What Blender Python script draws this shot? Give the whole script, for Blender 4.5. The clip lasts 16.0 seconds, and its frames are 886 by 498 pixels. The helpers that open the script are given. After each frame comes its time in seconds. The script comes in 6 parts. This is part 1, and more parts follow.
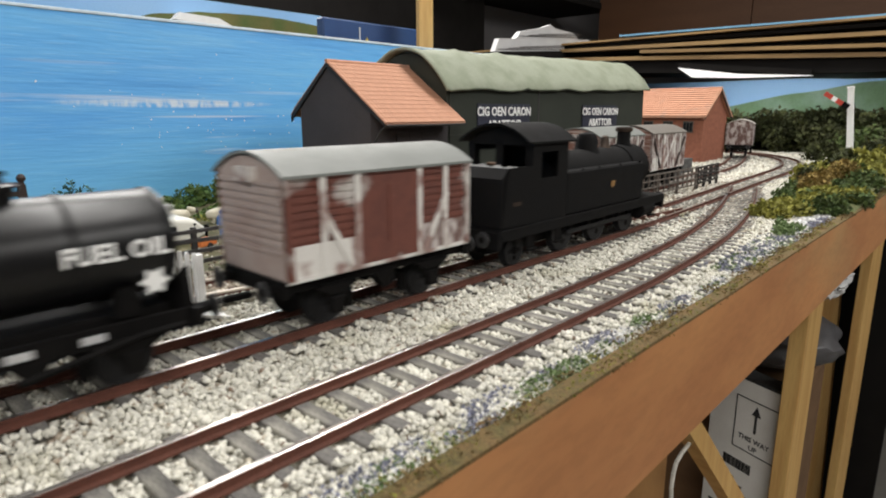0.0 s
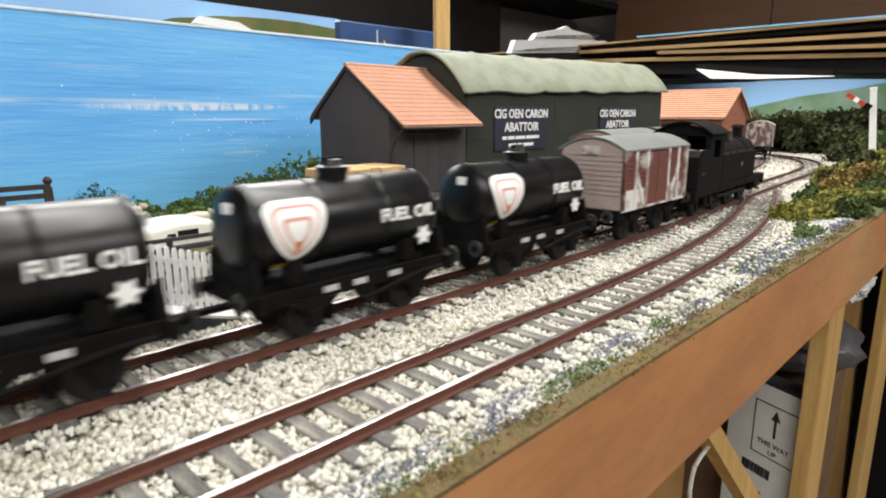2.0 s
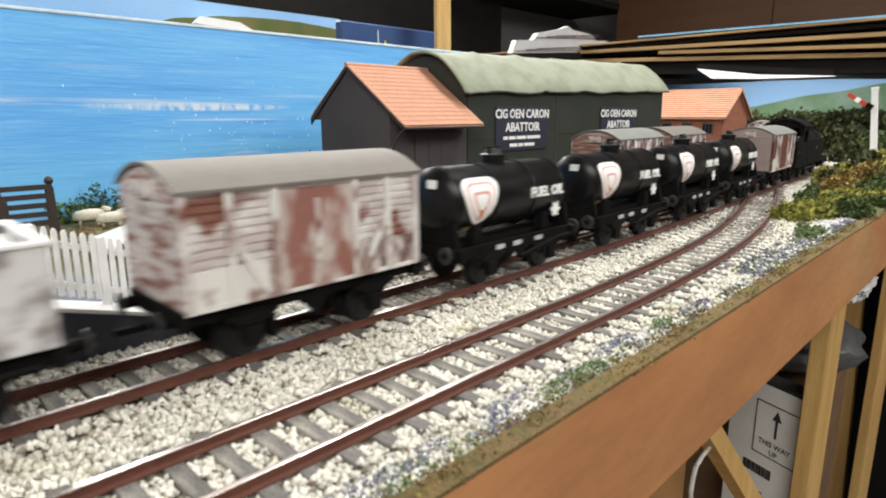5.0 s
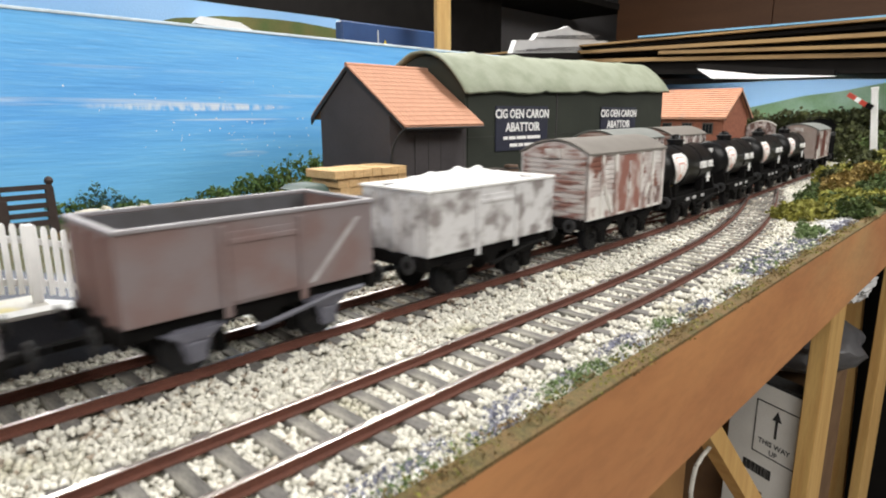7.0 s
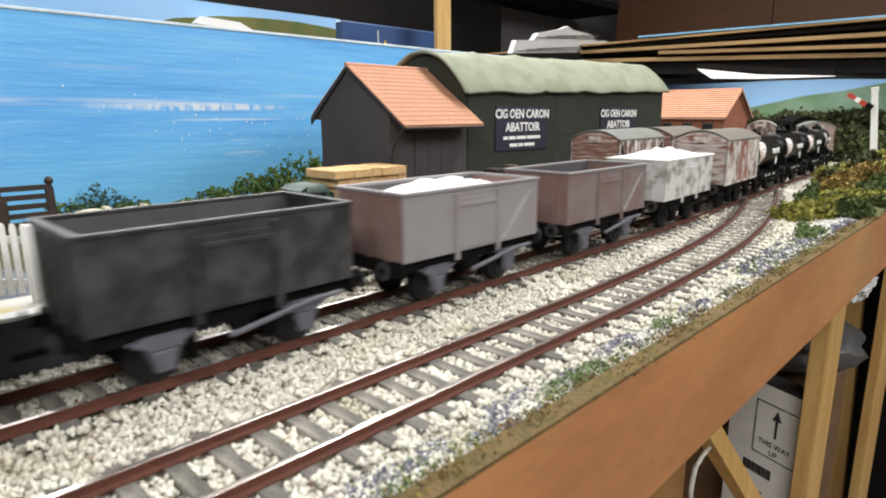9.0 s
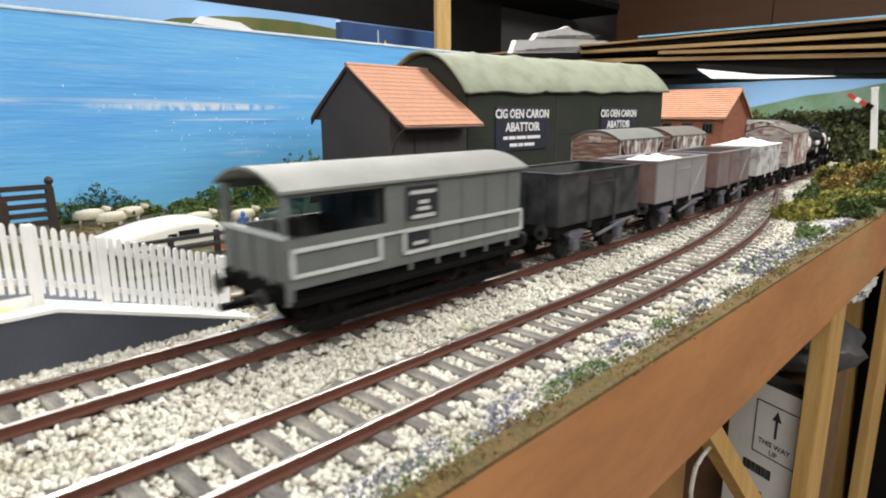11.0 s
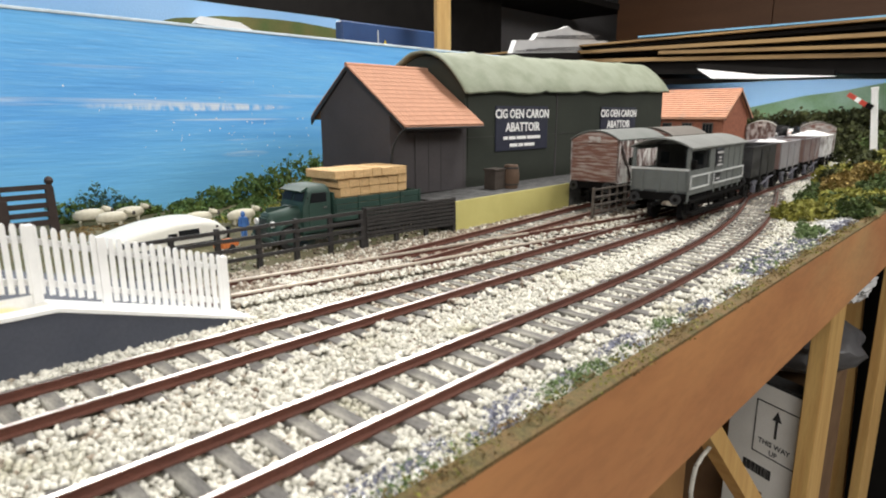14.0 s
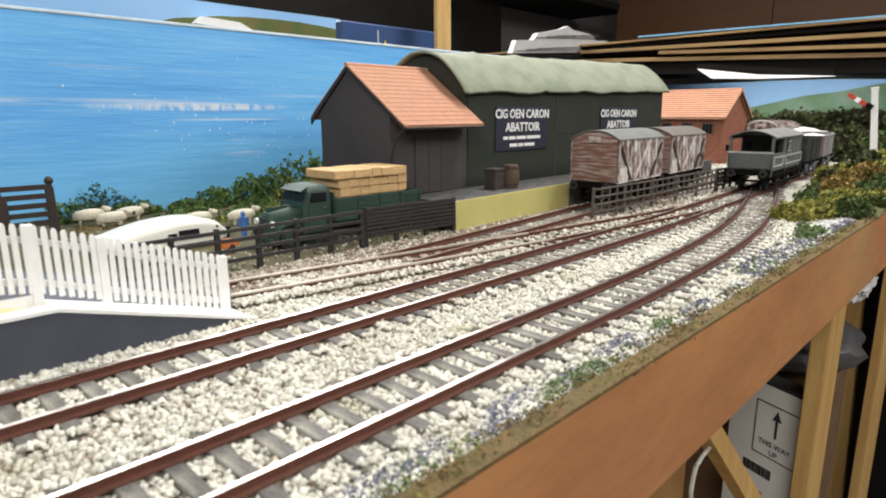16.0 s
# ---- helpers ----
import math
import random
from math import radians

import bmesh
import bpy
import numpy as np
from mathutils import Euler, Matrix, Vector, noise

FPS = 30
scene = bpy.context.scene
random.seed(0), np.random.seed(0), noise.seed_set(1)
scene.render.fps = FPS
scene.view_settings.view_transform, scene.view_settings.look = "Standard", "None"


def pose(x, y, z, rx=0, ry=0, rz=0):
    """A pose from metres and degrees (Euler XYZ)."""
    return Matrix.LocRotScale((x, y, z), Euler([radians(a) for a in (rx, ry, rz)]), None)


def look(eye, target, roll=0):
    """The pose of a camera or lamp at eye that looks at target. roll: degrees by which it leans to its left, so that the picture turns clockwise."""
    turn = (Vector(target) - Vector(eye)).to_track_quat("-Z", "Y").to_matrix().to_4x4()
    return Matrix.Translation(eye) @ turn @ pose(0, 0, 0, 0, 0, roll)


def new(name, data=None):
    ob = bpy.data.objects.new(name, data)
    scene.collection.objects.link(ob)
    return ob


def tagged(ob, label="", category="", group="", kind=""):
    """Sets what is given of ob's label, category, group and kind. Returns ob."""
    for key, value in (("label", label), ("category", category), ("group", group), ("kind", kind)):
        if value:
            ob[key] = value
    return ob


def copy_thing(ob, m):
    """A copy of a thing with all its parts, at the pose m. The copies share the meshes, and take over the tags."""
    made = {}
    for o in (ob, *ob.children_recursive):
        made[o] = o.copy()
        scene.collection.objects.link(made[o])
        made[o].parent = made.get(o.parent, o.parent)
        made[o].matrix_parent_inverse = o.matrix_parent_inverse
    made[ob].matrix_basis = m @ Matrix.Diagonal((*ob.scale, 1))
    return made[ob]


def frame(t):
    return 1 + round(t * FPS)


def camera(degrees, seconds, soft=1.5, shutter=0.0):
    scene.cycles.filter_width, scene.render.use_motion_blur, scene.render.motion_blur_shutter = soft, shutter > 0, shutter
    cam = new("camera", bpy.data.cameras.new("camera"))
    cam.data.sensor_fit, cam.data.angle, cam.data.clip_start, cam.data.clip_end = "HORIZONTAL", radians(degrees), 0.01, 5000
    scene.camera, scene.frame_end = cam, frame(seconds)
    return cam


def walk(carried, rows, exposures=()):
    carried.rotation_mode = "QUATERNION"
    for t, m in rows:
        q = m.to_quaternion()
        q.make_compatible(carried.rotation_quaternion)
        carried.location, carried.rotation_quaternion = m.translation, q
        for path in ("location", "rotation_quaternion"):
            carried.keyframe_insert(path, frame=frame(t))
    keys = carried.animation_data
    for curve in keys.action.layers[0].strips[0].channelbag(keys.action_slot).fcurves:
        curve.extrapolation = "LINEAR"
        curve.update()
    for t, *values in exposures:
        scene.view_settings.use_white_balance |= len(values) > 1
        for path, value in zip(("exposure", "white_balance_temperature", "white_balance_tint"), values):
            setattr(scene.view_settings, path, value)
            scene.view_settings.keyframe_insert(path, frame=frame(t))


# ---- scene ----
# A model railway at 4 mm to the foot. Sizes below are in millimetres and become metres through MM.
# x runs along the tracks, y away from the front of the board, z = 0 on the rail heads.
MM = 0.001
cam = camera(72.45, 16.0, soft=1.95, shutter=0.9)
cam.data.dof.use_dof, cam.data.dof.focus_distance, cam.data.dof.aperture_fstop = True, 0.42, 38.0
EYE, AIM = (0.0, 0.0, 0.0589), (0.34983, 0.34000, -0.0500)
CAM_REST = look(EYE, AIM, -0.22)
walk(cam, [(0.0, look((0.00194, -0.00007, 0.05824), (0.36064, 0.33039, -0.05189), -0.07)),
           (0.5, look((0.00147, -0.00024, 0.05857), (0.36140, 0.32893, -0.05144), -0.02)),
           (1.0, look((0.00068, 0.00012, 0.05862), (0.35631, 0.33420, -0.05057), -0.05)),
           (1.5, look((0.0, -0.0001, 0.0590), (0.35139, 0.33845, -0.05006), -0.2)),
           (2.0, look((0.0, -0.0001, 0.0589), (0.35033, 0.33945, -0.05006), -0.21)),
           (2.5, CAM_REST), (16.0, CAM_REST)], exposures=[(0.0, -0.36), (0.5, -0.17), (1.0, -0.05), (1.5, 0.0), (9.2, 0.0), (11.5, -0.10), (16.0, -0.16)])

# ---- light: unseen strip lamps, added to stand in for the workshop's lighting ----
world = bpy.data.worlds.new("World")
scene.world = world
world.use_nodes = True
world.node_tree.nodes["Background"].inputs[0].default_value = (0.55, 0.62, 0.75, 1)
world.node_tree.nodes["Background"].inputs[1].default_value = 0.02


def strip_lamp(name, x, y, z, length, width, watts, aim, colour):
    data = bpy.data.lights.new(name, "AREA")
    data.shape, data.size, data.size_y = "RECTANGLE", length, width
    data.energy, data.color = watts, colour
    ob = new(name, data)
    ob.matrix_world = look((x, y, z), aim)
    return ob


LIGHT = (1.0, 0.972, 0.93)
strip_lamp("ceiling_lamp", 0.62, 0.28, 1.00, 1.2, 0.25, 21.0, (0.38, 0.22, 0.0), LIGHT)
# Front-left fill, added to lift the vehicle ends and the carton.
strip_lamp("ceiling_lamp", -0.75, -0.55, 0.75, 0.9, 0.25, 14.0, (0.30, 0.20, 0.0), LIGHT)
# Unseen low lamp behind the backdrop, set for the glints on the rails.
strip_lamp("ceiling_lamp", 0.48, 0.97, 0.52, 1.0, 0.16, 10.0, (0.25, 0.10, 0.0), LIGHT)
# Front-right fill, added to brighten the fascia and the hut walls.
strip_lamp("ceiling_lamp", 0.95, -0.85, 0.70, 0.9, 0.25, 9.0, (0.45, 0.10, -0.05), LIGHT)
shelf_lamp = strip_lamp("shelf_lamp", 1.085, 0.30, 0.101, 0.30, 0.04, 0.30, (1.25, 0.30, 0.02), (1.0, 0.97, 0.92))
shelf_lamp.data.spread = radians(110)

# ---- mesh helpers (millimetres) ----


def bm_new():
    return bmesh.new()


def box(bm, x0, x1, y0, y1, z0, z1, bevel=0.0):
    vs = [bm.verts.new((x, y, z)) for z in (z0, z1) for y in (y0, y1) for x in (x0, x1)]
    fs = [bm.faces.new([vs[i] for i in q]) for q in
          ((0, 2, 3, 1), (4, 5, 7, 6), (0, 1, 5, 4), (2, 6, 7, 3), (0, 4, 6, 2), (1, 3, 7, 5))]
    if bevel > 0:
        edges = list({e for f in fs for e in f.edges})
        bmesh.ops.bevel(bm, geom=edges, offset=bevel, segments=1, affect="EDGES")
    return bm


def prism(bm, pts, plane, a, b):
    """A polygon pushed from a to b; plane is the pair of axes that the points name."""
    def at(p, c):
        return {"xz": (p[0], c, p[1]), "yz": (c, p[0], p[1]), "xy": (p[0], p[1], c)}[plane]
    lo = [bm.verts.new(at(p, a)) for p in pts]
    hi = [bm.verts.new(at(p, b)) for p in pts]
    bm.faces.new(lo), bm.faces.new(hi[::-1])
    n = len(pts)
    for i in range(n):
        bm.faces.new((lo[i], hi[i], hi[(i + 1) % n], lo[(i + 1) % n]))
    return bm


def rod(bm, p, q, r, seg=8, r2=None):
    p, q = Vector(p), Vector(q)
    d = (q - p)
    u = d.orthogonal().normalized()
    w = d.normalized().cross(u)
    r2 = r if r2 is None else r2
    ra = [bm.verts.new(p + (u * math.cos(a) + w * math.sin(a)) * r) for a in [2 * math.pi * i / seg for i in range(seg)]]
    rb = [bm.verts.new(q + (u * math.cos(a) + w * math.sin(a)) * r2) for a in [2 * math.pi * i / seg for i in range(seg)]]
    bm.faces.new(ra[::-1]), bm.faces.new(rb)
    for i in range(seg):
        bm.faces.new((ra[i], ra[(i + 1) % seg], rb[(i + 1) % seg], rb[i]))
    return bm


def lathe(bm, profile, c, seg=16, axis="z"):
    """A profile of (radius, height) turned about an axis through c."""
    rings = []
    for r, h in profile:
        ring = []
        for i in range(seg):
            a = 2 * math.pi * i / seg
            u, v = r * math.cos(a), r * math.sin(a)
            o = {"z": (u, v, h), "x": (h, u, v), "y": (u, h, v)}[axis]
            ring.append(bm.verts.new((c[0] + o[0], c[1] + o[1], c[2] + o[2])))
        rings.append(ring)
    for a, b in zip(rings, rings[1:]):
        for i in range(seg):
            bm.faces.new((a[i], a[(i + 1) % seg], b[(i + 1) % seg], b[i]))
    bm.faces.new(rings[0][::-1]), bm.faces.new(rings[-1])
    return bm


def finish(bm, name, smooth=False, fix=True):
    if fix:
        bmesh.ops.recalc_face_normals(bm, faces=bm.faces)
    bmesh.ops.scale(bm, vec=(MM, MM, MM), verts=bm.verts)
    me = bpy.data.meshes.new(name)
    bm.to_mesh(me)
    bm.free()
    if smooth:
        me.polygons.foreach_set("use_smooth", [True] * len(me.polygons))
        me.set_sharp_from_angle(angle=radians(38))
    return me


def part(name, bm, material, parent=None, label="", at=None, smooth=False):
    ob = new(name, finish(bm, name, smooth))
    ob.data.materials.append(material)
    if parent:
        ob.parent = parent
    if at is not None:
        ob.location = [c * MM for c in at]
    if label:
        ob["label"] = label
    return ob


def share(name, me, parent, at, turn=0.0):
    ob = new(name, me)
    ob.parent = parent
    ob.location = [c * MM for c in at]
    ob.rotation_euler = (0, 0, turn)
    return ob


def thing(name, label, category, at=(0, 0, 0), group="", kind="", turn=0.0):
    ob = new(name)
    ob.empty_display_size = 0.01
    ob.location = [c * MM for c in at]
    ob.rotation_euler = (0, 0, radians(turn))
    return tagged(ob, label, category, group, kind)


def raw(name, verts, faces, material, smooth=False):
    me = bpy.data.meshes.new(name)
    me.from_pydata((np.asarray(verts, float) * MM).tolist(), [], faces)
    me.materials.append(material)
    if smooth:
        me.polygons.foreach_set("use_smooth", [True] * len(me.polygons))
    return me


def raw_tris(name, verts, tris, material):
    """A large mesh of triangles from arrays."""
    me = bpy.data.meshes.new(name)
    n, k = len(verts), len(tris)
    me.vertices.add(n)
    me.vertices.foreach_set("co", (np.asarray(verts, np.float32) * MM).ravel())
    me.loops.add(k * 3)
    me.loops.foreach_set("vertex_index", np.asarray(tris, np.int32).ravel())
    me.polygons.add(k)
    me.polygons.foreach_set("loop_start", np.arange(0, 3 * k, 3, dtype=np.int32))
    me.update(calc_edges=True)
    me.validate()
    me.materials.append(material)
    return me


def lettering(name, text, size, material, parent, m, thick=0.05, squeeze=1.0):
    """Raised letters of the built-in font, centred on the pose m (metres)."""
    cu = bpy.data.curves.new(name, "FONT")
    cu.body, cu.size, cu.extrude = text, size * MM, thick * MM
    cu.align_x, cu.align_y = "CENTER", "CENTER"
    cu.resolution_u = 2
    cu.offset = size * 0.022 * MM
    tmp = bpy.data.objects.new(name, cu)
    me = bpy.data.meshes.new_from_object(tmp)
    bpy.data.objects.remove(tmp)
    for v in me.vertices:
        v.co.x *= squeeze
    me.materials.append(material)
    ob = new(name, me)
    ob.parent = parent
    ob.matrix_basis = m
    return ob


# ---- materials ----


def material(name, base, rough=0.6, metal=0.0, other=None, size=4.0, amount=0.5, grain=0.6, bump=0.15, contrast=(0.4, 0.65),
             third=None, third_size=12.0, third_band=(0.55, 0.62), per_object=0.0, stretch=(1, 1, 1), island=0.0, spec=0.5, emit=None, dirt=0.10):
    """Base colour with blotches of another at `size` mm and fine grain at `grain` mm; a third colour lies in worn patches."""
    m = bpy.data.materials.new(name)
    m.use_nodes = True
    nt = m.node_tree
    bsdf = nt.nodes["Principled BSDF"]
    link = nt.links.new
    bsdf.inputs["Metallic"].default_value = metal
    bsdf.inputs["Specular IOR Level"].default_value = spec
    co = nt.nodes.new("ShaderNodeTexCoord")
    mp = nt.nodes.new("ShaderNodeMapping")
    mp.inputs["Scale"].default_value = stretch
    link(co.outputs["Object"], mp.inputs["Vector"])
    shift = None
    if per_object:
        info = nt.nodes.new("ShaderNodeObjectInfo")
        shift = info.outputs["Random"]
    if island:
        geo = nt.nodes.new("ShaderNodeNewGeometry")
        shift = geo.outputs["Random Per Island"]

    def noise_at(mm, detail=3.0):
        n = nt.nodes.new("ShaderNodeTexNoise")
        n.noise_dimensions = "3D"
        n.inputs["Scale"].default_value = 1000.0 / mm
        n.inputs["Detail"].default_value = detail
        link(mp.outputs["Vector"], n.inputs["Vector"])
        return n

    def ramp(src, lo, hi):
        r = nt.nodes.new("ShaderNodeMapRange")
        r.inputs["From Min"].default_value, r.inputs["From Max"].default_value = lo, hi
        link(src, r.inputs["Value"])
        return r.outputs["Result"]

    def mix(fac, a, b, mode="MIX"):
        x = nt.nodes.new("ShaderNodeMix")
        x.data_type, x.blend_type = "RGBA", mode
        for sock, val in ((x.inputs[0], fac), (x.inputs[6], a), (x.inputs[7], b)):
            if isinstance(val, (int, float)):
                sock.default_value = val
            elif isinstance(val, tuple):
                sock.default_value = (*val, 1)
            else:
                link(val, sock)
        return x.outputs[2]

    big = noise_at(size)
    fine = noise_at(grain, 2.0)
    if other is None:
        other = tuple(c * 0.72 for c in base)
    mul = nt.nodes.new("ShaderNodeMath")
    mul.operation = "MULTIPLY"
    link(ramp(big.outputs["Fac"], *contrast), mul.inputs[0])
    mul.inputs[1].default_value = amount
    col = mix(mul.outputs[0], base, other)
    if third is not None:
        far = noise_at(third_size, 4.0)
        col = mix(ramp(far.outputs["Fac"], *third_band), col, third)
    dark = mix(dirt, col, (0.0, 0.0, 0.0), "MIX")
    col = mix(ramp(fine.outputs["Fac"], 0.35, 0.6), dark, col)
    if shift is not None:
        k = nt.nodes.new("ShaderNodeMapRange")
        k.inputs["To Min"].default_value, k.inputs["To Max"].default_value = 1 - (per_object or island), 1.0
        link(shift, k.inputs["Value"])
        hsv = nt.nodes.new("ShaderNodeHueSaturation")
        link(k.outputs["Result"], hsv.inputs["Value"])
        link(col, hsv.inputs["Color"])
        col = hsv.outputs["Color"]
    link(col, bsdf.inputs["Base Color"])
    rr = nt.nodes.new("ShaderNodeMapRange")
    rr.inputs["To Min"].default_value, rr.inputs["To Max"].default_value = max(rough - 0.12, 0.03), min(rough + 0.12, 1)
    link(big.outputs["Fac"], rr.inputs["Value"])
    link(rr.outputs["Result"], bsdf.inputs["Roughness"])
    if bump:
        b = nt.nodes.new("ShaderNodeBump")
        b.inputs["Strength"].default_value = bump
        b.inputs["Distance"].default_value = grain * MM * 0.5
        link(fine.outputs["Fac"], b.inputs["Height"])
        link(b.outputs["Normal"], bsdf.inputs["Normal"])
    if emit:
        bsdf.inputs["Emission Color"].default_value = (*emit[:3], 1)
        bsdf.inputs["Emission Strength"].default_value = emit[3]
    return m


BALLAST = material("ballast_stone", (0.86, 0.84, 0.745), 0.85, other=(0.58, 0.555, 0.465), size=3.0, grain=0.4, island=0.40, dirt=0.15, third=(0.52, 0.49, 0.33), third_size=22, third_band=(0.58, 0.78))
BALLASTBROWN = material("dirty_ballast", (0.60, 0.54, 0.43), 0.9, other=(0.24, 0.165, 0.12), size=4.0, amount=0.9, contrast=(0.42, 0.60), grain=0.4, island=0.5, dirt=0.3)
BED = material("ballast_bed", (0.50, 0.475, 0.385), 0.9, other=(0.30, 0.27, 0.20), size=1.6, amount=0.8, grain=0.6, bump=0.6, dirt=0.3)
YARD = material("yard_earth", (0.085, 0.085, 0.030), 0.95, other=(0.15, 0.125, 0.07), size=9, amount=0.8, grain=1.0, bump=0.6, third=(0.24, 0.22, 0.13), third_size=6, third_band=(0.58, 0.68), dirt=0.4)
RAIL = material("rusty_rail", (0.125, 0.043, 0.027), 0.8, other=(0.085, 0.030, 0.020), size=6, grain=0.6, dirt=0.2)
RAILHEAD = material("rail_steel", (0.78, 0.75, 0.72), 0.30, metal=1.0, other=(0.52, 0.42, 0.38), size=22, amount=0.5, grain=0.5, bump=0.03)
# Pale colour stands in for the gleam on the yard rail tops.
RAILGLEAM = material("gleam_painted_rail_top", (0.62, 0.55, 0.47), 0.4, metal=0.5, other=(0.45, 0.36, 0.29), size=14, grain=0.5, bump=0.03)
RAILDULL = material("dull_rail_top", (0.30, 0.21, 0.17), 0.45, metal=0.6, other=(0.18, 0.10, 0.08), size=12, grain=0.5, bump=0.05)
SLEEPER = material("sleeper", (0.20, 0.19, 0.178), 0.85, other=(0.115, 0.108, 0.10), size=5, grain=0.5, per_object=0.35, stretch=(1, 0.3, 1), third=(0.36, 0.345, 0.30), third_size=6, third_band=(0.54, 0.68), dirt=0.3)
BOARD = material("plywood_fascia", (0.50, 0.235, 0.092), 0.55, other=(0.385, 0.165, 0.064), size=26, amount=0.9, contrast=(0.38, 0.62), grain=2.0, bump=0.04, stretch=(0.3, 1, 1), third=(0.43, 0.27, 0.12), third_size=50, third_band=(0.50, 0.72))
BOARDTOP = material("board_top", (0.165, 0.10, 0.034), 0.9, other=(0.10, 0.088, 0.028), size=5, amount=0.8, grain=0.7, bump=0.5, dirt=0.4)
TIMBER = material("pine_timber", (0.60, 0.38, 0.135), 0.6, other=(0.47, 0.26, 0.08), size=9, amount=0.8, grain=0.9, bump=0.1, stretch=(1, 1, 0.08))


def painted_sky():
    """Brushed blue paint with thin dabbed clouds: streaks lie along x, clouds are soft bands of short dabs."""
    m = bpy.data.materials.new("sky_paint")
    m.use_nodes = True
    nt = m.node_tree
    bsdf = nt.nodes["Principled BSDF"]
    link = nt.links.new
    co = nt.nodes.new("ShaderNodeTexCoord")
    sep = nt.nodes.new("ShaderNodeSeparateXYZ")
    link(co.outputs["Object"], sep.inputs[0])

    def noise_at(mm, stretch, detail):
        mp = nt.nodes.new("ShaderNodeMapping")
        mp.inputs["Scale"].default_value = stretch
        link(co.outputs["Object"], mp.inputs["Vector"])
        n = nt.nodes.new("ShaderNodeTexNoise")
        n.inputs["Scale"].default_value, n.inputs["Detail"].default_value = 1000.0 / mm, detail
        link(mp.outputs["Vector"], n.inputs["Vector"])
        return n.outputs["Fac"]

    def ramp(src, lo, hi, top=1.0):
        r = nt.nodes.new("ShaderNodeMapRange")
        r.inputs["From Min"].default_value, r.inputs["From Max"].default_value = lo, hi
        r.inputs["To Max"].default_value = top
        link(src, r.inputs["Value"])
        return r.outputs["Result"]

    def calc(op, a, b):
        x = nt.nodes.new("ShaderNodeMath")
        x.operation = op
        for sock, val in zip(x.inputs, (a, b)):
            if isinstance(val, (int, float)):
                sock.default_value = val
            else:
                link(val, sock)
        return x.outputs[0]

    def mix(fac, a, b):
        x = nt.nodes.new("ShaderNodeMix")
        x.data_type = "RGBA"
        link(fac, x.inputs[0])
        for sock, val in ((x.inputs[6], a), (x.inputs[7], b)):
            if isinstance(val, tuple):
                sock.default_value = (*val, 1)
            else:
                link(val, sock)
        return x.outputs[2]

    brush = noise_at(9.0, (0.10, 1, 1.6), 4.0)
    fine = noise_at(2.4, (0.12, 1, 1.5), 3.0)
    col = mix(ramp(noise_at(110.0, (0.5, 1, 1.4), 2.0), 0.38, 0.62), (0.11, 0.395, 0.84), (0.135, 0.455, 0.87))
    col = mix(ramp(brush, 0.50, 0.70, 0.55), col, (0.21, 0.53, 0.87))
    col = mix(ramp(brush, 0.46, 0.28, 0.7), col, (0.062, 0.285, 0.70))
    col = mix(ramp(fine, 0.56, 0.74, 0.35), col, (0.28, 0.58, 0.88))
    col = mix(ramp(sep.outputs["Z"], 0.052, 0.004, 0.75), col, (0.19, 0.55, 0.86))
    dabs = ramp(noise_at(3.0, (0.9, 1, 0.35), 3.0), 0.36, 0.60)
    wisps = ramp(noise_at(7.0, (0.10, 1, 1.5), 4.0), 0.32, 0.52)
    for x, hx, z, hz, kind, strength in ((190, 78, 64.4, 3.2, dabs, 0.95), (125, 110, 66.8, 3.0, wisps, 0.6), (215, 50, 55.6, 0.9, wisps, 0.6),
                                         (222, 18, 40.6, 1.1, wisps, 0.7), (224, 20, 30.8, 2.2, wisps, 0.8), (150, 60, 88.0, 1.6, wisps, 0.22), (270, 40, 73.0, 1.4, wisps, 0.25)):
        dx = calc("POWER", calc("ABSOLUTE", calc("DIVIDE", calc("SUBTRACT", sep.outputs["X"], x * MM), hx * MM), 0), 2.0)
        dz = calc("POWER", calc("ABSOLUTE", calc("DIVIDE", calc("SUBTRACT", sep.outputs["Z"], z * MM), hz * MM), 0), 2.0)
        band = ramp(calc("ADD", dx, dz), 1.0, 0.25, strength)
        col = mix(calc("MULTIPLY", band, kind), col, (0.66, 0.75, 0.88))
    link(col, bsdf.inputs["Base Color"])
    bsdf.inputs["Roughness"].default_value = 0.5
    b = nt.nodes.new("ShaderNodeBump")
    b.inputs["Strength"].default_value, b.inputs["Distance"].default_value = 0.35, 0.0006
    link(calc("ADD", brush, fine), b.inputs["Height"])
    link(b.outputs["Normal"], bsdf.inputs["Normal"])
    return m


SKY = painted_sky()
SKYPALE = material("pale_sky_paint", (0.24, 0.46, 0.76), 0.6, other=(0.32, 0.53, 0.80), size=120, grain=2, dirt=0.03)
BOARDEDGE = material("white_board_edge", (0.62, 0.74, 0.84), 0.7, size=6)
HUTWALL = material("dark_grey_card", (0.070, 0.063, 0.066), 0.85, other=(0.056, 0.052, 0.055), size=20, grain=0.8, bump=0.06, spec=0.25)
GREENWALL = material("dark_green_card", (0.036, 0.041, 0.033), 0.8, other=(0.029, 0.034, 0.028), size=30, grain=0.8, bump=0.06, spec=0.22)
GREENROOF = material("green_tarpaulin", (0.26, 0.285, 0.215), 0.75, other=(0.19, 0.215, 0.15), size=16, amount=0.8, grain=1.0, bump=0.12)
TILE = material("clay_tile", (0.56, 0.295, 0.19), 0.85, other=(0.47, 0.225, 0.14), size=6, grain=0.6, per_object=0.10, third=(0.38, 0.24, 0.18), third_size=14, third_band=(0.58, 0.75))
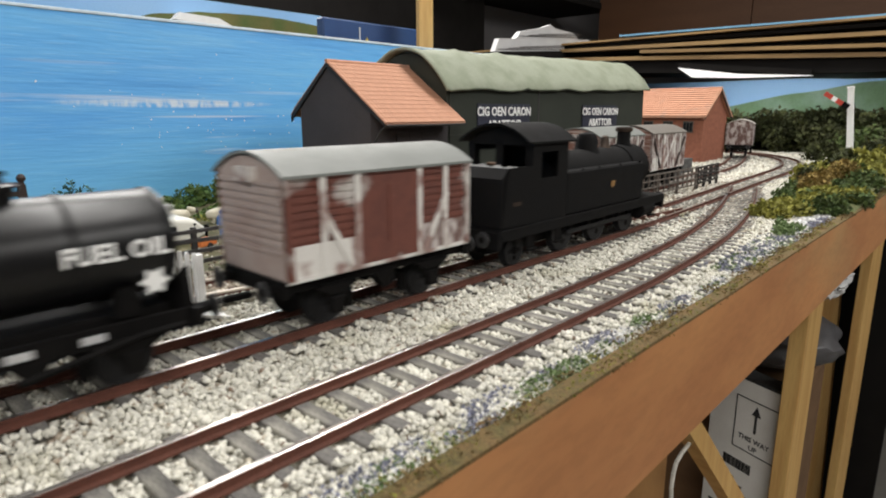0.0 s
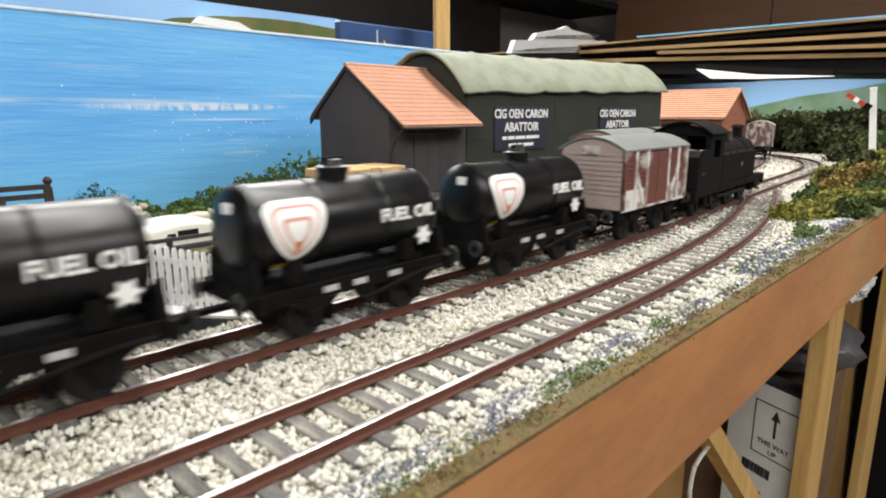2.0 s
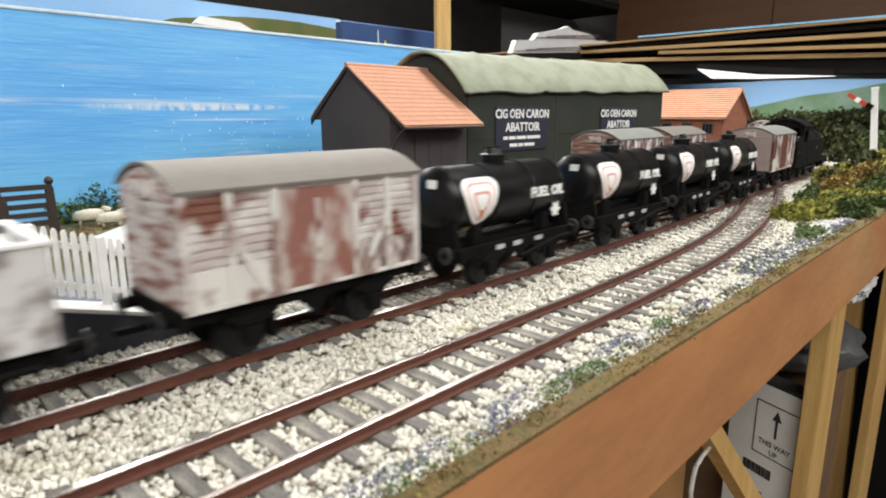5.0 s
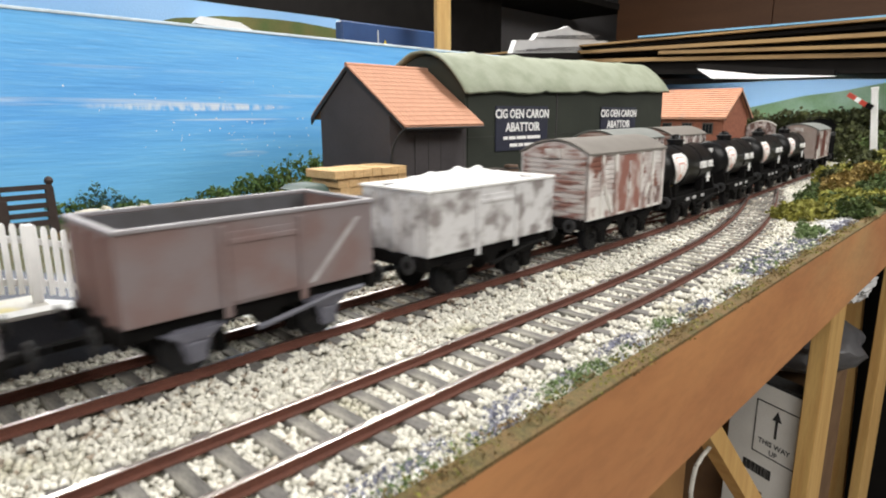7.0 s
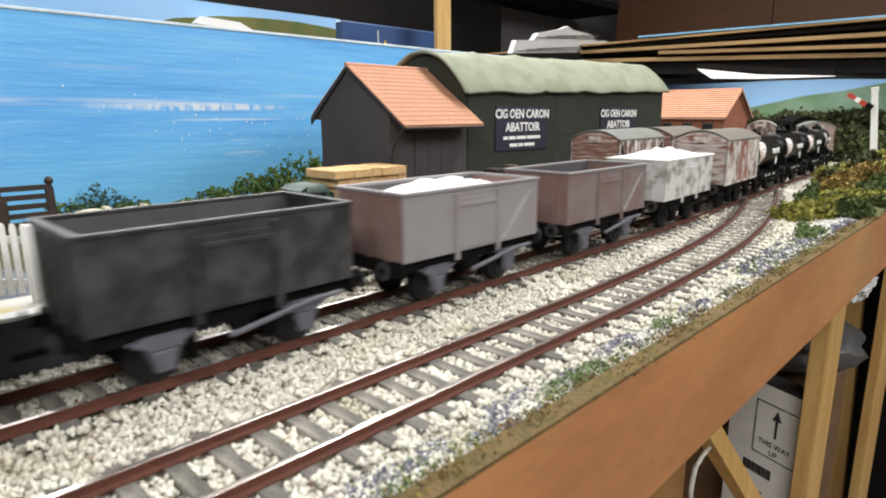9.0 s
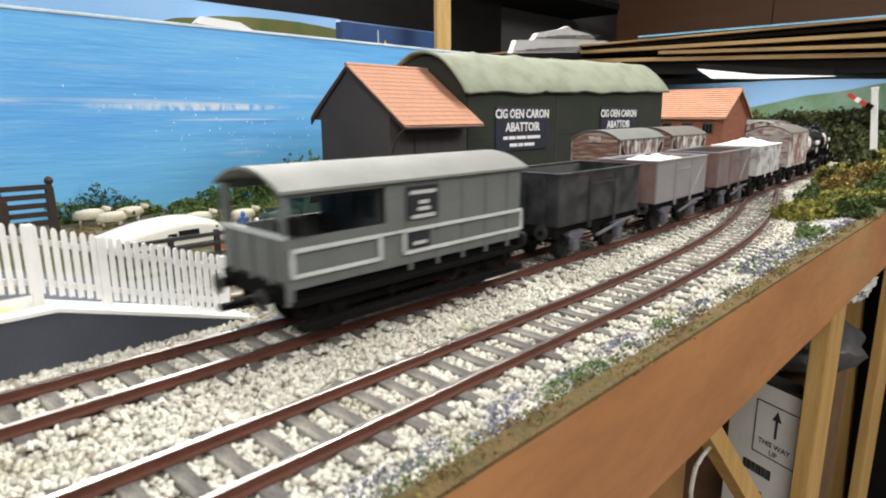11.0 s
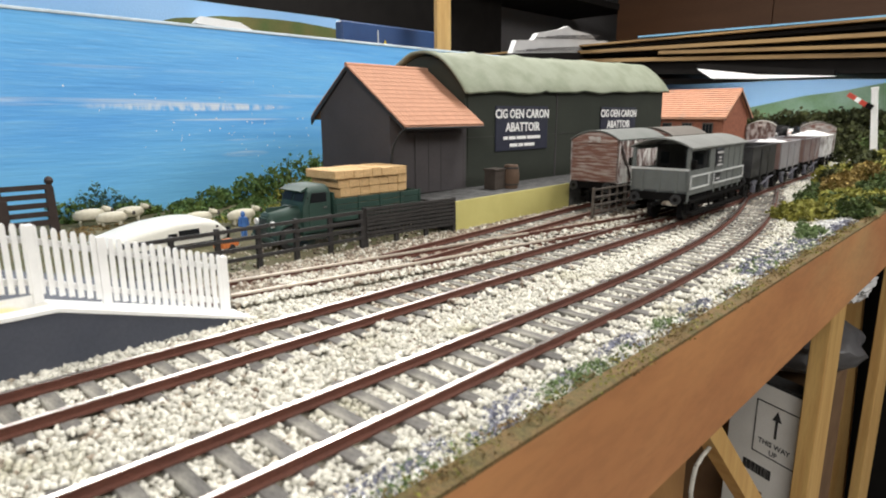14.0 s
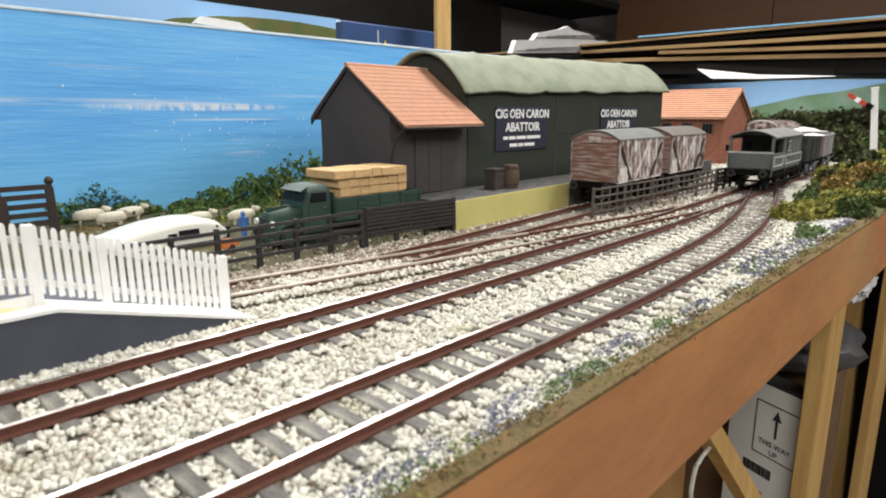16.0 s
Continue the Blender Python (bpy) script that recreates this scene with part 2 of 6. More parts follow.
REDBRICK = material("red_brick", (0.30, 0.11, 0.065), 0.85, other=(0.19, 0.070, 0.046), size=5, grain=0.7, bump=0.3)
DARK = material("dark_opening", (0.02, 0.02, 0.02), 0.7)
SIGN = material("sign_navy", (0.018, 0.021, 0.042), 0.6, size=10)
WHITE = material("white_paint", (0.86, 0.86, 0.85), 0.6, other=(0.78, 0.78, 0.77), size=4, grain=0.4, bump=0.03, dirt=0.04)
PLATFACE = material("platform_face", (0.056, 0.063, 0.086), 0.75, other=(0.075, 0.082, 0.105), size=12, grain=0.8)
PLATTOP = material("platform_top", (0.62, 0.60, 0.55), 0.85, other=(0.66, 0.58, 0.25), size=16, amount=0.8, contrast=(0.5, 0.6), grain=0.8)
YELLOW = material("yellow_card", (0.56, 0.51, 0.185), 0.7, other=(0.49, 0.44, 0.15), size=14, grain=0.7, dirt=0.04)
BANKTOP = material("bank_surface", (0.115, 0.115, 0.115), 0.9, other=(0.055, 0.055, 0.055), size=5, amount=0.9, contrast=(0.42, 0.60), grain=0.9, bump=0.3, dirt=0.3)
FENCE = material("black_stained_wood", (0.020, 0.018, 0.017), 0.75, other=(0.05, 0.045, 0.043), size=3, amount=0.5, grain=0.5)
FENCEGREY = material("grey_weathered_wood", (0.13, 0.11, 0.095), 0.8, other=(0.07, 0.06, 0.05), size=3, grain=0.5)
FENCEBROWN = material("brown_fence", (0.036, 0.022, 0.019), 0.75, size=4, grain=0.5)
BLACK = material("black_paint", (0.004, 0.004, 0.005), 0.34, other=(0.007, 0.007, 0.007), size=8, grain=0.5, bump=0.02, spec=0.3)
SOOT = material("sooty_black", (0.0035, 0.0035, 0.004), 0.72, other=(0.008, 0.0072, 0.0068), size=7, grain=0.5, bump=0.05, spec=0.14)
UNDER = material("underframe_black", (0.0045, 0.0042, 0.0042), 0.8, other=(0.009, 0.008, 0.0075), size=4, grain=0.5, spec=0.1)
WHEEL = material("wheel_steel", (0.016, 0.016, 0.018), 0.55, metal=0.1, other=(0.010, 0.010, 0.011), size=4, grain=0.5, spec=0.25)
WHEELGREY = material("grey_wheel", (0.18, 0.18, 0.23), 0.5, metal=0.2, other=(0.11, 0.11, 0.14), size=4, grain=0.5)
TYRE = material("bright_tyre", (0.45, 0.43, 0.42), 0.3, metal=0.9, size=4, grain=0.4)
BUFFER = material("buffer_steel", (0.035, 0.035, 0.037), 0.5, metal=0.3, size=3, grain=0.4)
VANBROWN = material("bauxite_worn", (0.16, 0.050, 0.034), 0.75, other=(0.105, 0.038, 0.030), size=5, grain=0.5, bump=0.1,
                    third=(0.60, 0.57, 0.54), third_size=20, third_band=(0.55, 0.64), per_object=0.15)
VANPALE = material("whitewashed_van", (0.52, 0.47, 0.455), 0.8, other=(0.13, 0.07, 0.058), size=3.4, amount=0.95, contrast=(0.42, 0.58), grain=0.5, bump=0.1, stretch=(1.2, 1, 0.5))
VANEND = material("faded_brown_end", (0.42, 0.345, 0.315), 0.8, other=(0.34, 0.25, 0.22), size=10, amount=0.7, grain=0.5)
VANEND2 = material("brown_end", (0.25, 0.125, 0.095), 0.8, other=(0.50, 0.42, 0.38), size=4, amount=0.8, contrast=(0.45, 0.62), grain=0.5, stretch=(1, 0.35, 3))
WHITEWORN = material("white_brace", (0.68, 0.66, 0.63), 0.75, other=(0.24, 0.13, 0.11), size=9, amount=0.85, contrast=(0.48, 0.62), grain=0.4)
ROOFGREY = material("grey_roof", (0.19, 0.20, 0.19), 0.6, other=(0.15, 0.16, 0.15), size=14, grain=0.5, bump=0.05)
ROOFPALE = material("pale_roof", (0.48, 0.46, 0.42), 0.7, other=(0.36, 0.33, 0.30), size=8, grain=0.5)
MINBROWN = material("brown_grey_steel", (0.195, 0.160, 0.163), 0.6, other=(0.18, 0.118, 0.11), size=14, amount=0.9, contrast=(0.42, 0.62), grain=0.5, bump=0.04, dirt=0.08)
MINGREY = material("grey_steel", (0.265, 0.258, 0.275), 0.55, other=(0.235, 0.21, 0.218), size=16, amount=0.7, grain=0.5, bump=0.04, dirt=0.06)
MINWHITE = material("whitewashed_steel", (0.60, 0.595, 0.60), 0.7, other=(0.21, 0.185, 0.18), size=6, amount=0.9, contrast=(0.46, 0.66), grain=0.5, bump=0.06)
MINBLACK = material("blackened_steel", (0.015, 0.015, 0.017), 0.55, other=(0.048, 0.048, 0.050), size=6, amount=0.95, grain=0.5, bump=0.04)
MINEND = material("brown_end_steel", (0.19, 0.11, 0.095), 0.65, other=(0.23, 0.17, 0.16), size=7, grain=0.5)
INSIDE = material("dark_inside", (0.085, 0.085, 0.095), 0.7, other=(0.06, 0.055, 0.055), size=8, grain=0.6)
LOADWHITE = material("white_load", (0.84, 0.84, 0.83), 0.85, other=(0.70, 0.70, 0.69), size=3, grain=0.5, bump=0.3)
TOADGREY = material("brake_van_grey", (0.14, 0.152, 0.147), 0.6, other=(0.115, 0.125, 0.12), size=8, grain=0.5, bump=0.05)
TOADROOF = material("brake_van_roof", (0.215, 0.22, 0.21), 0.6, other=(0.175, 0.18, 0.17), size=15, grain=0.6)
LINEPALE = material("pale_handrail", (0.58, 0.60, 0.60), 0.5, size=5, grain=0.5)
PLATE = material("black_plate", (0.014, 0.015, 0.022), 0.5)
REDPAINT = material("red_paint", (0.50, 0.045, 0.025), 0.6, other=(0.42, 0.05, 0.03), size=3)
ORANGE = material("orange_line", (0.68, 0.20, 0.05), 0.6)
BRASS = material("gold_crest", (0.30, 0.17, 0.06), 0.5, metal=0.2, size=2)
BRONZE = material("bronze_valve", (0.05, 0.032, 0.022), 0.5, metal=0.5, size=3)
LORRYGREEN = material("lorry_green", (0.020, 0.054, 0.041), 0.6, other=(0.011, 0.030, 0.024), size=8, grain=0.4, bump=0.02)
RUBBER = material("rubber_tyre", (0.02, 0.02, 0.02), 0.8)
STRAW = material("straw", (0.70, 0.47, 0.235), 0.9, other=(0.58, 0.36, 0.16), size=3, grain=0.6, bump=0.5, stretch=(0.5, 1, 2.5), dirt=0.3)
CREAM = material("caravan_cream", (0.82, 0.81, 0.74), 0.35, size=20, grain=0.5, bump=0.02)
GLASSDARK = material("dark_window", (0.014, 0.016, 0.018), 0.4, size=6, bump=0.0, spec=0.1)
WOOL = material("sheep_wool", (0.66, 0.62, 0.50), 0.95, other=(0.55, 0.50, 0.38), size=2.0, grain=0.5, bump=0.5)
BLUEFIG = material("blue_paint", (0.07, 0.20, 0.55), 0.7)
CRATE = material("dark_crate", (0.05, 0.038, 0.03), 0.8, size=3)
BARREL = material("barrel_wood", (0.11, 0.065, 0.04), 0.75, size=3)
LEAF = material("dark_leaf", (0.072, 0.122, 0.028), 0.9, other=(0.14, 0.165, 0.045), size=6, grain=0.8, island=0.6, bump=0)
LEAFYELLOW = material("yellow_leaf", (0.31, 0.295, 0.05), 0.9, other=(0.19, 0.21, 0.038), size=6, grain=0.8, island=0.5, bump=0)
LEAFDARK = material("wood_leaf", (0.044, 0.056, 0.013), 0.95, other=(0.085, 0.088, 0.021), size=20, grain=1.5, island=0.6, bump=0)
LEAFOCHRE = material("ochre_leaf", (0.30, 0.205, 0.05), 0.9, size=5, island=0.5, bump=0)
LEAFPAINT = material("backdrop_bush", (0.09, 0.18, 0.045), 0.9, other=(0.21, 0.26, 0.055), size=8, grain=1, island=0.5, bump=0)
LEAFSTRAW = material("straw_scatter", (0.25, 0.165, 0.065), 0.95, other=(0.15, 0.13, 0.045), size=6, island=0.4, bump=0)
LEAFTUFT = material("fresh_grass", (0.16, 0.24, 0.09), 0.9, other=(0.24, 0.30, 0.14), size=4, island=0.4, bump=0)
LEAFBLUE = material("bluish_bush", (0.06, 0.15, 0.14), 0.9, other=(0.09, 0.2, 0.16), size=8, grain=1, island=0.5, bump=0)
FLOWER = material("blue_flower", (0.25, 0.26, 0.35), 0.9, other=(0.45, 0.45, 0.51), size=4, island=0.4, bump=0)
HILL = material("hill_paint", (0.115, 0.205, 0.11), 0.8, other=(0.20, 0.30, 0.235), size=60, amount=0.9, grain=3, bump=0.0)
HILLBROWN = material("hill_brown_paint", (0.13, 0.125, 0.035), 0.8, other=(0.08, 0.12, 0.03), size=30, amount=0.9, grain=2, bump=0.0)
BANKEARTH = material("bank_earth", (0.10, 0.105, 0.035), 0.95, other=(0.07, 0.09, 0.025), size=16, amount=0.9, grain=1.5, bump=0.6, dirt=0.3)
CARDBOX = material("pale_carton", (0.86, 0.84, 0.79), 0.7, other=(0.66, 0.63, 0.57), size=40, grain=1.5, dirt=0.05)
INK = material("black_ink", (0.03, 0.03, 0.03), 0.7)
GREYBAG = material("grey_plastic", (0.085, 0.083, 0.088), 0.38, other=(0.045, 0.045, 0.048), size=25, grain=2)
HARDBOARD = material("hardboard_edge", (0.30, 0.19, 0.075), 0.7, other=(0.13, 0.075, 0.03), size=18, amount=0.8, grain=0.9, stretch=(1, 0.1, 1))
# Near black for dark boards, and in places for deep shade.
DARKBOARDSHADE = material("dark_board_shade", (0.006, 0.005, 0.0045), 0.85, size=30, spec=0.2)
BLUEBOARD = material("blue_sheet_edge", (0.16, 0.36, 0.55), 0.6, size=20)
BLUEBOX = material("blue_crate", (0.011, 0.050, 0.155), 0.5, other=(0.008, 0.028, 0.10), size=30, grain=1.5)
WARN = material("yellow_triangle", (0.55, 0.40, 0.03), 0.6)
PAPER = material("pale_paper", (0.50, 0.50, 0.50), 0.7, other=(0.42, 0.42, 0.43), size=30, grain=1.5, dirt=0.05)
# For the unseen walls, kept pale to bounce light under the board.
BOUNCEWALL = material("bounce_room_wall", (0.62, 0.60, 0.55), 0.85, other=(0.55, 0.53, 0.48), size=200, grain=3)
ROOMWALL = material("grey_room_wall", (0.13, 0.125, 0.13), 0.85, other=(0.11, 0.105, 0.11), size=200, grain=3)
WOODPANEL = material("brown_panel", (0.070, 0.030, 0.012), 0.65, other=(0.044, 0.018, 0.008), size=50, grain=2, stretch=(1, 0.15, 1), spec=0.3)
CEILING = material("ceiling_paint", (0.30, 0.28, 0.25), 0.9, size=300, grain=4)
# Floor colour lightened to throw light up at the legs.
FLOORMAT = material("floor_concrete", (0.40, 0.38, 0.34), 0.9, other=(0.33, 0.31, 0.28), size=200, grain=4)
TUBE = material("lamp_tube", (0.80, 0.80, 0.80), 0.4, emit=(1.0, 0.97, 0.95, 0.55), size=50, bump=0)
ROOFBROWN = material("brown_grey_roof", (0.14, 0.125, 0.11), 0.7, other=(0.20, 0.185, 0.165), size=8, grain=0.5)
UNDERGREY = material("grey_plastic_underframe", (0.12, 0.12, 0.15), 0.55, other=(0.07, 0.07, 0.09), size=4, grain=0.5)
VANPINK = material("bleached_brown", (0.50, 0.44, 0.42), 0.8, other=(0.68, 0.66, 0.64), size=7, amount=0.9, contrast=(0.42, 0.6), grain=0.5, bump=0.1,
                   third=(0.21, 0.085, 0.06), third_size=15, third_band=(0.53, 0.60))
LOGOPINK = material("faded_pink_mark", (0.70, 0.36, 0.31), 0.7, size=4)
VANDOOR = material("worn_brown_door", (0.26, 0.11, 0.085), 0.8, other=(0.52, 0.46, 0.43), size=8, amount=0.9, contrast=(0.46, 0.60), grain=0.5, bump=0.1, stretch=(1, 1, 0.5))
CARDBROWN = material("brown_cardboard", (0.15, 0.08, 0.035), 0.8, other=(0.09, 0.046, 0.02), size=30, grain=1.5)
VANENDWHITE = material("whitewashed_end", (0.56, 0.51, 0.49), 0.8, other=(0.24, 0.10, 0.075), size=5, amount=0.95, contrast=(0.46, 0.62), grain=0.5, stretch=(1, 0.4, 1.6))
STRIPE = material("faded_stripe", (0.40, 0.385, 0.39), 0.7, other=(0.28, 0.25, 0.25), size=5, amount=0.8, grain=0.4)
# Veranda shade, put into the colour of its boards.
VERANDASHADE = material("veranda_shade_boards", (0.030, 0.031, 0.032), 0.8, other=(0.018, 0.018, 0.019), size=5, grain=0.5, stretch=(1, 3, 0.3))
MUZZLE = material("dark_muzzle", (0.06, 0.045, 0.04), 0.8)
BOXBROWN = material("brown_fibreboard", (0.33, 0.17, 0.055), 0.75, other=(0.24, 0.115, 0.035), size=40, grain=1.5, stretch=(1, 1, 0.3))
CABLE = material("white_cable", (0.60, 0.58, 0.52), 0.5)

# ---- tracks: smooth lines through a few plan points ----


class Line:
    def __init__(self, pts, s0=0.0, step=2.0):
        p = np.array(pts, float)
        p = np.vstack([2 * p[0] - p[1], p, 2 * p[-1] - p[-2]])
        out = []
        for i in range(1, len(p) - 2):
            n = max(2, int(np.linalg.norm(p[i + 1] - p[i]) / step))
            u = np.linspace(0, 1, n, endpoint=False)[:, None]
            a, b, c, d = p[i - 1], p[i], p[i + 1], p[i + 2]
            out.append(0.5 * (2 * b + (c - a) * u + (2 * a - 5 * b + 4 * c - d) * u ** 2 + (3 * b - a - 3 * c + d) * u ** 3))
        self.p = np.vstack(out + [p[-2][None]])
        for _ in range(12):
            self.p[1:-1] = 0.25 * self.p[:-2] + 0.5 * self.p[1:-1] + 0.25 * self.p[2:]
        self.s = s0 + np.concatenate([[0], np.cumsum(np.linalg.norm(np.diff(self.p, axis=0), axis=1))])

    def at(self, s, off=0.0):
        x, y = np.interp(s, self.s, self.p[:, 0]), np.interp(s, self.s, self.p[:, 1])
        e = 3.0
        dx = np.interp(s + e, self.s, self.p[:, 0]) - np.interp(s - e, self.s, self.p[:, 0])
        dy = np.interp(s + e, self.s, self.p[:, 1]) - np.interp(s - e, self.s, self.p[:, 1])
        h = np.arctan2(dy, dx)
        return x - off * np.sin(h), y + off * np.cos(h), h


MAIN = Line([(-1000, 145), (-600, 145), (-200, 145), (100, 145), (220, 145), (300, 146), (400, 150.5), (500, 157), (600, 163), (700, 169), (780, 178),
             (860, 199), (925, 233), (975, 280), (1010, 335), (1030, 400), (1030, 470), (1005, 540), (955, 600), (885, 640), (800, 655), (650, 655), (400, 655)], s0=-1000)
FRONT = Line([(-1000, 95), (-600, 95), (-200, 95), (100, 95), (190, 95.2), (250, 98), (300, 102.5), (350, 110), (400, 120), (450, 132), (500, 145), (545, 157)], s0=-1000)
YARDLINE = Line([(-200, 236), (-60, 220), (60, 201), (136, 188.5), (190, 179.5), (265, 167.5), (340, 156.5), (400, 151.5)], s0=-200)
SPUR = Line([(150, 186), (210, 190.5), (310, 199), (345, 202), (450, 208), (600, 216), (740, 233), (830, 253), (905, 273), (960, 289)], s0=150)

GAUGE = 17.9
PITCH = 8.2


def sweep(line, s0, s1, off, profile, step):
    """A profile (across, up) carried along a line."""
    ss = np.arange(s0, s1 + step * 0.5, step)
    rows = []
    for q, z in profile:
        x, y, _ = line.at(ss, off + q)
        rows.append(np.stack([x, y, np.full_like(x, z)], 1))
    n, k = len(ss), len(profile)
    verts = np.stack(rows, 1).reshape(-1, 3)
    faces = []
    for i in range(n - 1):
        for j in range(k):
            a, b = i * k + j, i * k + (j + 1) % k
            faces.append((a, b, b + k, a + k))
    faces.append(tuple(range(k)))
    faces.append(tuple(range((n - 1) * k + k - 1, (n - 1) * k - 1, -1)))
    return verts, faces


RAIL_PROFILE = [(-1.2, -2.5), (-1.2, -2.05), (-0.35, -1.8), (-0.35, -0.9), (-0.65, -0.6), (-0.65, -0.06),
                (0.65, -0.06), (0.65, -0.6), (0.35, -0.9), (0.35, -1.8), (1.2, -2.05), (1.2, -2.5)]
HEAD_PROFILE = [(-0.6, -0.055), (-0.5, 0.0), (0.5, 0.0), (0.6, -0.055)]
GLEAM_PROFILE = [(-0.75, -0.7), (-0.72, 0.02), (0.72, 0.02), (0.75, -0.7)]
SLEEPER_MESH = finish(box(bm_new(), -1.75, 1.75, -15.5, 15.5, -4.2, -2.5, 0.2), "sleeper")
SLEEPER_MESH.materials.append(SLEEPER)


def track(name, line, s0, s1, near, label, head=RAILHEAD, skip=0.0):
    t = thing(name, label, "track", kind="structure")
    for off in (-GAUGE / 2, GAUGE / 2):
        r = new("rail", raw("rail", *sweep(line, s0, s1, off, RAIL_PROFILE, 8.0), RAIL))
        r.parent = t
        # The painted gleam of the yard heads stops at s = 250.
        spans = ((s0, 250, GLEAM_PROFILE, head), (250, s1, HEAD_PROFILE, RAILDULL)) if head is RAILGLEAM else ((s0, s1, HEAD_PROFILE, head),)
        for a, b, profile, mt in spans:
            h = new("rail_head", raw("rail_head", *sweep(line, a, b, off, profile, 8.0), mt))
            h.parent = r
    rest = []
    rng = random.Random(len(name))
    s = s0 + 3
    while s < s1 - 3:
        x, y, h = line.at(s)
        if near[0] <= s <= near[1]:
            share("sleeper", SLEEPER_MESH, t, (x, y, 0), h + rng.uniform(-0.02, 0.02))
        elif s > skip:
            rest.append((x, y, h))
        s += PITCH
    if rest:
        v, f = [], []
        for x, y, h in rest:
            c, sn = math.cos(h), math.sin(h)
            b = len(v)
            for z in (-4.2, -2.5):
                for u, w in ((-1.7, -15.5), (1.7, -15.5), (1.7, 15.5), (-1.7, 15.5)):
                    v.append((x + u * c - w * sn, y + u * sn + w * c, z))
            f += [(b + 4, b + 5, b + 6, b + 7), (b, b + 1, b + 5, b + 4), (b + 1, b + 2, b + 6, b + 5), (b + 2, b + 3, b + 7, b + 6), (b + 3, b, b + 4, b + 7)]
        o = new("sleepers", raw("sleepers", v, f, SLEEPER))
        o.parent = t
        o["kind"] = "stuff"
    return t


track("track_main", MAIN, -1000, 1990, (0, 640), "model running line with rusty rails and dark sleepers in pale ballast", skip=-1000)
track("track_front", FRONT, -1000, 540, (0, 540), "front model line with bright-topped rusty rails and grey sleepers", skip=-1000)
track("track_yard", YARDLINE, -150, 385, (232, 330), "yard siding of model rails, tops painted to gleam, sunk in ballast", head=RAILGLEAM, skip=232)
track("track_spur", SPUR, 165, 950, (200, 360), "spur of model track beside the yellow loading bank", head=RAILDULL, skip=150)

# ---- ballast: a bed and loose stones ----


def grid_sheet(name, x0, x1, nx, y0, y1, ny, zf, mat):
    xs, ys = np.linspace(x0, x1, nx), np.linspace(y0, y1, ny)
    v = [(x, y, zf(x, y)) for y in ys for x in xs]
    f = [(j * nx + i, j * nx + i + 1, (j + 1) * nx + i + 1, (j + 1) * nx + i) for j in range(ny - 1) for i in range(nx - 1)]
    return new(name, raw(name, v, f, mat, True))


tagged(grid_sheet("ground", -1050, 1300, 236, 65, 225, 24, lambda x, y: -4.2 + 0.5 * noise.noise(Vector((x / 6, y / 6, 0))), BED),
       "pale ballast bed spread over the front of the board", "ground", kind="structure")
tagged(grid_sheet("ground", -1050, 1300, 120, 225, 760, 40, lambda x, y: -4.0 + 1.2 * noise.noise(Vector((x / 18, y / 18, 3))), YARD),
       "brown earth and gravel of the model yard", "ground", kind="structure")


def nearest(line, pts):
    """Along and across coordinates of points on a line."""
    keep = (line.s > -60) & (line.s < 1100)
    p, s = line.p[keep][::2], line.s[keep][::2]
    _, _, h = line.at(s)
    best = np.full(len(pts), 1e9)
    sa, oa = np.zeros(len(pts)), np.zeros(len(pts))
    for i in range(0, len(pts), 4000):
        q = pts[i:i + 4000]
        d = np.linalg.norm(q[:, None] - p[None], axis=2)
        k = d.argmin(1)
        dv = q - p[k]
        best[i:i + 4000] = d.min(1)
        sa[i:i + 4000] = s[k] + dv[:, 0] * np.cos(h[k]) + dv[:, 1] * np.sin(h[k])
        oa[i:i + 4000] = -dv[:, 0] * np.sin(h[k]) + dv[:, 1] * np.cos(h[k])
    return sa, oa, best


def stones(pts, size, z, seed):
    """Small uneven stones, eight faces each."""
    rng = np.random.default_rng(seed)
    n = len(pts)
    base = np.array([(1, 0, 0), (0, 1, 0), (-1, 0, 0), (0, -1, 0), (0, 0, 0.8), (0, 0, -0.8)], float)
    tri = np.array([(0, 1, 4), (1, 2, 4), (2, 3, 4), (3, 0, 4), (1, 0, 5), (2, 1, 5), (3, 2, 5), (0, 3, 5)])
    v = base[None] + rng.uniform(-0.35, 0.35, (n, 6, 3))
    ang = rng.uniform(0, 6.28, n)
    c, s = np.cos(ang), np.sin(ang)
    x, y = v[..., 0] * c[:, None] - v[..., 1] * s[:, None], v[..., 0] * s[:, None] + v[..., 1] * c[:, None]
    r = (size[0] + (size[1] - size[0]) * rng.random(n))[:, None]
    v = np.stack([x * r + pts[:, :1], y * r + pts[:, 1:2], v[..., 2] * r + z[:, None]], 2)
    t = tri[None] + (np.arange(n) * 6)[:, None, None]
    return v.reshape(-1, 3), t.reshape(-1, 3)


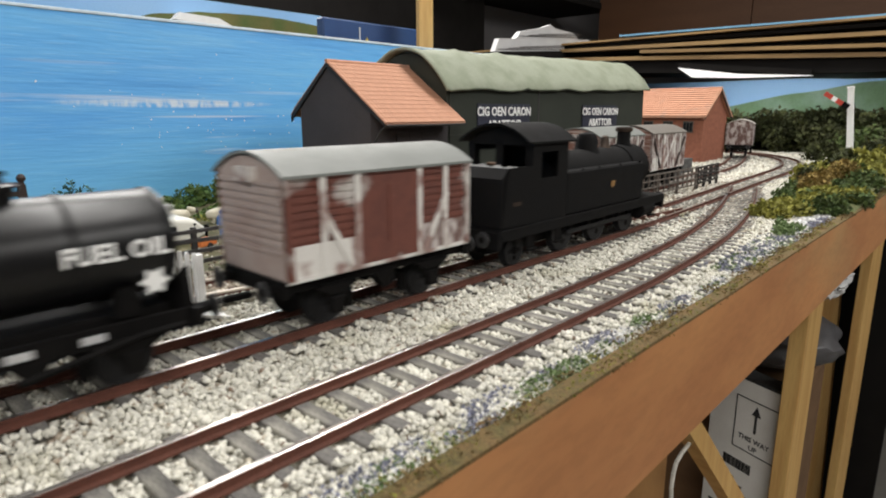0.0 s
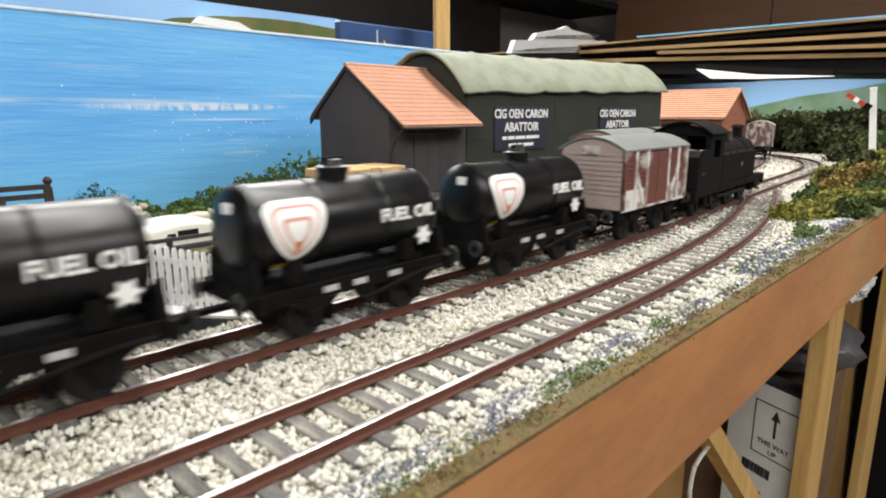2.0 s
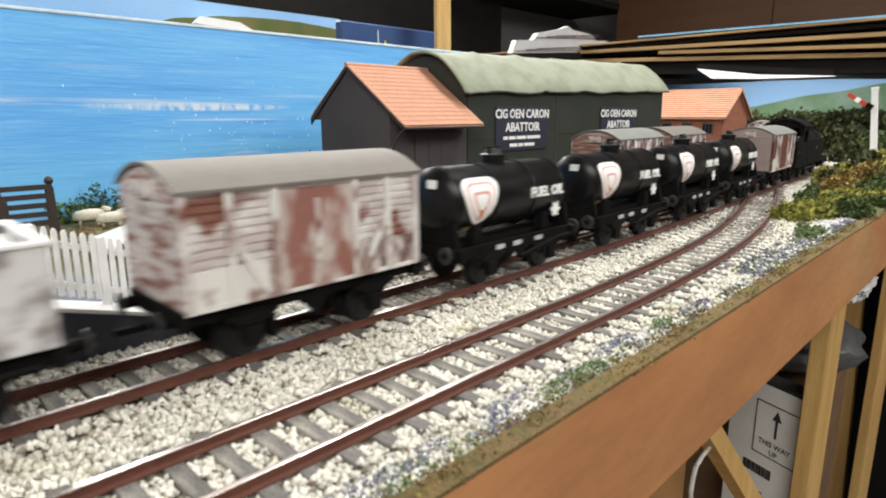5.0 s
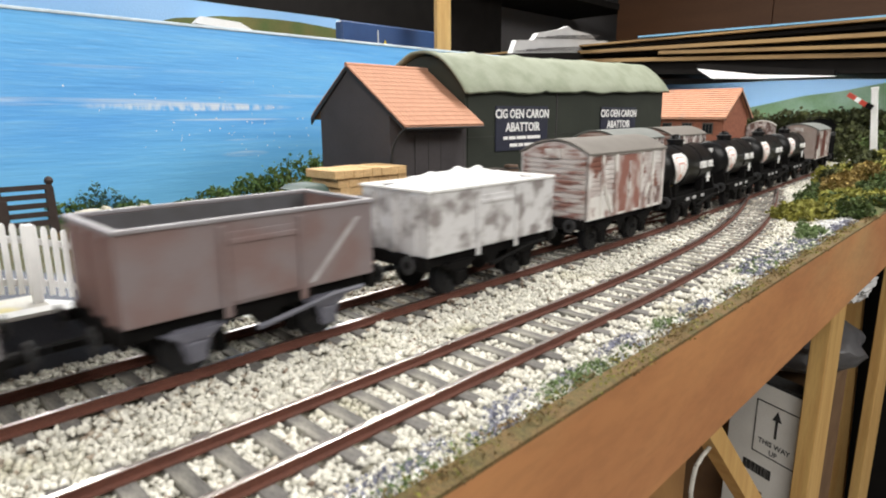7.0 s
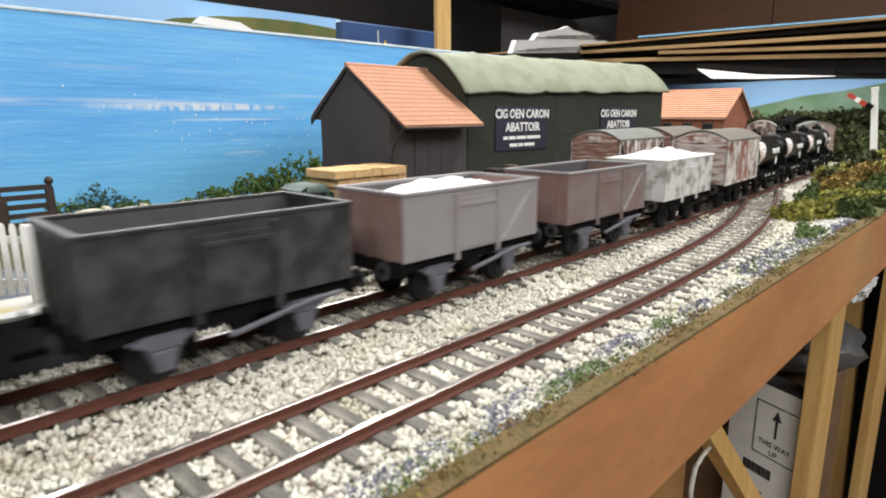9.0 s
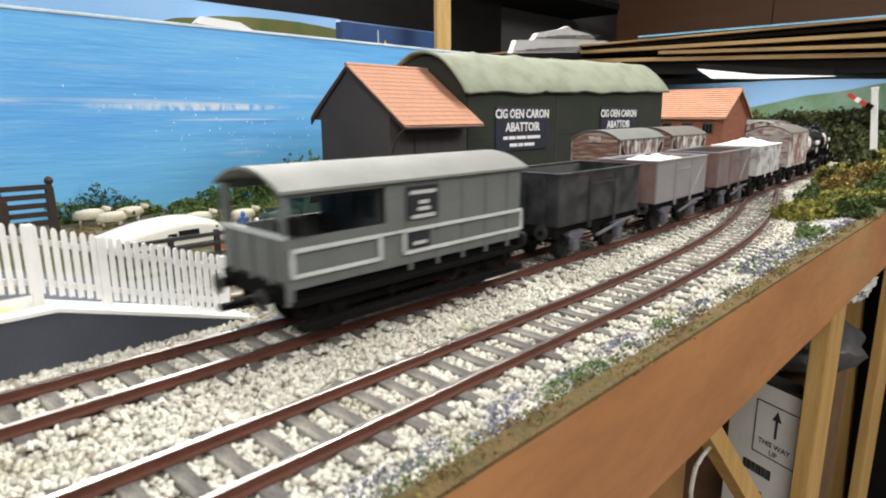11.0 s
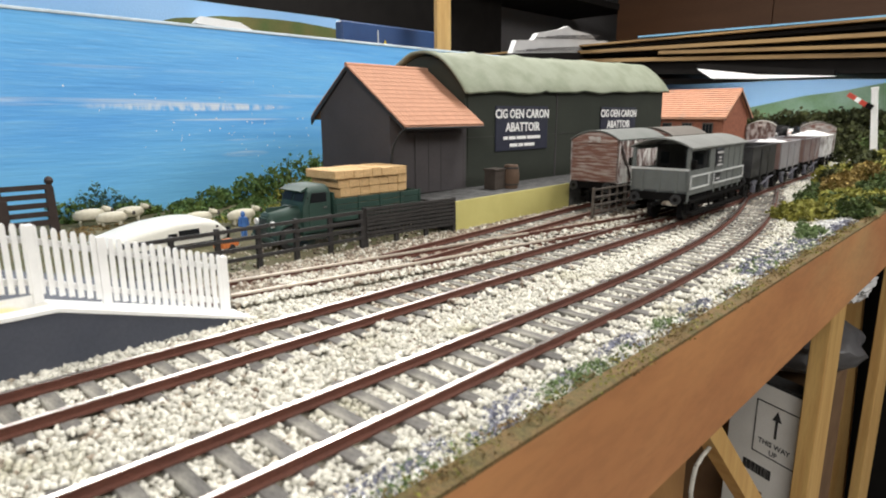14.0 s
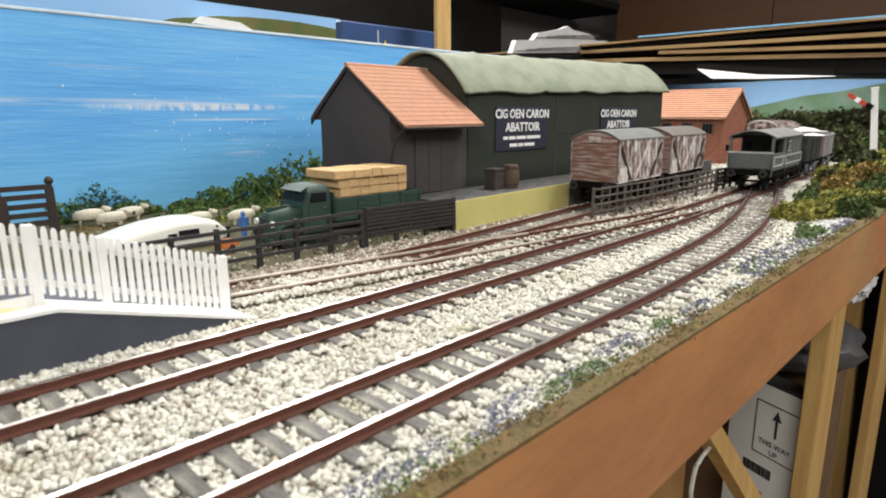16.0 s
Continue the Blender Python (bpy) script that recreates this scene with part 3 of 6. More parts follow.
def spread_ballast():
    rng = np.random.default_rng(5)
    vs, ts, base = [], [], 0
    for x0, x1, y0, y1, count, size in ((10, 150, 63, 224, 42000, (0.42, 1.15)), (150, 330, 63, 224, 36000, (0.45, 1.2)), (330, 640, 66, 224, 26000, (0.7, 1.4)), (600, 1080, 120, 330, 9000, (1.0, 1.9)), (60, 250, 224, 262, 420, (0.5, 1.2))):
        pts = np.stack([rng.uniform(x0, x1, count), rng.uniform(y0, y1, count)], 1)
        z = np.full(count, -3.9) + rng.uniform(-0.3, 0.9, count)
        ok = np.ones(count, bool)
        for ln, lo, hi in ((MAIN, -60, 1080), (FRONT, -60, 540), (YARDLINE, -100, 385), (SPUR, 165, 950)):
            s, o, d = nearest(ln, pts)
            on = (np.abs(o) < 17.5) & (s > lo) & (s < hi)
            first = ln.s[0] + 3 if ln in (MAIN, FRONT) else (-147 if ln is YARDLINE else 168)
            ph = (s - first + PITCH / 2) % PITCH - PITCH / 2
            bare = s > 228 if ln is YARDLINE else s > -1e9
            nth = np.floor((s - first + PITCH / 2) / PITCH)
            chance = (np.sin(nth * 12.9898 + np.sign(o) * 78.233) * 43758.5453) % 1.0
            reach = np.where(chance < 0.12, 10.6, np.where(chance < 0.35, 13.2, 15.5))
            ok &= ~(on & bare & (np.abs(ph) < 1.7 + 0.5 * rng.random(count)) & (np.abs(o) < reach))
            ok &= ~(on & (np.abs(np.abs(o) - GAUGE / 2) < (1.2 if ln is YARDLINE else 1.6)))
            z = np.where(on, (-2.0 if ln is YARDLINE else -3.65) + (z + 3.9) * 0.6, z)
            z = np.where(on & (np.abs(ph) < 1.8) & (np.abs(o) > 10.4), -2.6 + (z + 3.9) * 0.4, z)
        ok &= ~((pts[:, 1] > 170) & (pts[:, 0] < 88))
        pts, z = pts[ok], z[ok]
        v, t = stones(pts, size, z, int(x0 + 50))
        vs.append(v), ts.append(t + base)
        base += len(v)
    v, t = np.vstack(vs), np.vstack(ts)
    rng = np.random.default_rng(17)
    mid = v.reshape(-1, 6, 3).mean(axis=1)
    _, across, _ = nearest(MAIN, mid[:, :2])
    yard = (mid[:, 1] > 190 - 16 * np.clip((mid[:, 0] - 150) / 150, 0, 1) + 7 * np.sin(mid[:, 0] / 17) + 5 * np.sin(mid[:, 0] / 5.3 + mid[:, 1] / 4)) & (mid[:, 0] < 420)
    share_brown = np.where(yard, 0.85, np.where((across > -13) & (mid[:, 0] > 120) & (mid[:, 0] < 640), 0.40, np.where(np.abs(across + 15) < 6, 0.14, 0.05)))
    along, apart, _ = nearest(FRONT, mid[:, :2])
    share_brown = np.where((np.abs(apart) < 14) & (along > 300) & (along < 545), 0.2 + 0.65 * np.clip((along - 300) / 130, 0, 1), share_brown)
    dirty = np.repeat(rng.random(len(mid)) < share_brown, 8)
    for flag, mt, label in ((False, BALLAST, "loose cream and grey stone ballast between the rails"), (True, BALLASTBROWN, "dirty brown ballast of the yard siding")):
        ob = new("ballast", raw_tris("ballast", v, t[dirty == flag], mt))
        tagged(ob, label, "gravel", kind="stuff")


spread_ballast()

# ---- the board, its legs and what stands below ----
fas = thing("wall_fascia", "brown plywood front of the layout board", "board edge", kind="structure")
part("panel", box(bm_new(), -1050, 1300, 61, 62.2, -42, -2.1), BOARD, fas)
part("top_lip", box(bm_new(), -1050, 1300, 62.2, 66, -14, -2.25, 0.1), BOARDTOP, fas)
part("rim", box(bm_new(), -1050, 1300, 61.0, 66, -2.1, -1.15), BOARDTOP, fas)
deck = thing("floor_deck", "plywood deck that carries the model scene", "board", kind="structure")
part("sheet", box(bm_new(), -1050, 1300, 62.3, 770, -15.5, -6), BOARDTOP, deck)


lf = thing("layout_frame", "sawn pine legs and braces under the board", "frame", kind="structure")
for x, y0, y1, w in ((506, 90, 102, 48), (794, 90, 100, 76), (-300, 90, 102, 48)):
    part("leg", box(bm_new(), x, x + w, y0, y1, -950, -15.6, 0.6), TIMBER, lf)
part("brace", prism(bm_new(), [(206, -42.5), (218, -42.5), (411, -225), (394, -225)], "xz", 77, 84), TIMBER, lf)
part("brace", prism(bm_new(), [(560, -60), (590, -60), (790, -230), (760, -230)], "xz", 150, 168), TIMBER, lf)
part("bearer", box(bm_new(), 560, 600, 104, 700, -58, -15.8), TIMBER, lf)


def carton():
    t = thing("carton", "pale grey cardboard carton with printed arrow", "box", at=(536.1, 141.4, -164), turn=248.5)
    part("body", box(bm_new(), -26, 42.4, 0, 18, -330, 0, 0.8), CARDBOX, t)
    part("tape", box(bm_new(), -26.3, 42.7, -0.3, 18.2, -2.2, 0.4), INK, t, "dark tape along the top edge")
    bm = bm_new()
    for a, b, c, d in ((0, 41, -18.8, -18), (0, 41, -67, -66.2), (0, 0.8, -67, -18), (40.2, 41, -67, -18)):
        box(bm, a, b, -0.5, 0.1, c, d)
    box(bm, 19.2, 21.2, -0.5, 0.1, -47, -30)
    prism(bm, [(16, -31), (24.4, -31), (20.2, -22)], "xz", -0.5, 0.1)
    part("arrow_print", bm, INK, t, "black arrow in a frame")
    face = Euler((radians(90), 0, 0)).to_matrix().to_4x4()
    for text, z in (("THIS WAY", -54.5), ("UP", -62)):
        lettering("lettering", text, 6.4, INK, t, Matrix.Translation((20 * MM, -0.4 * MM, z * MM)) @ face)
    bm = bm_new()
    rng = random.Random(4)
    x = -7.0
    while x < 20:
        w = rng.uniform(0.3, 0.9)
        box(bm, x, x + w, -0.5, 0.1, -87, -78)
        x += w + rng.uniform(0.3, 0.7)
    for z in (-98, -104, -118, -132):
        box(bm, -18, rng.uniform(-4, 30), -0.5, 0.1, z, z + 2.0)
    part("bar_print", bm, INK, t, "printed black bars")
    return t


carton()
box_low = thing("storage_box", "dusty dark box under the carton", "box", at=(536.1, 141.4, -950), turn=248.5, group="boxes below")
part("body", box(bm_new(), -40, 60, 0, 170, 0, 455, 2), DARKBOARDSHADE, box_low)
bag = thing("plastic_bag", "crumpled grey plastic sheet lying over the carton", "bag", at=(630, 150, -152))
bm = bm_new()
bmesh.ops.create_icosphere(bm, subdivisions=4, radius=1.0)
for v in bm.verts:
    k = 1 + 0.14 * noise.noise(v.co * 2.2) + 0.06 * noise.noise(v.co * 8)
    v.co = Vector((v.co.x * 66 * k, v.co.y * 66 * k, v.co.z * 26 * k))
part("sheet", bm, GREYBAG, bag, smooth=True)
cab = thing("cable", "thin white cable hanging below the board", "cable")
bm = bm_new()
pts = [(243, 80, -78), (235, 80, -79), (229, 80, -81), (227, 80, -85), (226, 80, -91), (229, 80, -105), (239, 80, -134)]
for p, q in zip(pts, pts[1:]):
    rod(bm, p, q, 0.9)
part("lead", bm, CABLE, cab)
for i, (x, y, z, a, b, c, mt) in enumerate(((585, 104, -950, 110, 130, 762, CARDBROWN), (760, 330, -950, 300, 200, 640, DARKBOARDSHADE), (700, 250, -950, 160, 120, 640, WOODPANEL), (300, 330, -950, 200, 240, 560, DARKBOARDSHADE))):
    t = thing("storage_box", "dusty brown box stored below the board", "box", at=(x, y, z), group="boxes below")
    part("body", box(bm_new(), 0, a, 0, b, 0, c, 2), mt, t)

t = thing("storage_box", "brown fibreboard box stored under the front edge", "box", at=(120, 122, -950), group="boxes below")
part("body", box(bm_new(), 0, 334.2 - 120, 0, 120, 0, 850, 2), BOXBROWN, t)
part("lid", box(bm_new(), -1, 334.2 - 119, -1, 121, 850, 868, 2), BOXBROWN, t)

tis = thing("crumpled_tissue", "crumpled pale tissue caught under the board", "tissue", at=(455, 70, -50))
bm = bm_new()
bmesh.ops.create_icosphere(bm, subdivisions=4, radius=1.0)
for v in bm.verts:
    k = 1 + 0.5 * noise.noise(v.co * 2.0) + 0.25 * noise.noise(v.co * 6)
    v.co = Vector((v.co.x * 30 * k, v.co.y * 7 * k, v.co.z * 7 * k))
part("sheet", bm, PAPER, tis)
pan = thing("wood_offcuts", "brown wooden offcuts and an added dark panel behind the legs", "wood", at=(850, 130, 0))
part("panel", prism(bm_new(), [(0, -950), (70, -950), (62, -40), (8, -40)], "yz", 0, 12), WOODPANEL, pan)
part("panel", prism(bm_new(), [(-40, -950), (-10, -950), (20, -120), (-8, -120)], "yz", -16, -2), TIMBER, pan)
part("panel", prism(bm_new(), [(90, -950), (180, -950), (170, -60), (95, -60)], "yz", 30, 44), BOARD, pan)
# Near-black panel added to keep the gap behind the legs dark.
part("panel", prism(bm_new(), [(-68, -950), (20, -950), (20, -90), (-68, -90)], "yz", 60, 72), DARKBOARDSHADE, pan)

# ---- the room ----


def slab(name, x0, x1, y0, y1, z0, z1, mat, label, category):
    ob = part(name, box(bm_new(), x0, x1, y0, y1, z0, z1), mat)
    return tagged(ob, label, category, kind="structure")


slab("floor", -2200, 2400, -1900, 1200, -1000, -950, FLOORMAT, "concrete workshop floor, pale to bounce light under the board", "floor")
slab("ceiling", -2200, 2400, -1900, 1200, 1350, 1400, CEILING, "pale boarded workshop ceiling", "ceiling")
slab("wall_back", -2200, 2400, 1100, 1150, -950, 1350, ROOMWALL, "plain grey workshop wall", "wall")
slab("wall_front", -2200, 2400, -1850, -1800, -950, 1350, BOUNCEWALL, "unseen workshop wall, pale to bounce light", "wall")
slab("wall_left", -2150, -2100, -1800, 1100, -950, 1350, BOUNCEWALL, "unseen workshop wall, pale to bounce light", "wall")
slab("wall_right", 2300, 2350, -1800, 1100, -950, 1350, ROOMWALL, "plain grey workshop wall", "wall")
pn = thing("plywood_screen", "brown plywood screen above the shelf boards", "screen")
for ya, yb in ((-300, 98), (100, 498), (500, 905)):
    part("board", box(bm_new(), 1640, 1655, ya, yb, 150, 700, 0.5), WOODPANEL, pn)
part("batten", box(bm_new(), 1655, 1670, -300, 905, 400, 430), WOODPANEL, pn)

# ---- painted backdrops ----
BDY = 422
bd = thing("backdrop", "blue painted sky board behind the model yard", "backdrop", kind="structure")
part("sheet", box(bm_new(), -700, 640, BDY, BDY + 6, -6, 117.2), SKY, bd)
part("board_edge", box(bm_new(), -700, 640, BDY - 0.8, BDY + 6.2, 116.9, 118.8, 0.3), BOARDEDGE, bd, "pale unpainted top edge")


dots = bm_new()
rngd = random.Random(21)
for k in range(70):
    x, z = (rngd.gauss(225, 55), rngd.gauss(48, 20)) if k > 9 else ((178, 183, 212, 216, 250, 275, 262, 150, 128, 300)[k], (45.5, 45.4, 45.8, 46.2, 80, 56, 42, 72, 62, 41)[k])
    if 30 < x < 320 and 12 < z < 108:
        r = rngd.uniform(0.22, 0.6)
        lathe(dots, [(r, 0), (r * 0.7, 0.3)], (x, BDY - 0.3, z), 6, "y")
part("paint_fleck", dots, WHITE, bd)
bd2 = thing("backdrop", "pale sky board with green hills at the far end", "backdrop", kind="structure")
part("sheet", box(bm_new(), 1250, 1256, 20, 760, -6, 116), SKYPALE, bd2)


def hill_shape(y0, y1, base, top, seed, x):
    rng = random.Random(seed)
    n = 60
    v, f = [], []
    for i in range(n + 1):
        u = i / n
        y = y0 + (y1 - y0) * u
        h = base + (top - base) * math.cos(math.pi * 0.5 * u) ** 0.75 * (0.93 + 0.09 * noise.noise(Vector((u * 5, seed, 0))))
        v += [(x, y, -5), (x, y, h)]
    for i in range(n):
        f.append((2 * i, 2 * i + 2, 2 * i + 3, 2 * i + 1))
    return v, f


o = new("painted_hill", raw("painted_hill", *hill_shape(60, 470, 44, 116, 2, 1249.2), HILL))
o.parent = bd2
bd3 = thing("backdrop", "pale painted sky of a layout behind, with low hills", "backdrop", kind="structure")
part("sheet", box(bm_new(), -900, 522, 700, 706, 60, 184), SKYPALE, bd3)
v, f = [], []
for i in range(61):
    u = i / 60
    x = 285 + 235 * u
    h = 155 + 19 * math.sin(math.pi * min(1.0, (u + 0.02) * 0.75)) ** 0.6 + 1.2 * noise.noise(Vector((u * 9, 1, 0)))
    v += [(x, 699.2, 60), (x, 699.2, h)]
f = [(2 * i, 2 * i + 2, 2 * i + 3, 2 * i + 1) for i in range(60)]
o = new("painted_hill", raw("painted_hill", v, f, HILLBROWN))
o.parent = bd3
hs = thing("model_house", "small white model building on the layout behind", "building", at=(330, 690, 100))
part("wall", box(bm_new(), -10, 40, 0, 6, 0, 60), WHITE, hs)
part("roof", prism(bm_new(), [(-14, 58), (62, 54), (40, 64), (-6, 66)], "xz", -2, 7), WHITE, hs)
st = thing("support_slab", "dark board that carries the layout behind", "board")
part("sheet", box(bm_new(), -900, 1300, 510, 800, 88, 98), DARKBOARDSHADE, st)
up = thing("upper_shelf", "dark shelf and near-black room-shade panel behind the layout", "shelf")
# Near-black panel added in place of the unlit depth of the room.
part("back_panel", box(bm_new(), 300, 1240, 1000, 1010, 98, 460), DARKBOARDSHADE, up)
part("board", box(bm_new(), 1016, 1700, 900, 1098, 342, 358), DARKBOARDSHADE, up)
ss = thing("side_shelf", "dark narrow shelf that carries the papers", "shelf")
part("board", prism(bm_new(), [(800, 140), (1190, 169), (1190, 182), (800, 153.6)], "xz", 635, 800), DARKBOARDSHADE, ss)
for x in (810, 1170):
    part("bracket", box(bm_new(), x, x + 10, 640, 790, 98, 140), DARKBOARDSHADE, ss)

# ---- shelf of stored boards over the far end ----
sh = thing("board_stack", "stack of hardboard and blue sheets stored on a shelf", "boards")


def sheet_board(name, ya, za, yb, zb, thick, x0, x1, mat):
    """A sheet whose front edge runs from (ya, za) to (yb, zb) and on towards the aisle."""
    k = (zb - za) / (yb - ya)
    ye = -320
    ze = zb + k * (ye - yb)
    return part(name, prism(bm_new(), [(ye, ze), (ya, za), (ya, za + thick), (ye, ze + thick)], "yz", x0, x1), mat, sh)


sheet_board("sheet", 894, 180.5, 170, 180.0, 3.0, 1024, 1600, HARDBOARD)
sheet_board("sheet", 880, 176.5, 170, 171.0, 5.0, 1034, 1600, DARKBOARDSHADE)
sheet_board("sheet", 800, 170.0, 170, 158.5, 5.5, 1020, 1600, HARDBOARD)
sheet_board("sheet", 780, 166.0, 170, 152.0, 4.0, 1034, 1600, DARKBOARDSHADE)
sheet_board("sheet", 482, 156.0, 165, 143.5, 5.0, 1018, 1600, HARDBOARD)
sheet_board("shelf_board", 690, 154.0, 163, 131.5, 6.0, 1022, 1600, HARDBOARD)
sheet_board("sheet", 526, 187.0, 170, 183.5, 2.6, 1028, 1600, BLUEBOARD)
# Near-black slab stands in for the shaded underside of the shelf.
part("bearer", prism(bm_new(), [(-320, 108), (200, 112), (560, 128), (690, 150), (690, 153.5), (163, 131), (-320, 110.5)], "yz", 1030, 1236), DARKBOARDSHADE, sh)
lamp = thing("strip_light", "white strip lamp under the board shelf", "lamp")
part("diffuser", prism(bm_new(), [(416, 129.2), (391.5, 113.1), (320.8, 109.6), (220, 108.9), (220, 109.5), (320.8, 115.6)], "yz", 1021, 1029), TUBE, lamp)
part("holder", prism(bm_new(), [(222, 109.8), (416, 129.6), (416, 137), (222, 117.5)], "yz", 1023, 1035), DARKBOARDSHADE, lamp)
post = thing("post", "sawn pine upright behind the backdrop", "post")
part("timber", box(bm_new(), 486, 508, 480, 485, -5, 400, 0.6), TIMBER, post)
bb = thing("blue_crate", "dark blue plastic crate with a yellow warning mark", "crate", at=(392, 522, 98))
part("body", box(bm_new(), 0, 142, 0, 12, 0, 54, 1.5), BLUEBOX, bb)
part("warning_mark", prism(bm_new(), [(52, 30), (61, 30), (56.5, 39)], "xz", -0.8, 0.2), WARN, bb)
part("panel_line", box(bm_new(), 46, 47.5, -0.6, 0.2, 0, 48), PAPER, bb)
for outline in ([(822, 155), (1148, 179), (1142, 195), (1120, 198), (834, 177)], [(880, 180.6), (1085, 195.2), (1066, 205), (1000, 208), (985, 213), (964, 206), (894, 193)]):
    x, z = outline[0]
    t = thing("paper_stack", "grey-white pile of papers and packets", "papers", at=(x, 640, z), group="papers on the shelf")
    part("packet", prism(bm_new(), [(a - x, b - z) for a, b in outline], "xz", 0, 10), PAPER, t)
    for k in range(3):
        part("sheet_edge", prism(bm_new(), [(8 + k * 30, 4 + k * 4), (200 + k * 8, 17 + k * 4), (200 + k * 8, 18.2 + k * 4), (8 + k * 30, 5.2 + k * 4)], "xz", -0.8, 0.5), GREYBAG, t)

# ---- buildings of the yard ----
BANK = 12.0


def loading_bank():
    t = thing("loading_bank", "grey-topped loading bank with a yellow card face", "platform", kind="structure")
    part("surface", prism(bm_new(), [(236, 222.2), (345, 224.6), (640, 238), (640, 300), (236, 300)], "xy", -5, BANK), BANKTOP, t)
    part("face", prism(bm_new(), [(234, 220), (354, 224.2), (354, 225.4), (234, 221.4)], "xy", -5, BANK + 0.8), YELLOW, t, "bare yellow card face")
    part("face", prism(bm_new(), [(354.5, 224.4), (640, 237), (640, 238.2), (354.5, 225.6)], "xy", -5, BANK + 0.2), BANKTOP, t)
    return t


loading_bank()


def pantile_roof(parent, x0, x1, ye, ze, yr, zr, nx, ny, mat):
    """A sloping roof laid with rows of tiles, each a piece of its own."""
    slope = Vector((0, yr - ye, zr - ze))
    n = Vector((0, -(zr - ze), yr - ye)).normalized()
    if n.z < 0:
        n = -n
    bm = bm_new()
    prism(bm, [(ye, ze - 0.5), (yr, zr - 0.5), (yr, zr - 1.8), (ye, ze - 1.8)], "yz", x0, x1)
    deck_ = part("roof", bm, mat, parent)
    w, h = (x1 - x0) / nx, slope.length / ny
    d = slope.normalized()
    bm = bm_new()
    vs = []
    for a, b in ((0, 0), (h * 1.12, -0.35)):
        for u, e in ((0.03 * w, 0.0), (0.3 * w, 0.42), (0.7 * w, 0.42), (0.97 * w, 0.0)):
            vs.append(bm.verts.new(Vector((u, 0, 0)) + d * a + n * (e * 0.6 + 0.42 + b * 0.6)))
    for i in range(3):
        bm.faces.new((vs[i], vs[i + 1], vs[i + 5], vs[i + 4]))
    lo = [bm.verts.new(Vector(vs[i].co) - n * 0.4) for i in range(4)]
    for i in range(3):
        bm.faces.new((lo[i], lo[i + 1], vs[i + 1], vs[i]))
    me = finish(bm, "tile")
    me.materials.append(mat)
    for j in range(ny):
        for i in range(nx):
            p = Vector((x0 + i * w, ye, ze)) + d * (j * h)
            share("tile", me, deck_, p)
    return deck_


def hut():
    x0, x1, y0, y1, z0, zf, zb, zr = 227, 291, 262, 328, BANK, 60.0, 62.5, 87.3
    ym, ye, zeave = 298.0, 248.0, 52.6
    t = thing("goods_hut", "dark grey card hut with an orange tiled roof", "hut")
    for x in (x0, x1 - 2.5):
        part("gable_wall", prism(bm_new(), [(y0, z0), (y1, z0), (y1, zb), (ym, zr - 2), (y0, zf)], "yz", x, x + 2.5), HUTWALL, t)
    part("front_wall", box(bm_new(), x0 + 2.5, x1 - 2.5, y0 + 0.1, y0 + 2.5, z0, zf - 0.5), HUTWALL, t)
    part("back_wall", box(bm_new(), x0 + 2.5, x1 - 2.5, y1 - 2.5, y1, z0, zb - 0.5), HUTWALL, t)
    door = part("sliding_door", box(bm_new(), 246, 278, y0 - 0.8, y0 + 0.05, z0 + 0.5, 47, 0.2), HUTWALL, t)
    for x in (256.5, 267):
        part("door_joint", box(bm_new(), x, x + 0.25, y0 - 0.95, y0 - 0.8, z0 + 1, 46.5), DARK, door)
    part("door_runner", box(bm_new(), 240, 286, y0 - 1.2, y0, 47, 48.2, 0.1), HUTWALL, t)
    pantile_roof(t, x0 - 1.6, x1 + 1.0, ye, zeave, ym, zr, 26, 14, TILE)
    part("roof", prism(bm_new(), [(ym, zr), (332, 61.8), (336.5, 57.4), (336.5, 55.6), (331, 60.4), (ym, zr - 1.5)], "yz", x0 - 1.6, x1 + 1.0), TILE, t)
    part("ridge", rod(bm_new(), (x0 - 1.8, ym, zr + 0.2), (x1 + 1.1, ym, zr + 0.2), 1.25, 8), TILE, t)
    part("barge_board", prism(bm_new(), [(ym, zr - 0.6), (ye, zeave - 0.5), (ye, zeave - 2.3), (ym, zr - 3.0)], "yz", x0 - 1.7, x0 - 0.7), DARK, t)
    part("barge_board", prism(bm_new(), [(ym, zr - 0.6), (332, 60.8), (336.5, 56.4), (336.5, 52.6), (331, 58.0), (ym, zr - 3.0)], "yz", x0 - 1.7, x0 - 0.7), DARK, t)
    part("gutter", rod(bm_new(), (x0 - 1, ye - 0.4, zeave - 1.4), (x1 + 0.8, ye - 0.4, zeave - 1.4), 0.7, 8), DARK, t)
    bm = bm_new()
    pts = [(x0 + 1.5, ye - 0.2, 51.4), (x0 + 0.5, ye + 2.0, 50.8), (x0 - 0.2, ye + 6, 47.5), (x0 - 0.6, ye + 9.5, 42.5), (x0 - 0.8, ye + 12, 36), (x0 - 0.8, ye + 12.8, 28), (x0 - 0.8, ye + 12.8, z0)]
    for p, q in zip(pts, pts[1:]):
        rod(bm, p, q, 0.7)
    part("drain_pipe", bm, DARK, t, "black bent rainwater pipe")
    return t


hut()


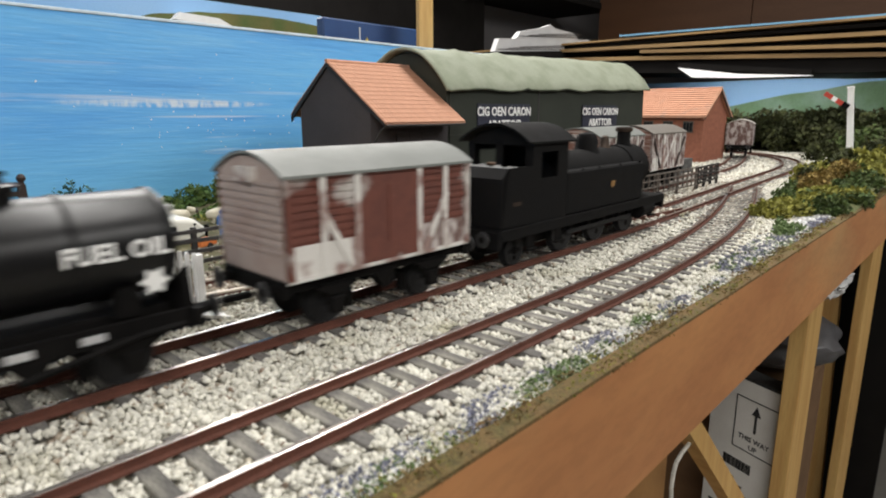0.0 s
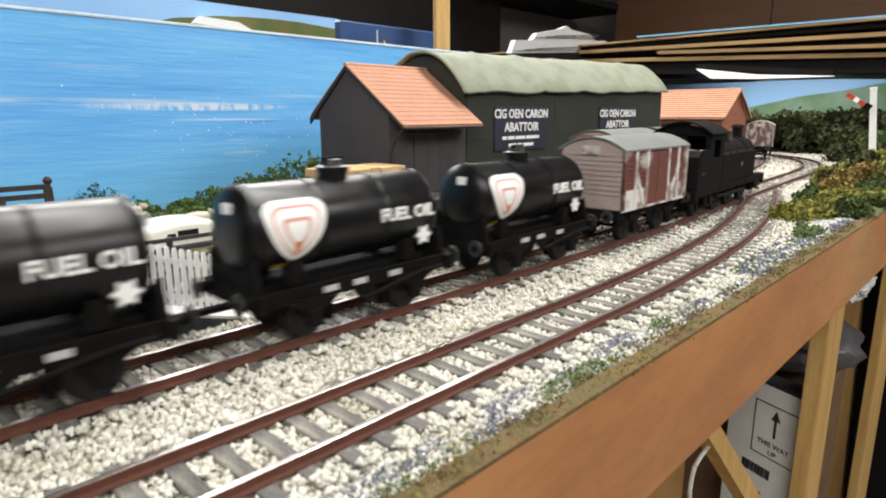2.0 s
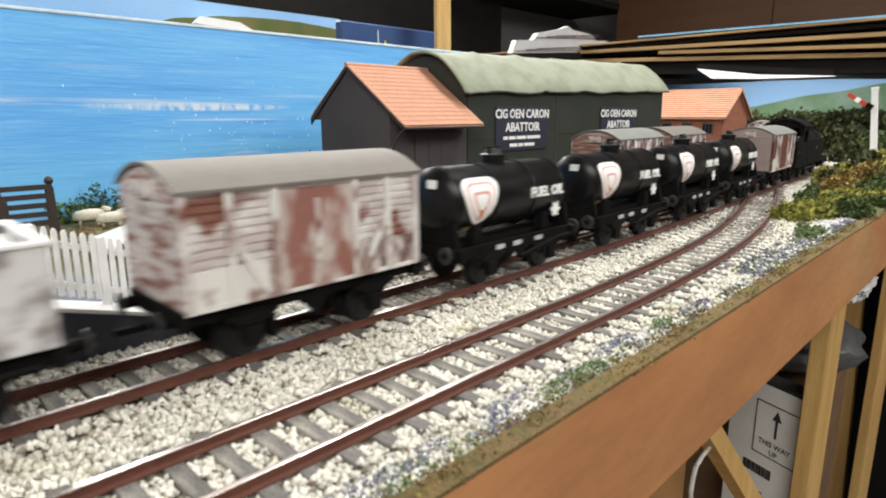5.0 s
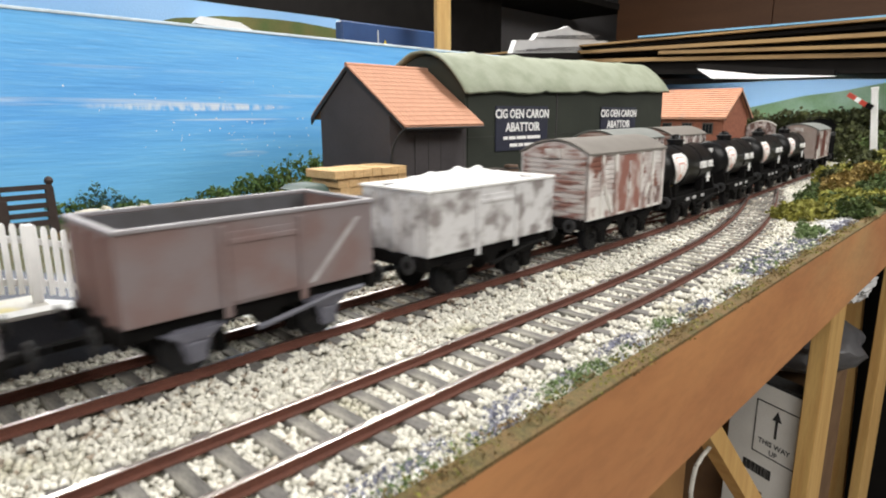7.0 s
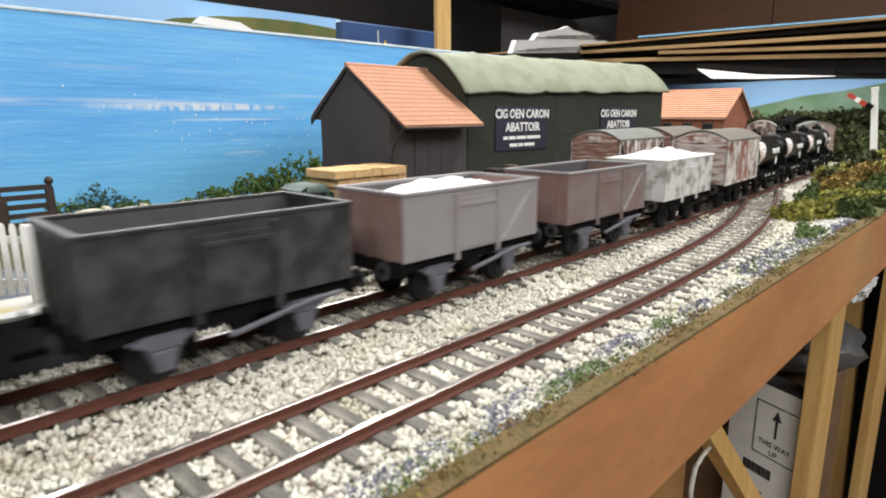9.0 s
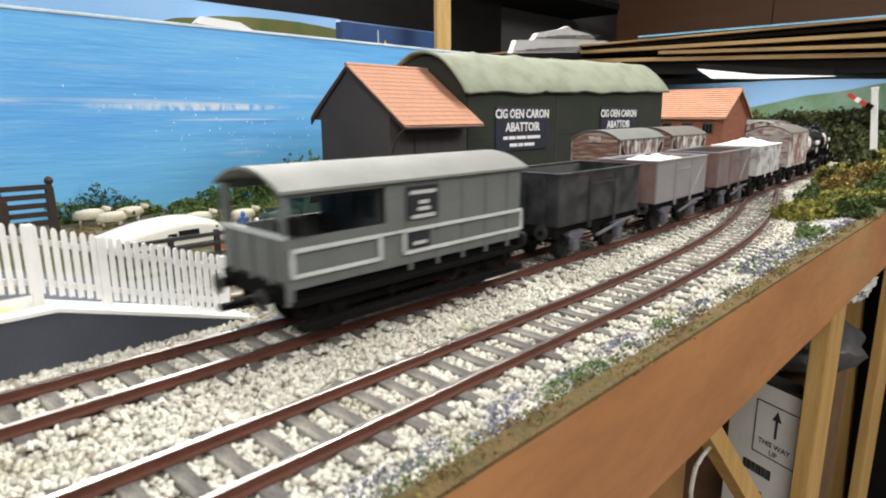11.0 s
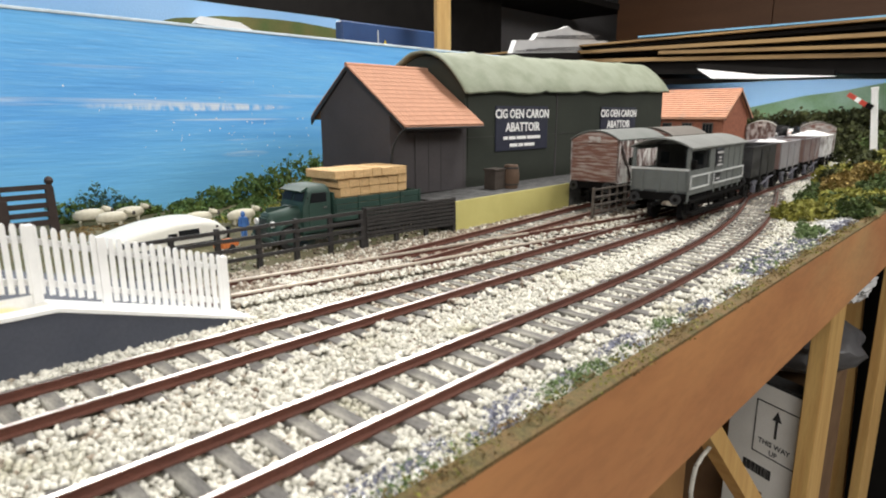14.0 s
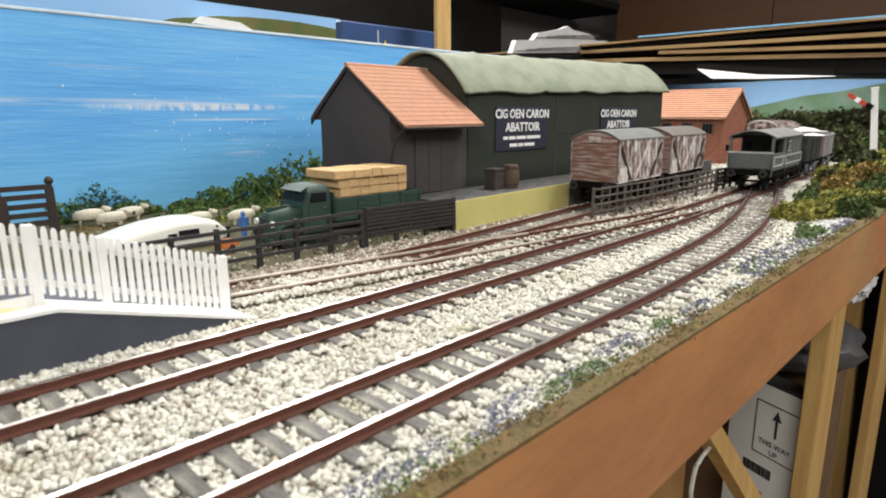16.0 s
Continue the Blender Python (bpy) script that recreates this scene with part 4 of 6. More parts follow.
def abattoir():
    x0, x1, y0, y1, z0, ze, zr = 292, 573, 263, 338, BANK - 0.4, 76, 99.5
    rise = 6.6
    t = thing("abattoir", "long dark green shed with a curved green roof", "shed")

    def arc(r0=0.0, k=20):
        c = (y0 + y1) / 2
        half = (y1 - y0) / 2 + 3
        out = []
        for i in range(k + 1):
            u = -1 + 2 * i / k
            out.append((c + half * u, ze - 3 + (zr - ze + 3) * (1 - abs(u) ** 2.2) + r0))
        return out
    part("end_wall", prism(bm_new(), [(y0, z0), (y1, z0)] + [p for p in arc(-3.4)[::-1] if y0 <= p[0] <= y1], "yz", x0, x0 + 2), GREENWALL, t)
    part("end_wall", prism(bm_new(), [(y0, z0), (y1, z0)] + [p for p in arc(rise - 3.4)[::-1] if y0 <= p[0] <= y1], "yz", x1 - 2, x1), GREENWALL, t)
    for a, b, e in ((x0 + 2, 392.6, 0), (393.0, x1 - 2, 0.25)):
        top = [ze - 2 + rise * (x - x0) / (x1 - x0) for x in (a, b)]
        part("front_wall", prism(bm_new(), [(a, z0), (b, z0), (b, top[1]), (a, top[0])], "xz", y0 + e, y0 + 2), GREENWALL, t)
    part("wall_seam", box(bm_new(), x0 + 0.1, x1 - 2, y0 - 0.15, y0 + 0.1, 44, 44.25), HUTWALL, t)
    part("back_wall", box(bm_new(), x0 + 2, x1 - 2, y1 - 2, y1, z0, ze - 2), GREENWALL, t)
    part("corner_post", box(bm_new(), 393.0, 393.8, y0 - 0.5, y0 + 0.2, z0, ze), HUTWALL, t)
    n, k = 60, 20
    v, f = [], []
    for lay in (0, 1):
        for i in range(n + 1):
            x = x0 - 4 + (x1 - x0 + 9) * i / n
            for j, (y, z) in enumerate(arc(0, k)):
                sag = 0.9 * noise.noise(Vector((x / 22, y / 14, 4))) + 0.5 * noise.noise(Vector((x / 9, y / 16, 9)))
                phase = ((x + 14 - 0.25 * (y - y0)) % 52) / 52
                rib = 1.0 * max(0, 1 - abs(phase - 0.5) * 52 / 1.6) - 0.35 * math.cos(2 * math.pi * phase) + rise * (x - x0) / (x1 - x0)
                v.append((x, y, z + sag + rib - (1.6 if lay else 0) - (0.8 * abs(noise.noise(Vector((x / 8, 1, 0)))) if j in (0, k) else 0)))
    w = k + 1
    for lay in (0, 1):
        b = lay * (n + 1) * w
        for i in range(n):
            for j in range(k):
                q = (b + i * w + j, b + (i + 1) * w + j, b + (i + 1) * w + j + 1, b + i * w + j + 1)
                f.append(q if not lay else q[::-1])
    b = (n + 1) * w
    for i in range(n):
        f.append((i * w, b + i * w, b + (i + 1) * w, (i + 1) * w))
    for j in range(k):
        f.append((j, j + 1, b + j + 1, b + j))
        f.append((n * w + j, b + n * w + j, b + n * w + j + 1, n * w + j + 1))
    r = new("roof", raw("roof", v, f, GREENROOF, True))
    r.parent = t
    for a, b_ in ((321, 381), (457.5, 517.5)):
        sg = part("sign_board", box(bm_new(), a, b_, y0 - 1.0, y0 - 0.1, 34, 64, 0.1), SIGN, t, "dark blue board with white lettering")
        c = (a + b_) / 2
        face = Euler((radians(90), 0, 0)).to_matrix().to_4x4()
        for text, z, size, sq in (("CIG OEN CARON", 58.6, 8.4, 0.93), ("ABATTOIR", 49.6, 8.4, 0.98)):
            lettering("lettering", text, size, WHITE, sg, Matrix.Translation((c * MM, (y0 - 1.15) * MM, z * MM)) @ face, 0.12, sq)
        for z, hw, words in ((42.6, 22, (5, 7, 10, 14)), (37.6, 15, (9, 6, 12))):
            x = c - hw
            tot = sum(words)
            for wd in words:
                ln = 2 * hw * wd / tot
                part("writing_bar", box(bm_new(), x, x + ln - 1.3, y0 - 1.25, y0 - 0.9, z - 1.1, z + 1.1), WHITE, sg)
                x += ln
    return t


abattoir()
cr = thing("crate", "dark wooden crate standing on the bank", "crate", at=(295, 241, BANK))
part("body", box(bm_new(), 0, 11, 0, 9, 0, 12, 0.3), CRATE, cr)
part("lid", box(bm_new(), -0.5, 11.5, -0.5, 9.5, 12, 13), CRATE, cr)
ba = thing("barrel", "brown wooden barrel beside the crate", "barrel", at=(310.5, 240.5, BANK))
part("staves", lathe(bm_new(), [(4.3, 0), (5.2, 4), (5.5, 7.5), (5.2, 11), (4.3, 15)], (0, 0, 0), 14), BARREL, ba, smooth=True)
for z, r in ((2.2, 5.0), (12.6, 5.05)):
    part("hoop", lathe(bm_new(), [(r, z), (r + 0.15, z + 0.4), (r, z + 1.1)], (0, 0, 0), 14), FENCE, ba)


def brick_house():
    t = thing("brick_warehouse", "red brick warehouse with an orange tiled roof", "building")
    x0, x1, y0, y1, ze, zr = 781, 864, 280, 420, 56.5, 88
    xm = (x0 + x1) / 2
    for y in (y0, y1 - 3):
        part("gable_wall", prism(bm_new(), [(x0, -5), (x1, -5), (x1, ze), (xm, zr - 2), (x0, ze)], "xz", y, y + 3), REDBRICK, t)
    for x in (x0, x1 - 3):
        w = part("side_wall", box(bm_new(), x, x + 3, y0 + 3, y1 - 3, -5, ze), REDBRICK, t)
        if x == x0:
            for y in (292, 318, 344, 370):
                fr = part("window_frame", box(bm_new(), x - 0.8, x + 0.2, y, y + 13, 33, 47), FENCEGREY, t)
                for k in range(3):
                    part("pane", box(bm_new(), x - 1.2, x - 0.7, y + 1 + k * 4, y + 4.2 + k * 4, 34.5, 45.5), GLASSDARK, fr)
            part("plinth", box(bm_new(), x - 1.2, x, y0 + 2, y1 - 2, -5, 4), REDBRICK, t)
            part("string_course", box(bm_new(), x - 1.0, x, y0, y1, 49, 51), REDBRICK, t)
    for s in (-1, 1):
        e = x0 - 7 if s < 0 else x1 + 7
        r = part("roof", prism(bm_new(), [(xm, zr), (e, ze - 3), (e, ze - 5), (xm, zr - 2)], "xz", y0 - 5, y1 + 4), TILE, t)
        if s < 0:
            L = math.hypot(xm - e, zr - ze + 3)
            for j in range(13):
                u = j / 13
                x, z = e + (xm - e) * u, ze - 3 + (zr - ze + 3) * u
                part("tile_course", prism(bm_new(), [(x, z + 0.1), (x + (xm - e) / 13, z + (zr - ze + 3) / 13 + 0.1), (x - 0.3, z + 1.0)], "xz", y0 - 5, y1 + 4), TILE, r)
    part("ridge", rod(bm_new(), (xm, y0 - 5, zr), (xm, y1 + 4, zr), 1.6), TILE, t)
    part("barge_board", prism(bm_new(), [(xm, zr - 1), (x1 + 7, ze - 4.5), (x1 + 7, ze - 7), (xm, zr - 4), (x0 - 7, ze - 7), (x0 - 7, ze - 4.5)], "xz", y0 - 4.5, y0 - 3.4), FENCEBROWN, t)
    return t


brick_house()

# ---- platform end with white picket fence ----


def platform():
    t = thing("platform", "station platform ramp with dark face and white edge", "platform", kind="structure")
    top = [(-600, 11.5), (36, 11.5), (87, -3.6)]
    part("body", prism(bm_new(), [(-600, -5), (90, -5), (87, -3.6), (36, 11.2), (-600, 11.2)], "xz", 169, 230), PLATFACE, t)
    part("surface", prism(bm_new(), [(-600, 11.2), (36, 11.2), (36, 11.7), (-600, 11.7)], "xz", 173.5, 188.6), PLATTOP, t)
    part("surface", prism(bm_new(), [(36, 11.2), (87, -3.6), (88, -3.2), (36, 11.7)], "xz", 173.5, 182.0), WHITE, t)
    part("edge_line", prism(bm_new(), [(-600, 11.2), (36, 11.2), (87, -3.6), (89, -3.3), (36.3, 12.2), (-600, 12.2)], "xz", 168.4, 173.6), WHITE, t, "white-painted edge stones")
    return t


platform()


def picket_fence():
    t = thing("picket_fence", "white picket fence on the platform ramp", "fence")

    def zb(x):
        return 13.7 - (x - 34.4) * (0.17 if x < 34.4 else 0.333)
    bm = bm_new()
    prism(bm, [(-0.64, 0), (0.64, 0), (0.64, 17.2), (0.35, 18.0), (-0.35, 18.0), (-0.64, 17.2)], "xz", -0.45, 0.45)
    me = finish(bm, "picket")
    me.materials.append(WHITE)
    x = -40.0
    while x < 85:
        share("picket", me, t, (x, 179, zb(x) + 0.6))
        x += 2.16
    for px in (34.5, 50.5, 84.6):
        part("post", box(bm_new(), px - 1.15, px + 1.15, 178.4, 180.6, zb(px) - 4, zb(px) + 18.5, 0.2), WHITE, t)
    for dz in (2.6, 13.6):
        part("rail", prism(bm_new(), [(-40, zb(-40) + dz), (34.4, zb(34.4) + dz), (86, zb(86) + dz), (86, zb(86) + dz + 1.7), (34.4, zb(34.4) + dz + 1.7), (-40, zb(-40) + dz + 1.7)], "xz", 179.5, 180.5), WHITE, t)
    return t


picket_fence()


def rail_fence(name, label, pts, posts, height, rails, mat, base=-4.2, pales=0, w=1.1, th=1.5):
    t = thing(name, label, "fence")
    p = np.array(pts, float)
    s = np.concatenate([[0], np.cumsum(np.linalg.norm(np.diff(p, axis=0), axis=1))])

    def at(u):
        return np.interp(u, s, p[:, 0]), np.interp(u, s, p[:, 1])
    rng = random.Random(7)
    for u in np.linspace(0, s[-1], posts):
        x, y = at(u)
        e = rng.uniform(-0.5, 0.6)
        part("post", prism(bm_new(), [(x - w, base), (x + w, base), (x + w * 0.8 + e * 0.4, height + e + 1.2), (x - w * 0.8 + e * 0.4, height + e + 1.2)], "xz", y - w * 0.8, y + w * 0.8), mat, t)
    for k in range(rails):
        z = 1.0 + (height - 1.5) * k / max(1, rails - 1)
        for i in range(len(p) - 1):
            (xa, ya), (xb, yb) = p[i], p[i + 1]
            a, b = rng.uniform(-0.3, 0.3), rng.uniform(-0.3, 0.3)
            part("rail", prism(bm_new(), [(xa - 1, z + a), (xb + 1, z + b), (xb + 1, z + b + th), (xa - 1, z + a + th)], "xz", min(ya, yb) - 1.6, min(ya, yb) - 0.7) if abs(ya - yb) < 0.2 else
                 prism(bm_new(), [(xa, ya - 1.6), (xb, yb - 1.6), (xb, yb - 0.7), (xa, ya - 0.7)], "xy", z + (a + b) / 2, z + (a + b) / 2 + th), mat, t)
    if pales:
        for u in np.linspace(0.5, s[-1] - 0.5, pales):
            x, y = at(u)
            part("pale", box(bm_new(), x - 0.55, x + 0.55, y - 0.6, y + 0.2, 0.6, height + rng.uniform(-0.4, 0.6)), mat, t)
    return t


rail_fence("post_fence", "black post and rail fence along the yard", [(70, 227), (112, 226.5), (140, 226), (176, 225)], 7, 13.6, 4, FENCE)
rail_fence("panel_fence", "dark lattice fence with hit-and-miss boards", [(178, 225), (206, 223), (234, 219.5)], 4, 14.8, 8, FENCE, pales=24, th=1.35)
rail_fence("lattice_fence", "grey weathered lattice fence beside the spur", [(318, 184.5), (396, 182), (500, 181)], 6, 15.0, 4, FENCEGREY, pales=22, w=0.9, th=1.0)
rail_fence("lattice_fence", "dark lattice fence near the warehouse", [(506, 182), (560, 185)], 4, 14.0, 5, FENCE, pales=8)
pen = rail_fence("sheep_pen_fence", "brown rail fence of the sheep pen", [(14, 384), (56, 382), (86, 381)], 4, 20.5, 5, FENCEBROWN, w=2.2, th=2.8)
part("post_cap", lathe(bm_new(), [(1.4, 21), (1.2, 22.5), (2.1, 23.6), (2.3, 25), (1.4, 26.4), (0.4, 26.9)], (86.2, 381, 0), 10), FENCEBROWN, pen, smooth=True)
part("gate_board", box(bm_new(), 52, 66, 379.2, 380.0, 0.5, 15.5, 0.2), FENCEBROWN, pen)

# ---- yard things ----


def loft(bm, sections, k=5):
    """A skin over upright sections (x, half width, bottom, top, corner radius), rounded at the top."""
    rings = []
    for x, hw, zb, zt, r in sections:
        pts = [(-hw, zb)]
        for sgn in (-1, 1):
            for i in range(k + 1):
                a = math.pi / 2 * i / k
                u, v = (math.cos(a), math.sin(a)) if sgn < 0 else (math.sin(a), math.cos(a))
                pts.append((sgn * (hw - r) + sgn * r * u, zt - r + r * v))
        pts.append((hw, zb))
        rings.append([bm.verts.new((x, y, z)) for y, z in pts])
    n = len(rings[0])
    for a, b in zip(rings, rings[1:]):
        for i in range(n):
            bm.faces.new((a[i], a[(i + 1) % n], b[(i + 1) % n], b[i]))
    bm.faces.new(rings[0]), bm.faces.new(rings[-1][::-1])
    return bm


def arch(bm, x, z, r0, r1, a0, a1, y0, y1, k=12):
    """A curved mudguard band round a wheel."""
    angles = [radians(a0 + (a1 - a0) * i / k) for i in range(k + 1)]
    return prism(bm, [(x + r1 * math.cos(a), z + r1 * math.sin(a)) for a in angles] + [(x + r0 * math.cos(a), z + r0 * math.sin(a)) for a in angles[::-1]], "xz", y0, y1)


def lorry():
    t = thing("lorry", "dark green flatbed lorry loaded in the yard", "lorry", at=(142, 257, -4), turn=-1.5)
    part("chassis", box(bm_new(), 4, 86, -6, 6, 5.5, 8.5), UNDER, t)
    bonnet = part("bonnet", loft(bm_new(), [(1.2, 4.2, 7.5, 16.2, 2.2), (2.4, 5.0, 7.2, 17.6, 2.6), (9, 6.2, 7, 18.6, 3.0), (17, 8.2, 7, 20.0, 3.4)]), LORRYGREEN, t, smooth=True)
    part("bonnet_joint", box(bm_new(), 2.6, 16, -0.25, 0.25, 17.4, 19.9), LORRYGREEN, bonnet)
    grille = part("radiator", box(bm_new(), 0.5, 1.3, -3.9, 3.9, 7.8, 15.6, 0.3), LORRYGREEN, t)
    for k in range(6):
        part("grille_bar", box(bm_new(), 0.2, 0.6, -3.3, 3.3, 8.6 + k * 1.1, 9.1 + k * 1.1), BUFFER, grille)
    part("bumper", box(bm_new(), -0.9, 0.1, -10.5, 10.5, 4.6, 6.8, 0.3), LORRYGREEN, t)
    for sgn in (-1, 1):
        def ys(a, b):
            return (min(sgn * a, sgn * b), max(sgn * a, sgn * b))
        part("mudguard", arch(bm_new(), 8.5, 5.8, 6.7, 7.7, 5, 190, *ys(6.0, 12.0)), LORRYGREEN, t, smooth=True)
        part("running_board", box(bm_new(), 15.5, 31, *ys(8.5, 12.0), 5.2, 6.1, 0.2), LORRYGREEN, t)
        lampo = part("headlamp", lathe(bm_new(), [(0.4, 1.8), (1.3, 1.2), (1.6, 0.2), (1.5, -0.2)], (0.9, sgn * 7.6, 13.0), 12, "x"), WHITE, t, "white headlamp", smooth=True)
        part("lamp_bracket", rod(bm_new(), (1.8, sgn * 7.6, 12.4), (3.2, sgn * 6.0, 10.5), 0.5, 6), LORRYGREEN, lampo)
    cabn = part("cab", loft(bm_new(), [(16.2, 10.2, 7, 20.6, 1.2), (17.0, 10.8, 7, 22.0, 1.6), (19.0, 11.2, 7, 28.0, 2.8), (21.5, 11.4, 7, 29.6, 4.0), (30.0, 11.4, 7, 29.8, 4.0), (31.4, 11.0, 7, 28.8, 3.8)]), LORRYGREEN, t, smooth=True)
    part("visor", prism(bm_new(), [(15.8, 27.3), (19.6, 29.2), (20.4, 28.4), (16.2, 26.6)], "xz", -9.4, 9.4), LORRYGREEN, cabn)
    for a, b in ((-9.2, -0.6), (0.6, 9.2)):
        part("windscreen", prism(bm_new(), [(16.75, 22.2), (18.4, 27.2), (18.9, 27.2), (17.3, 22.2)], "xz", a, b), GLASSDARK, cabn)
    for sgn in (-1, 1):
        def ys(a, b):
            return (min(sgn * a, sgn * b), max(sgn * a, sgn * b))
        dr = part("door", box(bm_new(), 18.8, 29.2, *ys(11.2, 11.7), 8, 21.4, 0.15), LORRYGREEN, cabn)
        part("side_window", prism(bm_new(), [(19.6, 21.6), (28.6, 21.6), (28.6, 26.2), (20.8, 26.2)], "xz", *ys(11.2, 11.75)), GLASSDARK, cabn)
        part("door_handle", box(bm_new(), 26.6, 28.4, *ys(11.7, 12.1), 18.6, 19.3), TYRE, dr, "bright handle")
        part("mirror", rod(bm_new(), (18.2, sgn * 11.2, 24), (17.4, sgn * 13.0, 24.4), 0.3, 6), UNDER, cabn)
    bed = part("flatbed", box(bm_new(), 32.6, 89.5, -12.4, 12.4, 11.0, 13.0, 0.2), LORRYGREEN, t)
    for sgn in (-1, 1):
        def ys(a, b):
            return (min(sgn * a, sgn * b), max(sgn * a, sgn * b))
        for k in range(3):
            part("side_board", box(bm_new(), 32.6, 89.5, *ys(11.6, 12.4), 13.2 + k * 3.1, 16.1 + k * 3.1, 0.15), LORRYGREEN, bed)
        for x in (33.4, 47, 61, 75, 88.4):
            part("stake", box(bm_new(), x, x + 1.1, *ys(12.4, 12.9), 11.4, 22.8), LORRYGREEN, bed)
    for x in (32.6, 88.6):
        part("end_board", box(bm_new(), x, x + 0.9, -11.5, 11.5, 13, 22.2 if x > 40 else 25.5), LORRYGREEN, bed)
    for x, y in ((8.5, -9.2), (8.5, 9.2), (70, -9.6), (70, 9.6)):
        w = part("wheel", lathe(bm_new(), [(3.5, -1.9), (5.4, -1.8), (5.8, -0.9), (5.8, 0.9), (5.4, 1.8), (3.5, 1.9)], (0, 0, 0), 18, "y"), RUBBER, t, at=(x, y, 5.8), smooth=True)
        part("hub", lathe(bm_new(), [(3.2, -2.1), (3.4, 0), (3.2, 2.1)], (0, 0, 0), 12, "y"), LORRYGREEN, w)


lorry()


def straw_load():
    rng = random.Random(6)
    for x0, x1, y0, y1, z0, z1, n in ((179, 223, 246.2, 267, 9.2, 18.4, 6), (179.5, 224, 245.4, 267.6, 18.4, 23.0, 7), (178, 223.5, 244.6, 268, 23.0, 27.6, 7), (175, 222.5, 243.2, 268.6, 27.6, 32.0, 8)):
        t = thing("straw_bales", "layer of golden straw bales stacked on the lorry", "straw", group="straw on the lorry")
        w, d = (x1 - x0) / n, (y1 - y0) / 2
        for j in range(2):
            for k in range(n):
                e = [rng.uniform(-0.25, 0.25) for _ in range(3)]
                bm = box(bm_new(), x0 + k * w + 0.02, x0 + (k + 1) * w - 0.02, y0 + j * d + 0.05 + e[0] * 1.6, y0 + (j + 1) * d - 0.05, z0, z1 - 0.1 + e[1] * 0.9, 0.28)
                for v in bm.verts:
                    v.co += Vector((noise.noise(v.co * 0.9) * 0.2, noise.noise(v.co * 0.6) * 0.35, noise.noise(v.co * 0.7) * 0.2 if v.co.z > z0 + 1 else 0))
                part("bale", bm, STRAW, t)


straw_load()


def caravan():
    t = thing("caravan", "cream touring caravan parked in the yard", "caravan", at=(110, 296, -4), turn=2)
    xs = [-29 + 57 * (1 - math.cos(math.pi * i / 26)) / 2 for i in range(27)]
    tops = np.interp(np.arange(-34, 34, 0.5), (-29, -26.5, -17, -6, 8, 19, 25.5, 28), (5.6, 8.0, 10.9, 13.2, 14.3, 13.4, 10.6, 6.4))
    tops = np.convolve(np.pad(tops, 6, mode="edge"), np.ones(13) / 13, mode="valid")
    sections = []
    for x in xs:
        top = float(np.interp(x, np.arange(-34, 34, 0.5), tops))
        tuck = max(0.0, abs(x + 0.5) - 24.5)
        sections.append((x, 13 - 0.5 * tuck, 3.0 + 0.2 * tuck, top, min(3.2, (top - 3) * 0.45)))
    body = part("body", loft(bm_new(), sections), CREAM, t, smooth=True)
    for x0, x1 in ((3, 13),):
        part("window", box(bm_new(), x0, x1, -13.25, -12.8, 6.6, 9.8, 0.1), GLASSDARK, body)
    part("waist_strip", box(bm_new(), -24, 24, -13.5, -12.9, 5.4, 6.0, 0.1), WHITE, body)
    part("window", box(bm_new(), -2, 2.2, -13.25, -12.8, 6.4, 8.8, 0.1), GLASSDARK, body)
    part("side_lamp", lathe(bm_new(), [(0.7, -0.3), (0.5, 0.3)], (22, -13, 9.5), 8, "y"), GLASSDARK, body)
    for y in (-11, 11):
        part("wheel", lathe(bm_new(), [(2.5, -1.2), (4.4, -1.2), (4.4, 1.2), (2.5, 1.2)], (0, y, 4.4), 14, "y"), RUBBER, t)
    part("tow_bar", prism(bm_new(), [(26, -5), (36, -0.5), (36, 0.5), (26, 5)], "xy", 4.5, 5.5), UNDER, t)
    part("jockey_wheel", rod(bm_new(), (34.5, 0, 0), (34.5, 0, 6), 0.8), UNDER, t)


caravan()
tr = thing("trailer", "small orange trailer beside the caravan", "trailer", at=(127, 264, -4), turn=20)
tr.scale = (0.55, 0.55, 0.75)
part("tub", box(bm_new(), -9, 9, -6, 6, 4, 8, 0.4), ORANGE, tr)
part("frame", box(bm_new(), -8, 13, -3, 3, 3, 4), WHITE, tr)
for y in (-6.5, 6.5):
    part("wheel", lathe(bm_new(), [(3, -0.8), (3, 0.8)], (0, y, 3), 12, "y"), RUBBER, tr)


